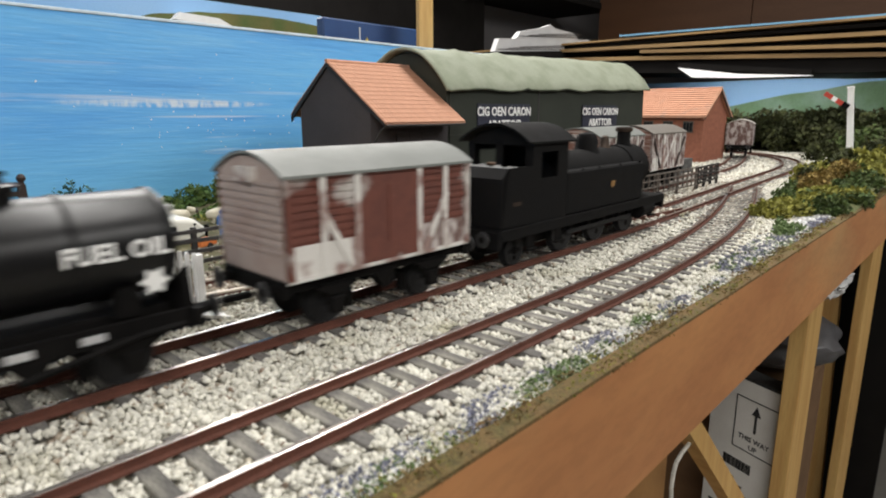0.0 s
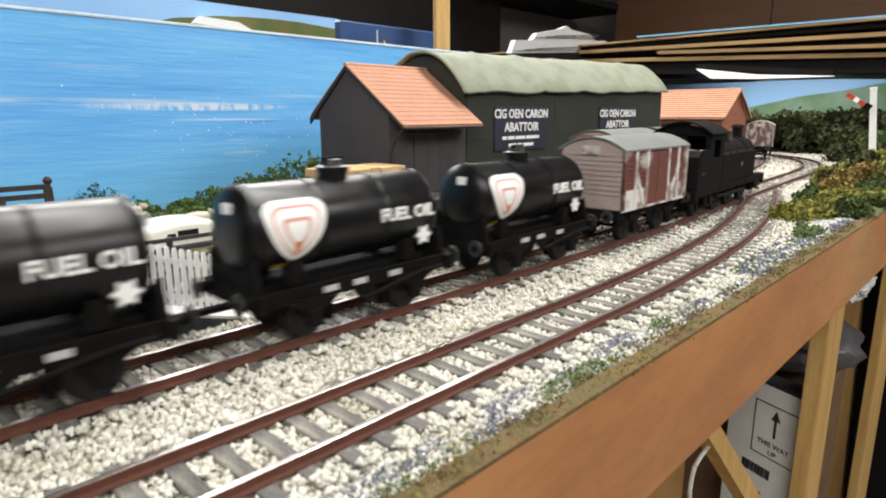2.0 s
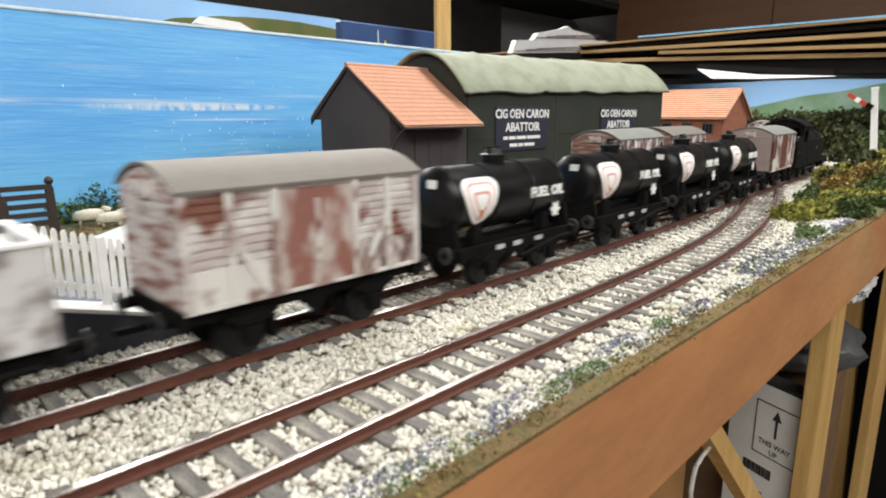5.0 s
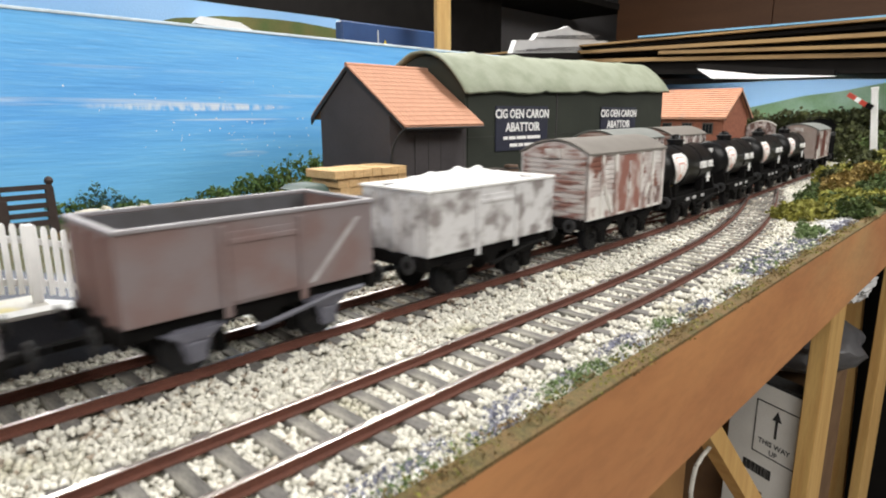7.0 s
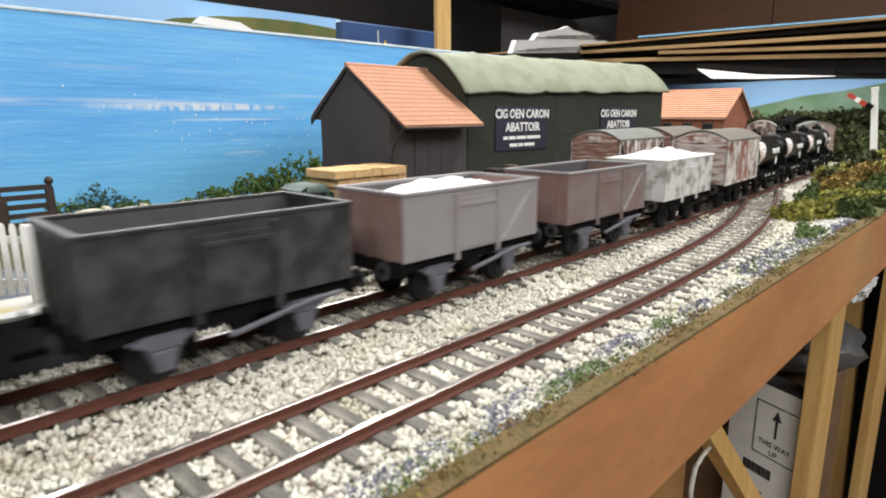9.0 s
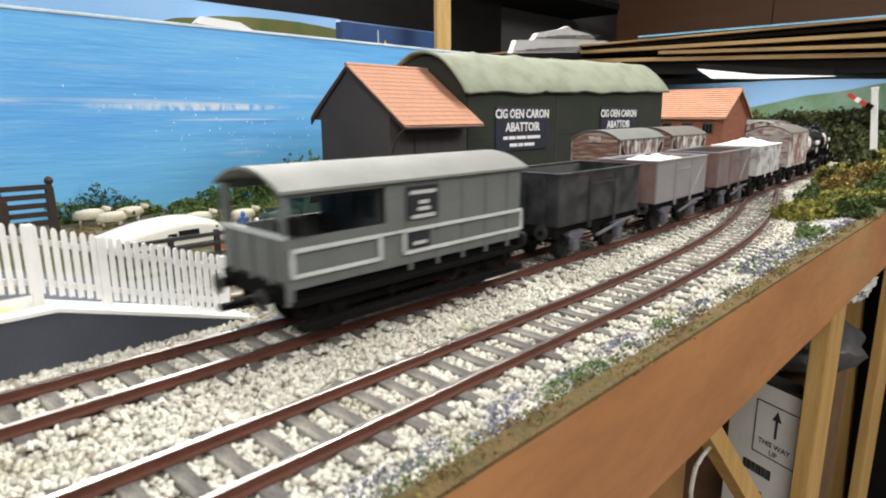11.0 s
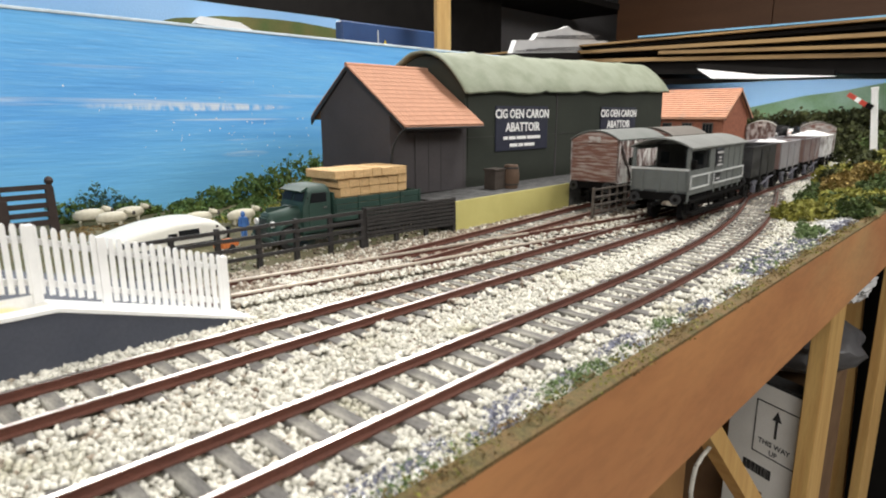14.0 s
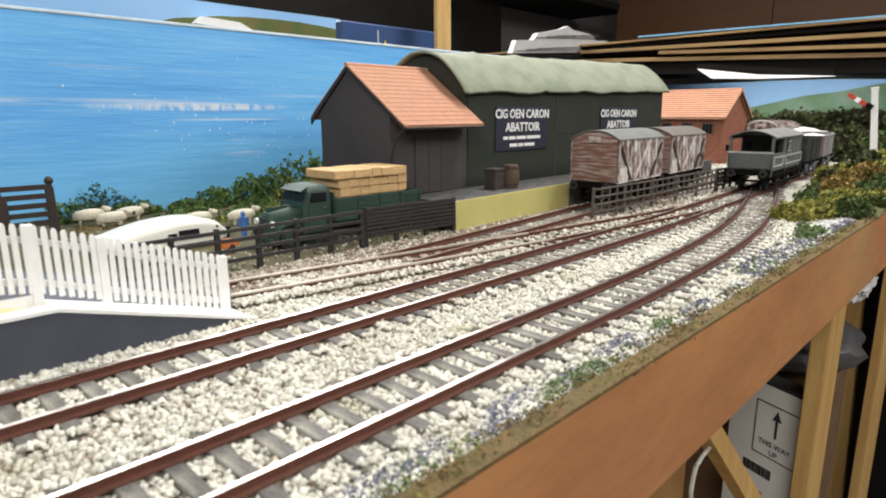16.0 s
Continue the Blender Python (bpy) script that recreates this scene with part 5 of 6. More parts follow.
def sheep():
    t = thing("sheep", "cream woolly model sheep standing in the pen", "sheep", at=(0, 0, -4), group="sheep")
    bm = bm_new()
    bmesh.ops.create_icosphere(bm, subdivisions=3, radius=1.0)
    for v in bm.verts:
        k = 1 + 0.10 * noise.noise(v.co * 4)
        v.co = Vector((math.copysign(abs(v.co.x) ** 0.75, v.co.x) * 8.6 * k, v.co.y * 3.8 * k, math.copysign(abs(v.co.z) ** 0.8, v.co.z) * 3.5 * k + 5.8 + v.co.x * 0.5))
    part("body", bm, WOOL, t, smooth=True)
    bm = bm_new()
    bmesh.ops.create_icosphere(bm, subdivisions=2, radius=1.0)
    for v in bm.verts:
        v.co = Vector((v.co.x * 2.9 + 9.4, v.co.y * 1.6, v.co.z * 1.8 + 8.8 - v.co.x * 0.5))
    hd = part("head", bm, WOOL, t, smooth=True)
    part("muzzle", lathe(bm_new(), [(0.5, 0), (1.35, 0.3), (1.3, 1.2), (0.6, 1.7)], (11.4, 0, 8.0), 10, "x"), MUZZLE, hd, "dark muzzle", smooth=True)
    for s in (-1, 1):
        part("ear", rod(bm_new(), (8.2, s * 1.4, 10.2), (7.6, s * 3.0, 10.6), 0.6, 6, 0.2), WOOL, hd)
        for x in (-4.6, 4.6):
            part("leg", rod(bm_new(), (x, s * 1.8, 4.5), (x, s * 1.8, 0), 0.9, 6, 0.6), WOOL, t)
    return t


first = sheep()
first.matrix_basis = Matrix.Translation((0.106, 0.390, -0.0035)) @ Matrix.Rotation(-0.42, 4, "Z") @ Matrix.Scale(1.0, 4)
for x, y, r, z in ((114, 377, -0.50, -4.2), (129, 393, -0.15, -4.6), (148, 341, -0.3, -4.4), (170, 331, -0.15, -4.2)):
    copy_thing(first, Matrix.Translation((x * MM, y * MM, z * MM)) @ Matrix.Rotation(r, 4, "Z") @ Matrix.Scale(0.96, 4))
fg = bm_new()
rod(fg, (-1.6, 0, 0), (-1.2, 0, 9), 1.3, 8, 1.7)
rod(fg, (1.6, 0, 0), (1.2, 0, 9), 1.3, 8, 1.7)
rod(fg, (0, 0, 8.5), (0, 0, 17), 3.0, 10, 3.4)
rod(fg, (-3.6, 0, 16), (-4.2, -0.5, 9), 1.1, 6)
rod(fg, (3.6, 0, 16), (4.2, -0.5, 9), 1.1, 6)
lathe(fg, [(1.0, 17), (1.9, 18.5), (2.1, 20), (1.5, 21.8), (0.3, 22.4)], (0, 0, 0), 10)
fig = part("figurine", fg, BLUEFIG)
fig.location = (0.1526, 0.2955, -0.004)
fig.scale = (0.58, 0.58, 0.60)
tagged(fig, "small plain blue model figurine standing by the sheep", "figurine")

# ---- planting ----


def leaves(name, blobs, count, size, mat, label, category, seed, kind="", flat=0.6):
    """Leaf flakes thickly set through a few uneven clumps: (x, y, z, rx, ry, rz)."""
    rng = np.random.default_rng(seed)
    b = np.array(blobs, float)
    wt = b[:, 3] * b[:, 4] + b[:, 4] * b[:, 5]
    pick = rng.choice(len(b), count, p=wt / wt.sum())
    d = rng.normal(size=(count, 3))
    d /= np.linalg.norm(d, axis=1)[:, None]
    rad = 0.55 + 0.5 * rng.random(count) ** 0.6
    lump = 1 + 0.25 * np.sin(d[:, 0] * 7 + b[pick, 0]) * np.sin(d[:, 1] * 6 + d[:, 2] * 5 + b[pick, 1])
    c = b[pick, :3] + d * b[pick, 3:] * (rad * lump)[:, None]
    c[:, 2] = np.maximum(c[:, 2], -4.0)
    u = rng.normal(size=(count, 3))
    u /= np.linalg.norm(u, axis=1)[:, None]
    w = np.cross(u, rng.normal(size=(count, 3)))
    w /= np.linalg.norm(w, axis=1)[:, None]
    n = np.cross(u, w)
    r = (size * (0.6 + 0.8 * rng.random(count)))[:, None]
    v = np.stack([c - u * r, c + w * r * flat + n * r * 0.25, c + u * r, c - w * r * flat + n * r * 0.2], 1).reshape(-1, 3)
    t = (np.arange(count) * 4)[:, None, None] + np.array([(0, 1, 2), (0, 2, 3)])[None]
    ob = new(name, raw_tris(name, v, t.reshape(-1, 3), mat))
    return tagged(ob, label, category, kind=kind)


def row(x0, x1, y, n, top, seed, spread=10, wide=14):
    rng = random.Random(seed)
    out = []
    for i in range(n):
        x = x0 + (x1 - x0) * (i + rng.uniform(0.1, 0.9)) / n
        h = top(x) * rng.uniform(0.75, 1.1)
        out.append((x, y + rng.uniform(-spread, spread * 0.3), h * 0.42 - 4, rng.uniform(0.6, 1.1) * wide, rng.uniform(5, 9), h * 0.62))
    return out


leaves("hedge_bush", row(185, 330, 408, 14, lambda x: 14 + 16 * min(1, max(0, (x - 195) / 70)), 3), 5200, 1.7, LEAFPAINT, "green hedge growing against the sky board", "bush", 31)
leaves("hedge_bush", row(235, 330, 404, 9, lambda x: 15 + 12 * min(1, max(0, (x - 235) / 70)), 4), 1500, 1.6, LEAFYELLOW, "olive growth through the hedge", "bush", 34)
leaves("hedge_bush", row(95, 190, 412, 9, lambda x: 9 + 4 * math.sin(x), 5, 6, 10), 2000, 1.6, LEAFPAINT, "low dark green growth along the sky board", "bush", 32)
leaves("wispy_bush", row(108, 150, 415, 6, lambda x: 22 - abs(x - 122) * 0.5, 8, 4, 6), 500, 1.5, LEAFBLUE, "thin bluish bush against the sky board", "bush", 33)
bank_pts = lambda x, y: -5 + 15 * max(0, min(1, (x - 400) / 160)) * max(0, min(1, (118 + max(0, (x - 480) * 0.04) - y) / 30)) + 3 * noise.noise(Vector((x / 40, y / 30, 0)))
tagged(grid_sheet("embankment", 400, 1245, 90, 62, 175, 16, lambda x, y: min(bank_pts(x, y), -4.6 if y > 128 + max(0, (x - 520) * 0.05) else 60), BANKEARTH), "earth bank rising beside the curve", "ground", kind="structure")
rngb = random.Random(12)


def clump(x0, x1, y0, y1, n, rz, mat, seed, count, size, label, zoff=0.0):
    out = []
    for _ in range(n):
        x, y = rngb.uniform(x0, x1), rngb.uniform(y0, y1)
        out.append((x, y, max(-4, bank_pts(x, y)) + zoff + rz * 0.3, rngb.uniform(6, 13), rngb.uniform(6, 11), rz * rngb.uniform(0.6, 1.2)))
    return leaves("bank_bush", out, count, size, mat, label, "bush", seed)


clump(395, 560, 72, 108, 14, 8, LEAFYELLOW, 41, 7000, 1.7, "yellow-green scatter foliage on the bank")
clump(425, 620, 72, 112, 18, 7, LEAF, 42, 9000, 1.6, "dark green foliage on the bank")
clump(440, 640, 64.5, 82, 16, 5, LEAF, 71, 6000, 1.5, "green growth spilling over the board edge")
clump(440, 660, 64.5, 84, 12, 6, LEAFYELLOW, 72, 4500, 1.5, "yellow-green growth spilling over the board edge")
leaves("verge_flowers", [(372, 76, -3, 12, 5, 1.6), (392, 77, -3, 14, 6, 1.8), (412, 74, -3, 10, 5, 1.5)], 1500, 0.9, WHITE, "pale flower scatter under the bushes", "scatter", 73, kind="stuff")
leaves("verge_flowers", [(380, 72, -3, 14, 4, 1.6), (402, 72, -3, 12, 4, 1.5)], 1300, 0.9, FLOWER, "grey-blue flower scatter under the bushes", "scatter", 74, kind="stuff")
leaves("yard_scrub", [(150 + 16 * k, 372 + 22 * math.sin(k * 2.1), -4, 16, 13, 4.5 + 2 * math.sin(k * 3.3)) for k in range(11)], 3800, 1.5, LEAFPAINT, "low green growth behind the parked lorry", "bush", 75)
leaves("yard_scrub", [(140 + 17 * k, 352 + 24 * math.sin(k * 1.7), -4, 14, 12, 3.0) for k in range(9)], 1500, 1.3, LEAFYELLOW, "low olive growth behind the parked lorry", "bush", 76)
leaves("yard_scrub", [(90 + 12 * k, 365 + 12 * math.sin(k * 1.3), -4.5, 10, 10, 1.6) for k in range(6)], 900, 1.1, LEAFSTRAW, "short straw-coloured grass of the sheep pen", "grass", 77)
clump(560, 760, 64, 96, 16, 9, LEAFYELLOW, 47, 6000, 1.9, "yellow-green scrub at the board edge")
clump(470, 540, 82, 98, 3, 9, LEAFOCHRE, 43, 1500, 1.6, "ochre autumn foliage on the bank", 5)
clump(560, 900, 68, 128, 26, 12, LEAFYELLOW, 44, 9000, 2.4, "olive scrub along the embankment", 2)
clump(560, 900, 68, 128, 24, 13, LEAFDARK, 45, 9000, 2.4, "dark scrub along the embankment", 2)
leaves("bank_bush", [(350, 79, -2, 8, 5, 4), (360, 76, -2.5, 7, 4, 3), (343, 77, -2.5, 5, 4, 3), (353, 82, 0.5, 3, 3, 4)], 620, 1.2, LEAFTUFT, "small pale green bush at the board edge", "bush", 46)
woods = []
for i in range(70):
    y = rngb.uniform(60, 560)
    x = 1190 + rngb.uniform(-130, 40) - abs(y - 260) * 0.1
    woods.append((x, y, rngb.uniform(6, 40) + (10 if y < 200 else 14 * rngb.random() if y < 360 else 0), rngb.uniform(20, 40), rngb.uniform(18, 34), rngb.uniform(14, 24)))
leaves("far_woods", woods, 26000, 4.2, LEAFDARK, "dark model woodland below the far hills", "woodland", 51, kind="stuff")
mid = []
for i in range(40):
    u = rngb.random()
    mid.append((900 + 240 * u, 60 + 130 * rngb.random(), 4 + 22 * rngb.random(), 22, 20, 15))
leaves("far_woods", mid, 12000, 3.6, LEAFDARK, "dark scrub on the outside of the curve", "woodland", 52, kind="stuff")
leaves("far_woods", [(x - 16, y + 4, z + 3, 20, 17, 13) for x, y, z, *_ in mid[::2]], 4200, 3.2, LEAF, "olive scrub on the outside of the curve", "woodland", 53, kind="stuff")


def verge(name, count, mat, label, seed, size, y0, y1, z=-3.2, x0=45, x1=620):
    rng = np.random.default_rng(seed)
    blobs = []
    for _ in range(170):
        x = x0 + (x1 - x0) * rng.random() ** 1.4
        blobs.append((x, rng.uniform(y0, y1), z, rng.uniform(2, 7), rng.uniform(1.2, 3.0), rng.uniform(0.4, 1.1)))
    return leaves(name, blobs, count, size, mat, label, "scatter", seed, kind="stuff")


verge("verge_flowers", 14000, FLOWER, "grey-blue flower scatter along the board edge", 61, 0.55, 65, 76)
verge("verge_grass", 4200, LEAFTUFT, "green scatter grass along the board edge", 62, 0.6, 65, 73)
verge("verge_grass", 5200, LEAFSTRAW, "straw-coloured scatter along the board edge", 63, 0.42, 61.6, 67.5, -1.1)
verge("verge_flowers", 7500, WHITE, "white flower scatter along the board edge", 67, 0.5, 65, 74)
verge("verge_grass", 1600, LEAFYELLOW, "yellow-green scatter on the board rim", 64, 0.42, 61.8, 68, -1.0)
verge("verge_flowers", 5200, FLOWER, "grey-blue flower scatter where the verge widens", 68, 0.75, 66, 84, -3.2, 250, 430)
verge("verge_grass", 3000, LEAFTUFT, "green scatter grass where the verge widens", 69, 0.75, 65, 82, -3.2, 250, 430)
leaves("verge_tuft", [(112, 70, -2, 9, 3, 2.2), (122, 69, -2, 6, 3, 2.6)], 420, 0.6, LEAFTUFT, "green grass tuft on the board edge", "grass", 65)
leaves("verge_tuft", [(168, 72, -2.4, 6, 3, 1.8)], 160, 0.6, LEAFTUFT, "green grass tuft on the board edge", "grass", 66)


def signal():
    t = thing("semaphore_signal", "white signal post with a red and white arm", "signal", at=(793, 124.4, 8))
    t.rotation_euler = (radians(-6.1), 0, 0)
    part("post", prism(bm_new(), [(-3.0, 0), (3.0, 0), (2.7, 75), (-2.7, 75)], "yz", -2.6, 2.6), WHITE, t)
    part("cap", box(bm_new(), -3.2, 3.2, -3.2, 3.2, 75, 77.4, 0.5), WHITE, t)
    arm = new("arm")
    arm.parent = t
    arm.location = (-0.004, 0.0045, 0.058)
    arm.rotation_euler = (radians(39), 0, 0)
    for a, b, mt in ((3, 10, REDPAINT), (10, 15, WHITE), (15, 24, REDPAINT)):
        part("blade", box(bm_new(), -1.2, 0, a, b, -2.4, 2.4), mt, arm)
    part("spectacle", box(bm_new(), -1.0, 0.2, -4, 3, -2.6, 3.2, 0.4), UNDER, arm)


signal()

# ---- rolling stock: origin on the rails under the middle, x forward ----
WHEELS = []


def wheelset(parent, x, r, mat, half=7.6):
    bm = bm_new()
    rod(bm, (0, -11, 0), (0, 11, 0), 0.9)
    ws = part("wheelset", bm, UNDER, parent, at=(x, 0, r))
    for s in (-1, 1):
        y = s * (half + 1.2)
        bm = bm_new()
        lathe(bm, [(0.8, -1.2 * s), (r * 0.78, -1.2 * s), (r * 0.80, 0.9 * s), (r * 0.8, 1.2 * s), (1.6, 1.3 * s), (1.2, 2.0 * s)], (0, y, 0), 20, "y")
        for k in range(4):
            a = k * math.pi / 2
            rod(bm, (math.cos(a) * r * 0.5, y + 1.0 * s, math.sin(a) * r * 0.5), (math.cos(a) * r * 0.5, y + 1.5 * s, math.sin(a) * r * 0.5), r * 0.16, 8)
        part("wheel", bm, mat, ws)
        part("tyre", lathe(bm_new(), [(r * 0.8, -1.5 * s), (r + 0.8, -1.5 * s), (r + 0.8, -0.9 * s), (r, -0.8 * s), (r - 0.1, 1.3 * s), (r * 0.8, 1.3 * s)], (0, y, 0), 24, "y"), TYRE if mat is WHEELGREY else WHEEL, ws)
    WHEELS.append((ws, x, r))
    return ws


def buffers(t, half, z=13.5):
    for e in (-1, 1):
        for y in (-11.4, 11.4):
            b = part("buffer", rod(bm_new(), (e * half, y, z), (e * (half + 4.2), y, z), 1.5, 10, 1.2), UNDER, t)
            part("buffer_head", lathe(bm_new(), [(2.9, 0.0), (3.0, 0.5), (1.8, 1.0)], (e * (half + 4.0), y, z), 14, "x"), BUFFER, b)
        part("coupling", box(bm_new(), e * (half + 9) if e < 0 else half, -half if e < 0 else half + 9, -1.1, 1.1, 9.5, 11), UNDER, t)


def underframe(t, half, wb, wheel_mat, z=15.5, lever=None, gear=None):
    gear = gear or UNDER
    for y in (-13.6, 12.2):
        part("solebar", box(bm_new(), -half, half, y, y + 1.4, z - 4, z), UNDER, t)
    for e in (-1, 1):
        part("headstock", box(bm_new(), e * half - 1, e * half + 1, -15.6, 15.6, z - 4.4, z), UNDER, t)
        for y in (-14.6, 14.6):
            w = part("w_iron", prism(bm_new(), [(e * wb - 5, z - 3), (e * wb + 5, z - 3), (e * wb + 1.8, 4.4), (e * wb - 1.8, 4.4)], "xz", y - 0.4, y + 0.4), gear, t)
            part("axle_box", box(bm_new(), e * wb - 2.2, e * wb + 2.2, y - 1.3, y + 1.3, 4.2, 9, 0.3), gear, w)
            part("spring", prism(bm_new(), [(e * wb - 7.5, z - 3.6), (e * wb + 7.5, z - 3.6), (e * wb + 3, z - 6.2), (e * wb - 3, z - 6.2)], "xz", y - 0.9, y + 0.9), gear, w)
        wheelset(t, e * wb, 6.2, wheel_mat)
    for s in (-1, 1):
        if lever:
            bm = bm_new()
            pts = [(-3, 8.5), (20, 12.2), (29, 12.4)] if s < 0 else [(3, 8.5), (-20, 12.2), (-29, 12.4)]
            for p, q in zip(pts, pts[1:]):
                rod(bm, (p[0], s * 16, p[1]), (q[0], s * 16, q[1]), 0.75, 6)
            part("brake_lever", bm, lever, t)
        for e in (-1, 1):
            part("brake_shoe", box(bm_new(), e * (wb - 9.3), e * (wb - 7.2), s * 9 - 1.3, s * 9 + 1.3, 3, 9) if e > 0 else
                 box(bm_new(), e * (wb - 7.2), e * (wb - 9.3), s * 9 - 1.3, s * 9 + 1.3, 3, 9), UNDER, t)
        part("v_hanger", prism(bm_new(), [(-4, z - 4), (4, z - 4), (0.7, 7), (-0.7, 7)], "xz", s * 13.4 - 0.3, s * 13.4 + 0.3), UNDER, t)
    buffers(t, half + 1)


def mineral(label, side, end, rim, load, stripe, lever, wheels, seed):
    t = thing("mineral_wagon", label, "wagon", group="goods train")
    h, w, z0, z1 = 33, 16.0, 15.5, 35.5
    underframe(t, h, 18, WHEEL, lever=lever, gear=wheels)
    part("floor", box(bm_new(), -h + 1, h - 1, -w + 1, w - 1, z0, z0 + 1), INSIDE, t)
    for s in (-1, 1):
        y0, y1 = (s * w, s * w - s * 1.0)
        sd = part("side", box(bm_new(), -h, h, min(y0, y1), max(y0, y1), z0, z1, 0.08), side, t)
        part("lining", box(bm_new(), -h + 1, h - 1, min(y1, y1 - s * 0.3), max(y1, y1 - s * 0.3), z0 + 1, z1 - 0.2), INSIDE, sd)
        dy = s * (w + 0.4)
        part("door", box(bm_new(), -9, 9, min(s * w, dy), max(s * w, dy), z0 + 0.8, z1 - 2.6, 0.1), side, sd)
        part("top_flap", box(bm_new(), -9, 9, min(s * w, dy + s * 0.4), max(s * w, dy + s * 0.4), z1 - 5.4, z1 - 4.2, 0.1), side, sd)
        for x in (-10.2, 10.2):
            part("stanchion", box(bm_new(), x - 0.9, x + 0.9, min(s * w, dy + s * 0.3), max(s * w, dy + s * 0.3), z0 - 2.5, z1 - 1, 0.1), side, sd)
        if stripe:
            x0, x1 = (12, 29) if s < 0 else (-12, -29)
            part("stripe", prism(bm_new(), [(x0, z0 + 1.2), (x0 + 1.9 * (1 if s < 0 else -1), z0 + 1.2), (x1, z1 - 3.5), (x1 - 1.9 * (1 if s < 0 else -1), z1 - 3.5)], "xz", min(s * w, s * (w + 0.12)), max(s * w, s * (w + 0.12))), stripe, sd, "diagonal white stripe")
    for e in (-1, 1):
        en = part("end", box(bm_new(), min(e * h, e * (h - 1)), max(e * h, e * (h - 1)), -w + 1, w - 1, z0, z1, 0.05), end, t)
        for y in (-9.5, 0, 9.5):
            part("end_rib", prism(bm_new(), [(y - 1.2, z0 - 2), (y + 1.2, z0 - 2), (y + 0.8, z1 - 1.2), (y - 0.8, z1 - 1.2)], "yz", min(e * h, e * (h + 0.9)), max(e * h, e * (h + 0.9))), end, en)
    bm = bm_new()
    for s in (-1, 1):
        box(bm, -h - 0.5, h + 0.5, min(s * (w - 1.2), s * (w + 0.5)), max(s * (w - 1.2), s * (w + 0.5)), z1, z1 + 0.9, 0.1)
        box(bm, min(s * (h - 1.2), s * (h + 0.5)), max(s * (h - 1.2), s * (h + 0.5)), -w + 1.2, w - 1.2, z1, z1 + 0.9, 0.1)
    part("rim", bm, rim, t)
    if load:
        n, m_ = 34, 16
        v, f = [], []
        for j in range(m_ + 1):
            for i in range(n + 1):
                x, y = -h + 1.2 + (2 * h - 2.4) * i / n, -w + 1.4 + (2 * w - 2.8) * j / m_
                k = max(0, 1 - (x / 27) ** 2) * max(0, 1 - (y / 17) ** 2)
                z = load - 2.5 + 6.2 * k ** 0.6 + 2.0 * k * noise.noise(Vector((x / 5, y / 5, seed))) + 0.9 * noise.noise(Vector((x / 1.8, y / 1.8, seed)))
                v.append((x, y, z))
        for j in range(m_):
            for i in range(n):
                a = j * (n + 1) + i
                f.append((a, a + 1, a + n + 2, a + n + 1))
        o = new("load", raw("load", v, f, LOADWHITE))
        o.parent = t
        o["label"] = "white stone load"
    return t


def curved_roof(bm, half, w, ze, zr, thick=0.8, k=10):
    top, bot = [], []
    for i in range(k + 1):
        u = -1 + 2 * i / k
        z = ze + (zr - ze) * (1 - u * u)
        top.append((u * w, z)), bot.append((u * w, z - thick))
    return prism(bm, top + bot[::-1], "yz", -half, half)


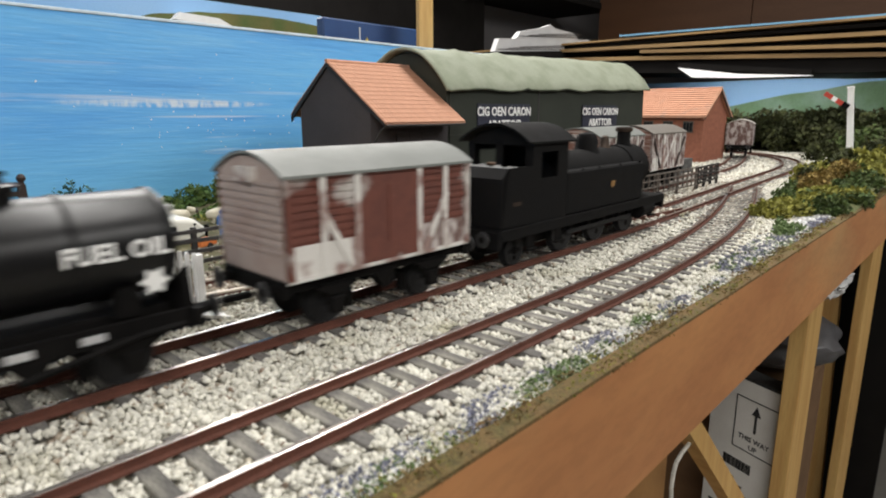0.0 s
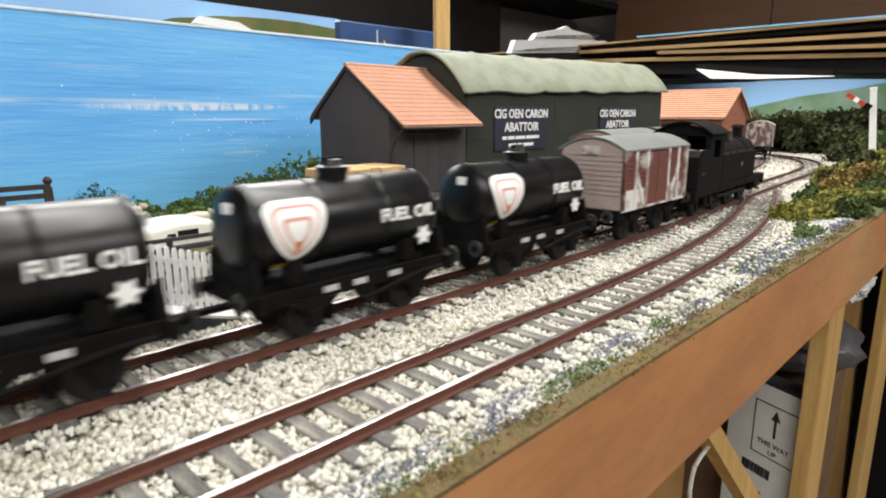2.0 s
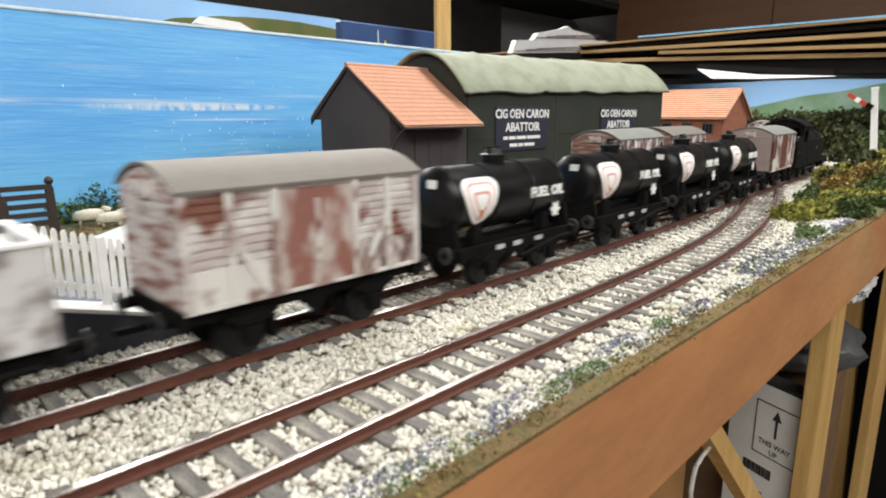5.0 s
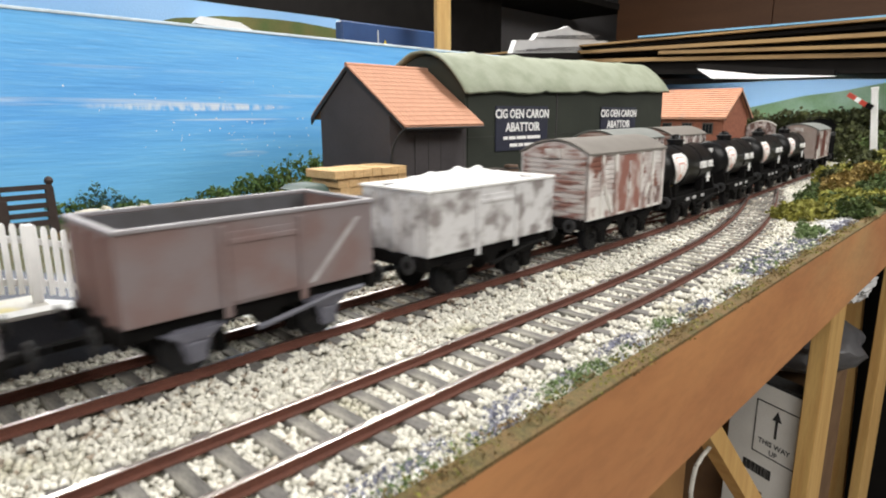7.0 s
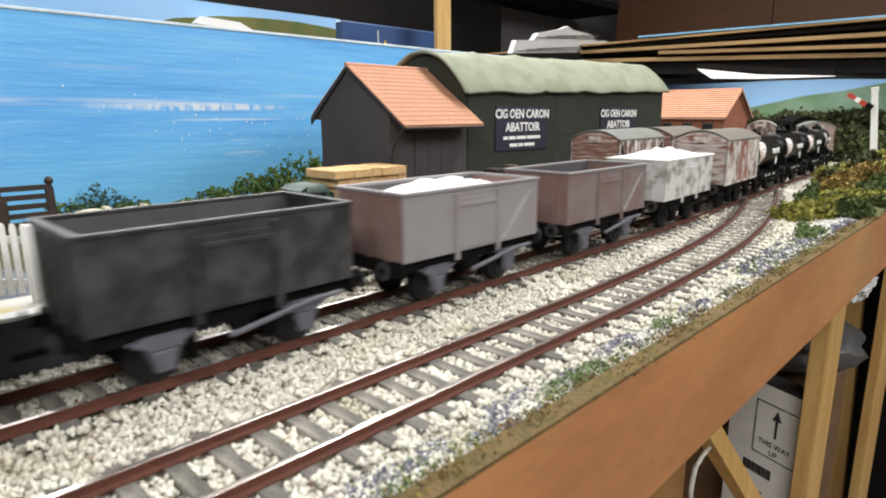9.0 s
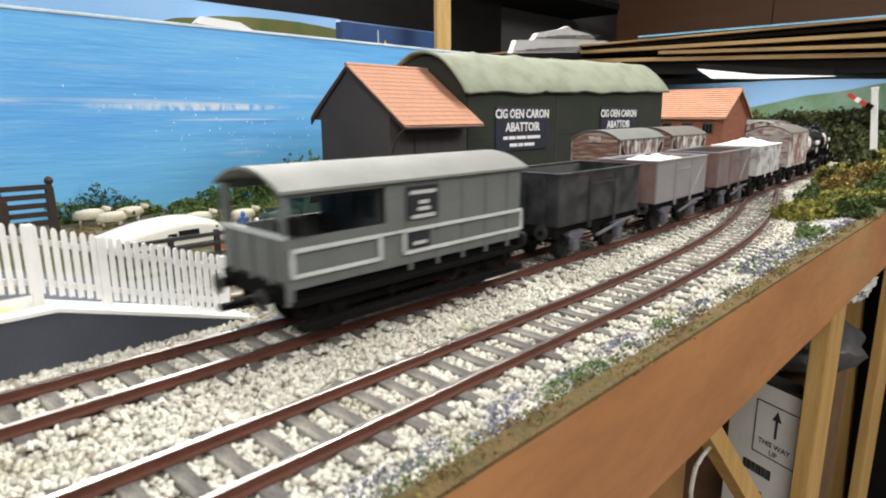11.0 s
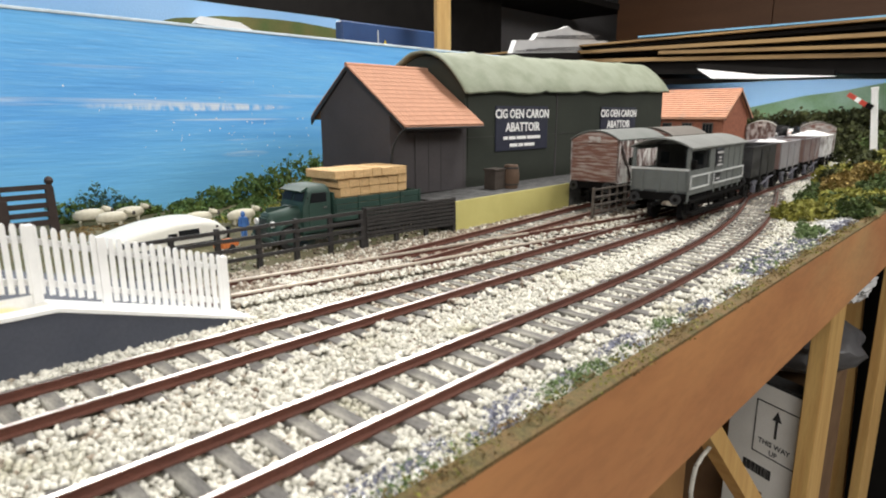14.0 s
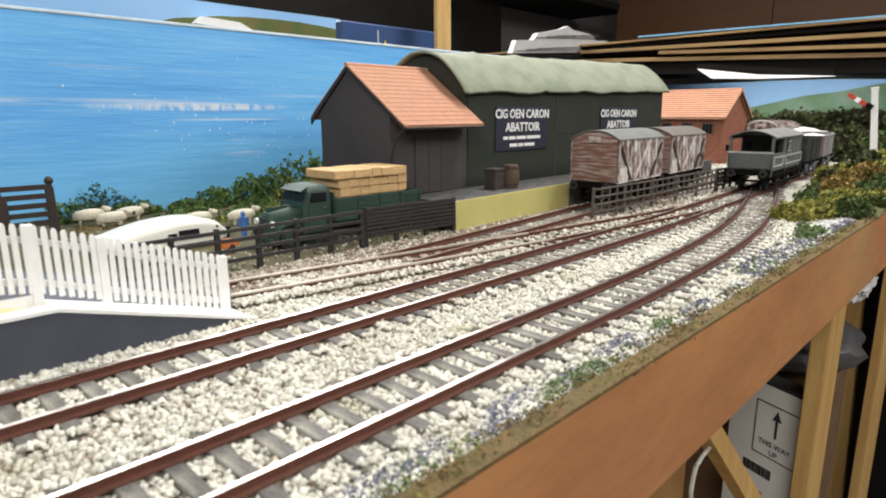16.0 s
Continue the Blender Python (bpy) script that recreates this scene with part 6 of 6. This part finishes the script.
def cattle_van(label, side, end, roof, brace, group="goods train", half=35, door=None, fine=True):
    t = thing("box_van", label, "van", group=group)
    w, z0, ze, zr = 16.0, 16, 42.5, 48.5
    underframe(t, half, 19, WHEEL, z=16)
    k = 10
    arc = [(-w + 2 * w * i / k, ze + (zr - ze - 1) * (1 - (2 * i / k - 1) ** 2)) for i in range(k + 1)]
    for e in (-1, 1):
        en = part("end_wall", prism(bm_new(), [(-w, z0), (w, z0)] + arc[::-1], "yz", min(e * half, e * (half - 1)), max(e * half, e * (half - 1))), end, t)
        for j in range(13 if fine else 9):
            z = z0 + (0.6 + j * 2.0 if fine else 6.6 + j * 2.2)
            part("plank", box(bm_new(), min(e * half, e * (half + 0.55)), max(e * half, e * (half + 0.55)), -w + 0.6, w - 0.6, z, z + 1.25, 0.08), end, en)
        if not fine:
            part("plank", box(bm_new(), min(e * half, e * (half + 0.3)), max(e * half, e * (half + 0.3)), -w + 0.6, w - 0.6, z0 + 0.3, z0 + 6.2, 0.08), end, en)
        part("vent", prism(bm_new(), [(-4, 41), (4, 41), (3.6, 44.6), (-3.6, 44.6)], "yz", min(e * half, e * (half + 2.0)), max(e * half, e * (half + 2.0))), brace, en, "pale hooded ventilator")
    for s in (-1, 1):
        def ys(a, b):
            return (min(s * a, s * b), max(s * a, s * b))
        sd = part("side_wall", box(bm_new(), -half, half, *ys(w - 1, w), z0, ze + 0.4), side, t)
        for x0, x1 in ((-half + 0.8, -12.5), (12.5, half - 0.8)):
            for j in range(8):
                z = z0 + 9.6 + j * 2.05
                part("slat", box(bm_new(), x0, x1, *ys(w, w + 0.35), z, z + 1.25, 0.06), side, sd)
            part("lower_board", box(bm_new(), x0, x1, *ys(w, w + 0.35), z0 + 0.3, z0 + 8.8, 0.06), WHITEWORN if x0 < 0 else VANPALE, sd)
        dr = part("door", box(bm_new(), -11.2, 11.2, *ys(w, w + 0.7), z0 + 0.5, ze - 1.2, 0.1), door or side, sd)
        part("door_bar", box(bm_new(), -0.7, 0.7, *ys(w + 0.7, w + 1.1), z0 + 6, ze - 4, 0.1), side, dr)
        if group == "parked vans":
            part("door_brace", prism(bm_new(), [(-10.5, z0 + 2), (-7.6, z0 + 2), (10.5, ze - 4), (7.6, ze - 4)], "xz", *ys(w + 0.7, w + 1.0)), brace, dr)
            for x in (-10.0, 10.0):
                part("door_frame", box(bm_new(), x - 1.1, x + 1.1, *ys(w + 0.7, w + 1.05), z0 + 0.8, ze - 1.6, 0.1), brace, dr)
        for x in (-half + 0.9, -23.5, -12, 12, 23.5, half - 0.9):
            part("stanchion", box(bm_new(), x - 0.9, x + 0.9, *ys(w + 0.3, w + 1.0), z0, ze, 0.1), brace if abs(x) < 30 else side, sd)
        for m in (-1, 1):
            part("diagonal", prism(bm_new(), [(m * 13, z0 + 0.6), (m * 15, z0 + 0.6), (m * 25, ze - 9), (m * 23, ze - 9)] if fine and group == "goods train" or not fine else [(m * 15, z0 + 0.6), (m * 17.4, z0 + 0.6), (m * 33.5, ze - 4), (m * 31.6, ze - 3)], "xz", *ys(w + 0.3, w + 1.15)), FENCEBROWN if group == "parked vans" else brace, sd)
        part("top_rail", box(bm_new(), -half, half, *ys(w, w + 0.5), ze - 1.0, ze + 0.3), side, sd)
        part("bottom_rail", box(bm_new(), -half, half, *ys(w, w + 0.6), z0 - 0.6, z0 + 0.6), brace, sd)
    part("roof", curved_roof(bm_new(), half + 1, w + 1.2, ze + 0.5, zr + 0.3), roof, t, smooth=True)
    return t


def tank_wagon():
    t = thing("tank_wagon", "black fuel oil tank wagon with a white shield", "tank wagon", group="goods train")
    half = 33
    underframe(t, half, 18, WHEEL, z=15, lever=UNDER)
    zc, R = 29.5, 11.9
    end = [(2, -34.0), (7, -33.5), (10.6, -32.3), (R, -30.8)]
    prof = end + [(R, 29.6), (11, 31.2), (7, 32.2), (2, 32.6)]
    tank = part("barrel", lathe(bm_new(), prof, (0, 0, zc), 40, "x"), BLACK, t, smooth=True)
    for x in (-29.4, -11, 11, 29.4):
        part("band", lathe(bm_new(), [(R - 0.2, -0.6), (R + 0.3, -0.5), (R + 0.3, 0.5), (R - 0.2, 0.6)], (x, 0, zc), 40, "x"), BLACK, tank, smooth=True)
    dome = part("filler_dome", lathe(bm_new(), [(4.3, 9), (4.3, 13.6), (4.9, 13.6), (4.9, 14.8), (3.2, 15.3), (2.6, 16.8), (1.0, 17.1)], (0, 0, zc), 20), BLACK, tank, smooth=True)
    part("dome_lever", box(bm_new(), -3.4, 3.4, -0.6, 0.6, zc + 16.6, zc + 17.6, 0.1), UNDER, dome)
    part("tank_cradle", box(bm_new(), -30, 30, -7.5, 7.5, 12.2, 15.4, 0.4), UNDER, t)
    for e in (-1, 1):
        part("end_stay", prism(bm_new(), [(-13, 15), (13, 15), (11, 24), (6, 20.5), (-6, 20.5), (-11, 24)], "yz", e * 32.4 - 0.8, e * 32.4 + 0.8), UNDER, t)
        part("end_plate", box(bm_new(), min(e * 33.2, e * 34.0), max(e * 33.2, e * 34.0), -3.5, 0.5, 34.5, 37.2), WHITE, tank, "small white panel")
        for y in (-8.5, 8.5):
            part("saddle", prism(bm_new(), [(e * 20 - 2.5, 15), (e * 20 + 2.5, 15), (e * 20 + 1.8, 21.5), (e * 20 - 1.8, 21.5)], "xz", y - 2, y + 2), UNDER, t)

    def wrap(x, a, s, lift):
        """A place on the barrel: x along, a mm of arc above the middle."""
        th = a / R
        return (x, s * (R + lift) * math.cos(th), zc + (R + lift) * math.sin(th))

    def patch(name, rows, s, lift, mat, label=""):
        v, f = [], []
        for a, xa, xb in rows:
            v += [wrap(xa, a, s, lift), wrap(xb, a, s, lift)]
        for i in range(len(rows) - 1):
            q = (2 * i, 2 * i + 1, 2 * i + 3, 2 * i + 2)
            f.append(q if s < 0 else q[::-1])
        o = new(name, raw(name, v, f, mat, True))
        o.parent = tank
        if label:
            o["label"] = label
        return o

    def shield(u, cx, k):
        a = 9.2 - 17.5 * u
        hw = 9.3 * k * ((0.62 + 0.38 * (u / 0.16) ** 0.5) if u < 0.16 else (1 - ((u - 0.16) / 0.84) ** 1.9) ** 0.8)
        return (4.8 + (a - 0.45) * k - 4.8 + 0.0, cx - hw, cx + hw)
    for s in (-1, 1):
        cx = -20.0 * (1 if s < 0 else -1)
        patch("shield", [shield(i / 24, cx, 1.0) for i in range(25)], s, 0.34, WHITE, "white shield-shaped mark")
        patch("shield_bar", [shield(i / 24, cx, 0.78) for i in range(0, 25)], s, 0.42, LOGOPINK, "faded pink inner shield")
        patch("shield_bar", [shield(i / 24, cx, 0.69) for i in range(0, 25)], s, 0.48, WHITE)
        patch("shield_bar", [shield(0.06 + 0.94 * i / 24, cx, 0.46) for i in range(0, 25)], s, 0.54, LOGOPINK)
        patch("shield_bar", [shield(0.06 + 0.94 * i / 24, cx, 0.34) for i in range(0, 25)], s, 0.57, WHITE)
        patch("shield_bar", [(-5.6 + 3.0 * i / 6, cx - 0.5 - 0.9 * i / 6, cx + 0.5 + 0.9 * i / 6) for i in range(7)], s, 0.60, ORANGE)
        for cc, hw, a0 in ((-23.5, 2.6, -10.4), (-23.5, 2.6, -12.0)):
            patch("small_plate", [(a0, cc * (1 if s < 0 else -1) - hw, cc * (1 if s < 0 else -1) + hw), (a0 + 1.2, cc * (1 if s < 0 else -1) - hw, cc * (1 if s < 0 else -1) + hw)], s, 0.3, WARN if a0 > -11 else WHITE)
        th = 0.02
        m = Matrix.Translation((18.4 * MM * (1 if s < 0 else -1), s * (R + 0.45) * MM, (zc + 0.4) * MM)) @ Euler((radians(90), 0, radians(0 if s < 0 else 180))).to_matrix().to_4x4()
        lettering("lettering", "FUEL OIL", 5.3, WHITE, tank, m, 0.25, 1.0)
        bm = bm_new()
        c, cz = 25.5 * (1 if s < 0 else -1), zc - 7.4
        pts = []
        for i in range(12):
            r = 3.3 if i % 2 == 0 else 1.9
            pts.append((c + r * math.cos(i * math.pi / 6), cz + r * math.sin(i * math.pi / 6)))
        yb = s * math.sqrt(R * R - 4.6 ** 2)
        prism(bm, pts, "xz", min(yb, yb + s * 0.5), max(yb, yb + s * 0.5))
        part("star_mark", bm, WHITE, tank, "white star")
        for x in (-14, -4, 9):
            part("number_plate_bar", box(bm_new(), x, x + 4.5, min(s * 13.6, s * 13.9), max(s * 13.6, s * 13.9), 12.2, 13.8), PAPER, t)
    return t


def brake_van():
    t = thing("brake_van", "grey goods brake van with an open veranda", "brake van", group="goods train")
    half, w, z0, ze, zr = 48.2, 15.8, 16.5, 40.6, 45.6
    underframe(t, half, 32, WHEEL, z=16.5)
    body0 = -16
    part("floor", box(bm_new(), -half, half, -w + 1, w - 1, z0, z0 + 1), UNDER, t)
    k = 10
    arc = [(-w + 2 * w * i / k, ze + (zr - ze - 0.8) * (1 - (2 * i / k - 1) ** 2)) for i in range(k + 1)]
    for x in (body0, half - 1):
        part("end_wall", prism(bm_new(), [(-w + 0.9, z0 + 1), (w - 0.9, z0 + 1)] + [p for p in arc[::-1] if abs(p[0]) < w - 0.8], "yz", x, x + 1), TOADGREY, t)
    # Panel and door are near black to stand in for shade under the roof.
    inner = part("veranda_lining", box(bm_new(), body0 - 0.5, body0 - 0.05, -w + 1.2, w - 1.2, z0 + 1.2, ze + 0.5), VERANDASHADE, t, "near-black bulkhead panel, dark for the veranda's shade")
    part("door", box(bm_new(), body0 - 0.9, body0 - 0.5, -4.2, 4.2, z0 + 1.4, 37.5, 0.1), VERANDASHADE, inner)
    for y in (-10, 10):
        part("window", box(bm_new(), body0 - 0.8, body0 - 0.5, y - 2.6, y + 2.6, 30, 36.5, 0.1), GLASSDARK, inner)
    part("veranda_end", box(bm_new(), -half, -half + 1, -w, w, z0 - 1, 28.6, 0.1), TOADGREY, t)
    for y in (-9.5, 0, 9.5):
        part("end_stanchion", box(bm_new(), -half - 0.8, -half, y - 0.8, y + 0.8, z0 - 5, 28.2), TOADGREY, t)
    part("end_rail", box(bm_new(), -half - 0.7, -half + 1.2, -w - 0.3, w + 0.3, 28.6, 29.8, 0.15), LINEPALE, t, "pale top rail of the veranda")
    for s in (-1, 1):
        def ys(a, b):
            return (min(s * a, s * b), max(s * a, s * b))
        sd = part("side_wall", box(bm_new(), body0 + 1, half - 1, *ys(w - 0.9, w), z0 - 1, ze), TOADGREY, t)
        part("veranda_side", box(bm_new(), -half + 1, body0 + 1, *ys(w - 0.9, w), z0 - 1, 28.6), TOADGREY, t)
        part("corner_post", box(bm_new(), -half, -half + 2.0, *ys(w - 1.6, w + 0.2), z0 - 5, ze), TOADGREY, t)
        for x in (-6, 5.5, 17, 28.5, 40):
            part("side_batten", box(bm_new(), x - 0.5, x + 0.5, *ys(w, w + 0.45), z0 - 3, ze - 0.4), TOADGREY, sd)
        part("eave_strip", box(bm_new(), -half + 2, half, *ys(w - 0.5, w + 0.2), ze - 1.6, ze + 0.2), TOADGREY, t)
        bm = bm_new()
        for x0, x1 in ((-47, -17.5), (-9.5, 47.5)):
            for z in (18.6, 25.2):
                box(bm, x0, x1, *ys(w + 0.5, w + 1.1), z, z + 1.0)
            for x in (x0, x1 - 1):
                box(bm, x, x + 1, *ys(w + 0.5, w + 1.1), 18.6, 26.2)
        box(bm, -18, -9, *ys(w + 0.5, w + 1.0), 25.4, 26.1)
        part("handrail", bm, LINEPALE, t, "pale grey handrails")
        pl = part("name_plate", box(bm_new(), -7.5, 5, *ys(w + 0.5, w + 0.9), 28.6, 38.4), PLATE, t, "black plate with pale writing")
        for z, a, b in ((36.6, -6.5, 4), (33.6, -3, 1), (31.6, -3.5, 1.5), (29.4, -6, 3.6)):
            part("writing_bar", box(bm_new(), a, b, *ys(w + 0.85, w + 1.05), z - 0.55, z + 0.55), PAPER, pl)
        pl = part("name_plate", box(bm_new(), -7, 1.5, *ys(w + 0.5, w + 0.9), 20.2, 24.8), PLATE, t)
        part("writing_bar", box(bm_new(), -5.5, 0, *ys(w + 0.85, w + 1.05), 21, 22), PAPER, pl)
        part("footboard", box(bm_new(), -46, 46, *ys(15.0, 18.6), 4.6, 6.4), UNDER, t)
        part("upper_footboard", box(bm_new(), -47, 47, *ys(14.4, 17.2), 11.2, 12.6), UNDER, t)
        # Black plate added over the gap in place of the shadow under the van.
        part("side_frame", box(bm_new(), -45, 45, *ys(13.7, 14.3), 7.6, 13), UNDER, t)
        for x in (-38, -14, 14, 38):
            part("step_iron", box(bm_new(), x - 0.5, x + 0.5, *ys(16, 16.8), 7, 13), UNDER, t)
        part("lamp", box(bm_new(), -half + 1, -half + 3.6, *ys(w + 0.4, w + 3), 30, 34.5, 0.3), UNDER, t)
    part("roof", curved_roof(bm_new(), half + 1.2, w + 1.5, ze + 0.3, zr + 0.4), TOADROOF, t, smooth=True)
    part("brake_pillar", rod(bm_new(), (-40, 0, 17), (-40, 0, 30), 0.9), UNDER, t)
    return t


def locomotive():
    t = thing("tank_locomotive", "black side-tank steam locomotive with a gold crest", "locomotive", group="goods train")
    L = 71.0
    part("footplate", box(bm_new(), -L, L, -16.2, 16.2, 15.2, 16.6, 0.1), SOOT, t)
    for s in (-1, 1):
        part("valance", box(bm_new(), -L, L, min(s * 15.2, s * 16), max(s * 15.2, s * 16), 12.4, 15.2), SOOT, t)
    for e in (-1, 1):
        part("buffer_beam", box(bm_new(), e * L - 1, e * L + 1, -16, 16, 9.5, 16), SOOT, t)
    buffers(t, L + 1, 13.6)
    part("frame", box(bm_new(), -66, 66, -7, 7, 6, 15), UNDER, t)
    for s in (-1, 1):
        def ys(a, b):
            return (min(s * a, s * b), max(s * a, s * b))
        tk = part("side_tank", box(bm_new(), -26, 46, *ys(6.5, 15.6), 16.6, 34.6, 0.7), SOOT, t)
        part("crest", prism(bm_new(), [(14 + 1.9 * math.cos(a), 26.5 + 1.6 * math.sin(a)) for a in [i * math.pi / 4 for i in range(8)]], "xz", *ys(15.6, 15.75)), BRASS, tk, "small gold crest")
        part("crest_lion", prism(bm_new(), [(13.4, 25.2), (14.6, 25.2), (15.9, 27.8), (14, 27.2), (12.1, 27.8)], "xz", *ys(15.7, 15.85)), BRASS, tk)
        for x in (-14, 0, 20, 40):
            part("tank_handrail", rod(bm_new(), (x, s * 15.8, 34.4), (x, s * 15.8, 35.4), 0.4, 6), UNDER, tk)
        bm = bm_new()
        box(bm, -51, -26, *ys(14.8, 15.6), 16.6, 33.5)
        box(bm, -51, -45, *ys(14.8, 15.6), 33.5, 47)
        box(bm, -33, -26, *ys(14.8, 15.6), 33.5, 47)
        box(bm, -45, -33, *ys(14.8, 15.6), 43.5, 47)
        part("cab_side", bm, SOOT, t)
        part("bunker_side", prism(bm_new(), [(-68, 17), (-51, 17), (-51, 38.6), (-66, 38.6), (-69.5, 35), (-69.5, 22)], "xz", *ys(14.8, 15.6)), SOOT, t)
        part("number_bar", box(bm_new(), -63, -58, *ys(15.6, 15.7), 24.6, 26.0), BRONZE, t)
        for x in (-50, -30, 58):
            part("step", box(bm_new(), x - 3, x + 3, *ys(14.6, 16.4), 6.4, 7.2), UNDER, t)
            part("step_plate", box(bm_new(), x - 2.6, x + 2.6, *ys(14.6, 15.0), 6.4, 15), UNDER, t)
        part("coupling_rod", box(bm_new(), -19, 41, *ys(11.6, 12.4), 7.3, 9.2, 0.2), WHEEL, t)
        part("cylinder", rod(bm_new(), (48, s * 12, 10), (61, s * 12, 11), 4.4, 14), SOOT, t)
    part("bunker_back", prism(bm_new(), [(-70, 17), (-69, 17), (-65.5, 38.6), (-66.5, 38.6), (-70, 35)], "xz", -15.6, 15.6), SOOT, t)
    part("bunker_floor", box(bm_new(), -68, -51, -14.8, 14.8, 19, 20.5), SOOT, t)
    part("cab_front", box(bm_new(), -27, -26, -15.4, 15.4, 16.6, 47.5), SOOT, t)
    bm = bm_new()
    box(bm, -51.5, -50.5, -15.4, 15.4, 16.6, 38)
    box(bm, -51.5, -50.5, -15.4, -12.5, 38, 47)
    box(bm, -51.5, -50.5, 12.5, 15.4, 38, 47)
    box(bm, -51.5, -50.5, -1.6, 1.6, 38, 47.5)
    prism(bm, [(-15.4, 46), (15.4, 46), (11, 50.4), (0, 53), (-11, 50.4)], "yz", -51.5, -50.5)
    part("cab_back", bm, SOOT, t)
    part("cab_roof", curved_roof(bm_new(), 16.5, 17.2, 47.6, 54.4), SOOT, t, at=(-39, 0, 0), smooth=True)
    bm = bm_new()
    bmesh.ops.create_grid(bm, x_segments=14, y_segments=16, size=1)
    for v in bm.verts:
        v.co = Vector((-59 + v.co.x * 7.5, v.co.y * 14.4, 37.6 + 1.8 * noise.noise(v.co * 5) + 1.4 * noise.noise(v.co * 13)))
    part("coal", bm, PAPER, t, "heaped grey coal in the bunker")
    part("boiler", lathe(bm_new(), [(10.6, -28), (10.6, 44)], (0, 0, 31), 32, "x"), SOOT, t, smooth=True)
    part("smokebox", lathe(bm_new(), [(11.2, 44), (11.2, 62), (10.2, 63.2), (3, 64)], (0, 0, 31), 32, "x"), SOOT, t, smooth=True)
    part("smokebox_saddle", box(bm_new(), 45, 61, -8, 8, 15, 24), SOOT, t)
    part("chimney", lathe(bm_new(), [(5.0, 40.5), (3.6, 43), (3.3, 48), (3.9, 49.6), (4.2, 50.4), (3.2, 51)], (54, 0, 0), 18), SOOT, t, smooth=True)
    part("chimney_cap", lathe(bm_new(), [(4.0, 48.6), (4.4, 49.4), (4.2, 50.6), (3.0, 50.9)], (54, 0, 0), 18), BRONZE, t, smooth=True)
    part("dome", lathe(bm_new(), [(6.6, 39), (5.4, 42), (5.2, 46), (3.8, 48.4), (1, 49.2)], (16, 0, 0), 18), SOOT, t, smooth=True)
    part("safety_valve", lathe(bm_new(), [(3.6, 40), (2.4, 43), (2.0, 46.5), (1.0, 47.2)], (34, 0, 0), 14), BRONZE, t, smooth=True)
    for x, r in ((-54, 6.0), (-19, 8.6), (11, 8.6), (41, 8.6)):
        wheelset(t, x, r, UNDER)
    return t


V = 82.5
TRAIN = []


def couple(ob, rear, length):
    TRAIN.append((ob, rear + length / 2))


couple(brake_van(), -831, 97)
couple(mineral("blackened open mineral wagon, empty", MINBLACK, MINBLACK, MINBLACK, 0, None, UNDERGREY, UNDERGREY, 1), -711, 66)
couple(mineral("grey steel mineral wagon heaped with white stone", MINGREY, MINEND, MINGREY, 33.2, STRIPE, UNDERGREY, UNDERGREY, 2), -626, 66)
couple(mineral("brown-grey steel mineral wagon, empty, white stripe", MINBROWN, MINEND, MINGREY, 0, STRIPE, UNDERGREY, UNDERGREY, 3), -539, 66)
couple(mineral("whitewash-stained mineral wagon loaded with white stone", MINWHITE, MINWHITE, LOADWHITE, 36.0, None, UNDER, UNDER, 4), -451, 66)
van = cattle_van("bleached brown and white cattle van with grey roof", VANPINK, VANENDWHITE, ROOFBROWN, WHITEWORN, door=VANDOOR)
couple(van, -361, 70)
tank = tank_wagon()
couple(tank, -269.5, 66)


def twin(ob):
    """A copy of a vehicle, with its wheelsets listed."""
    c = copy_thing(ob, Matrix.Identity(4))
    for o in c.children:
        if o.name.startswith("wheelset"):
            WHEELS.append((o, o.location.x / MM, o.location.z / MM))
    return c


for rear in (-182, -94.5, -7):
    couple(twin(tank), rear, 66)
couple(cattle_van("brown cattle van with white framing and pale grey roof", VANBROWN, VANEND, ROOFGREY, WHITEWORN, fine=False), 81, 72)
couple(locomotive(), 170, 142)
KEYED = list(WHEELS)


def park(ob, line, s):
    x, y, h = line.at(s)
    ob.matrix_basis = pose(x * MM, y * MM, 0, 0, 0, math.degrees(h))
    return ob


park(cattle_van("parked whitewash-streaked brown cattle van", VANPALE, VANEND2, ROOFGREY, WHITEWORN, "parked vans"), SPUR, 150 + 233)
park(cattle_van("second parked pale-streaked van coupled behind", VANPALE, VANEND2, ROOFBROWN, WHITEWORN, "parked vans"), SPUR, 150 + 233 + 87)
park(cattle_van("pale weathered van parked near the warehouse", VANPALE, VANPALE, ROOFPALE, WHITEWORN, "parked vans"), SPUR, 905)


def motions():
    steps = [i * 0.25 for i in range(65)]
    for ob, s0 in TRAIN:
        rows = []
        for t in steps:
            s = s0 + V * t + np.interp(t, [0.0, 1.0, 2.2, 12.0, 13.5, 14.25, 15.0, 15.5, 16.0], [2.0, 1.8, 0.0, 0.0, -3.0, -3.0, 1.5, 7.0, 11.0])
            xa, ya, _ = MAIN.at(s - 18)
            xb, yb, _ = MAIN.at(s + 18)
            rows.append((t, pose((xa + xb) / 2 * MM, (ya + yb) / 2 * MM, 0, 0, 0, math.degrees(math.atan2(yb - ya, xb - xa)))))
        walk(ob, rows)
    for ob, x, r in KEYED:
        turn = math.degrees(V * 0.1 / r)
        walk(ob, [(i * 0.1, pose(x * MM, 0, r * MM, 0, turn * i, 0)) for i in range(161)])


motions()
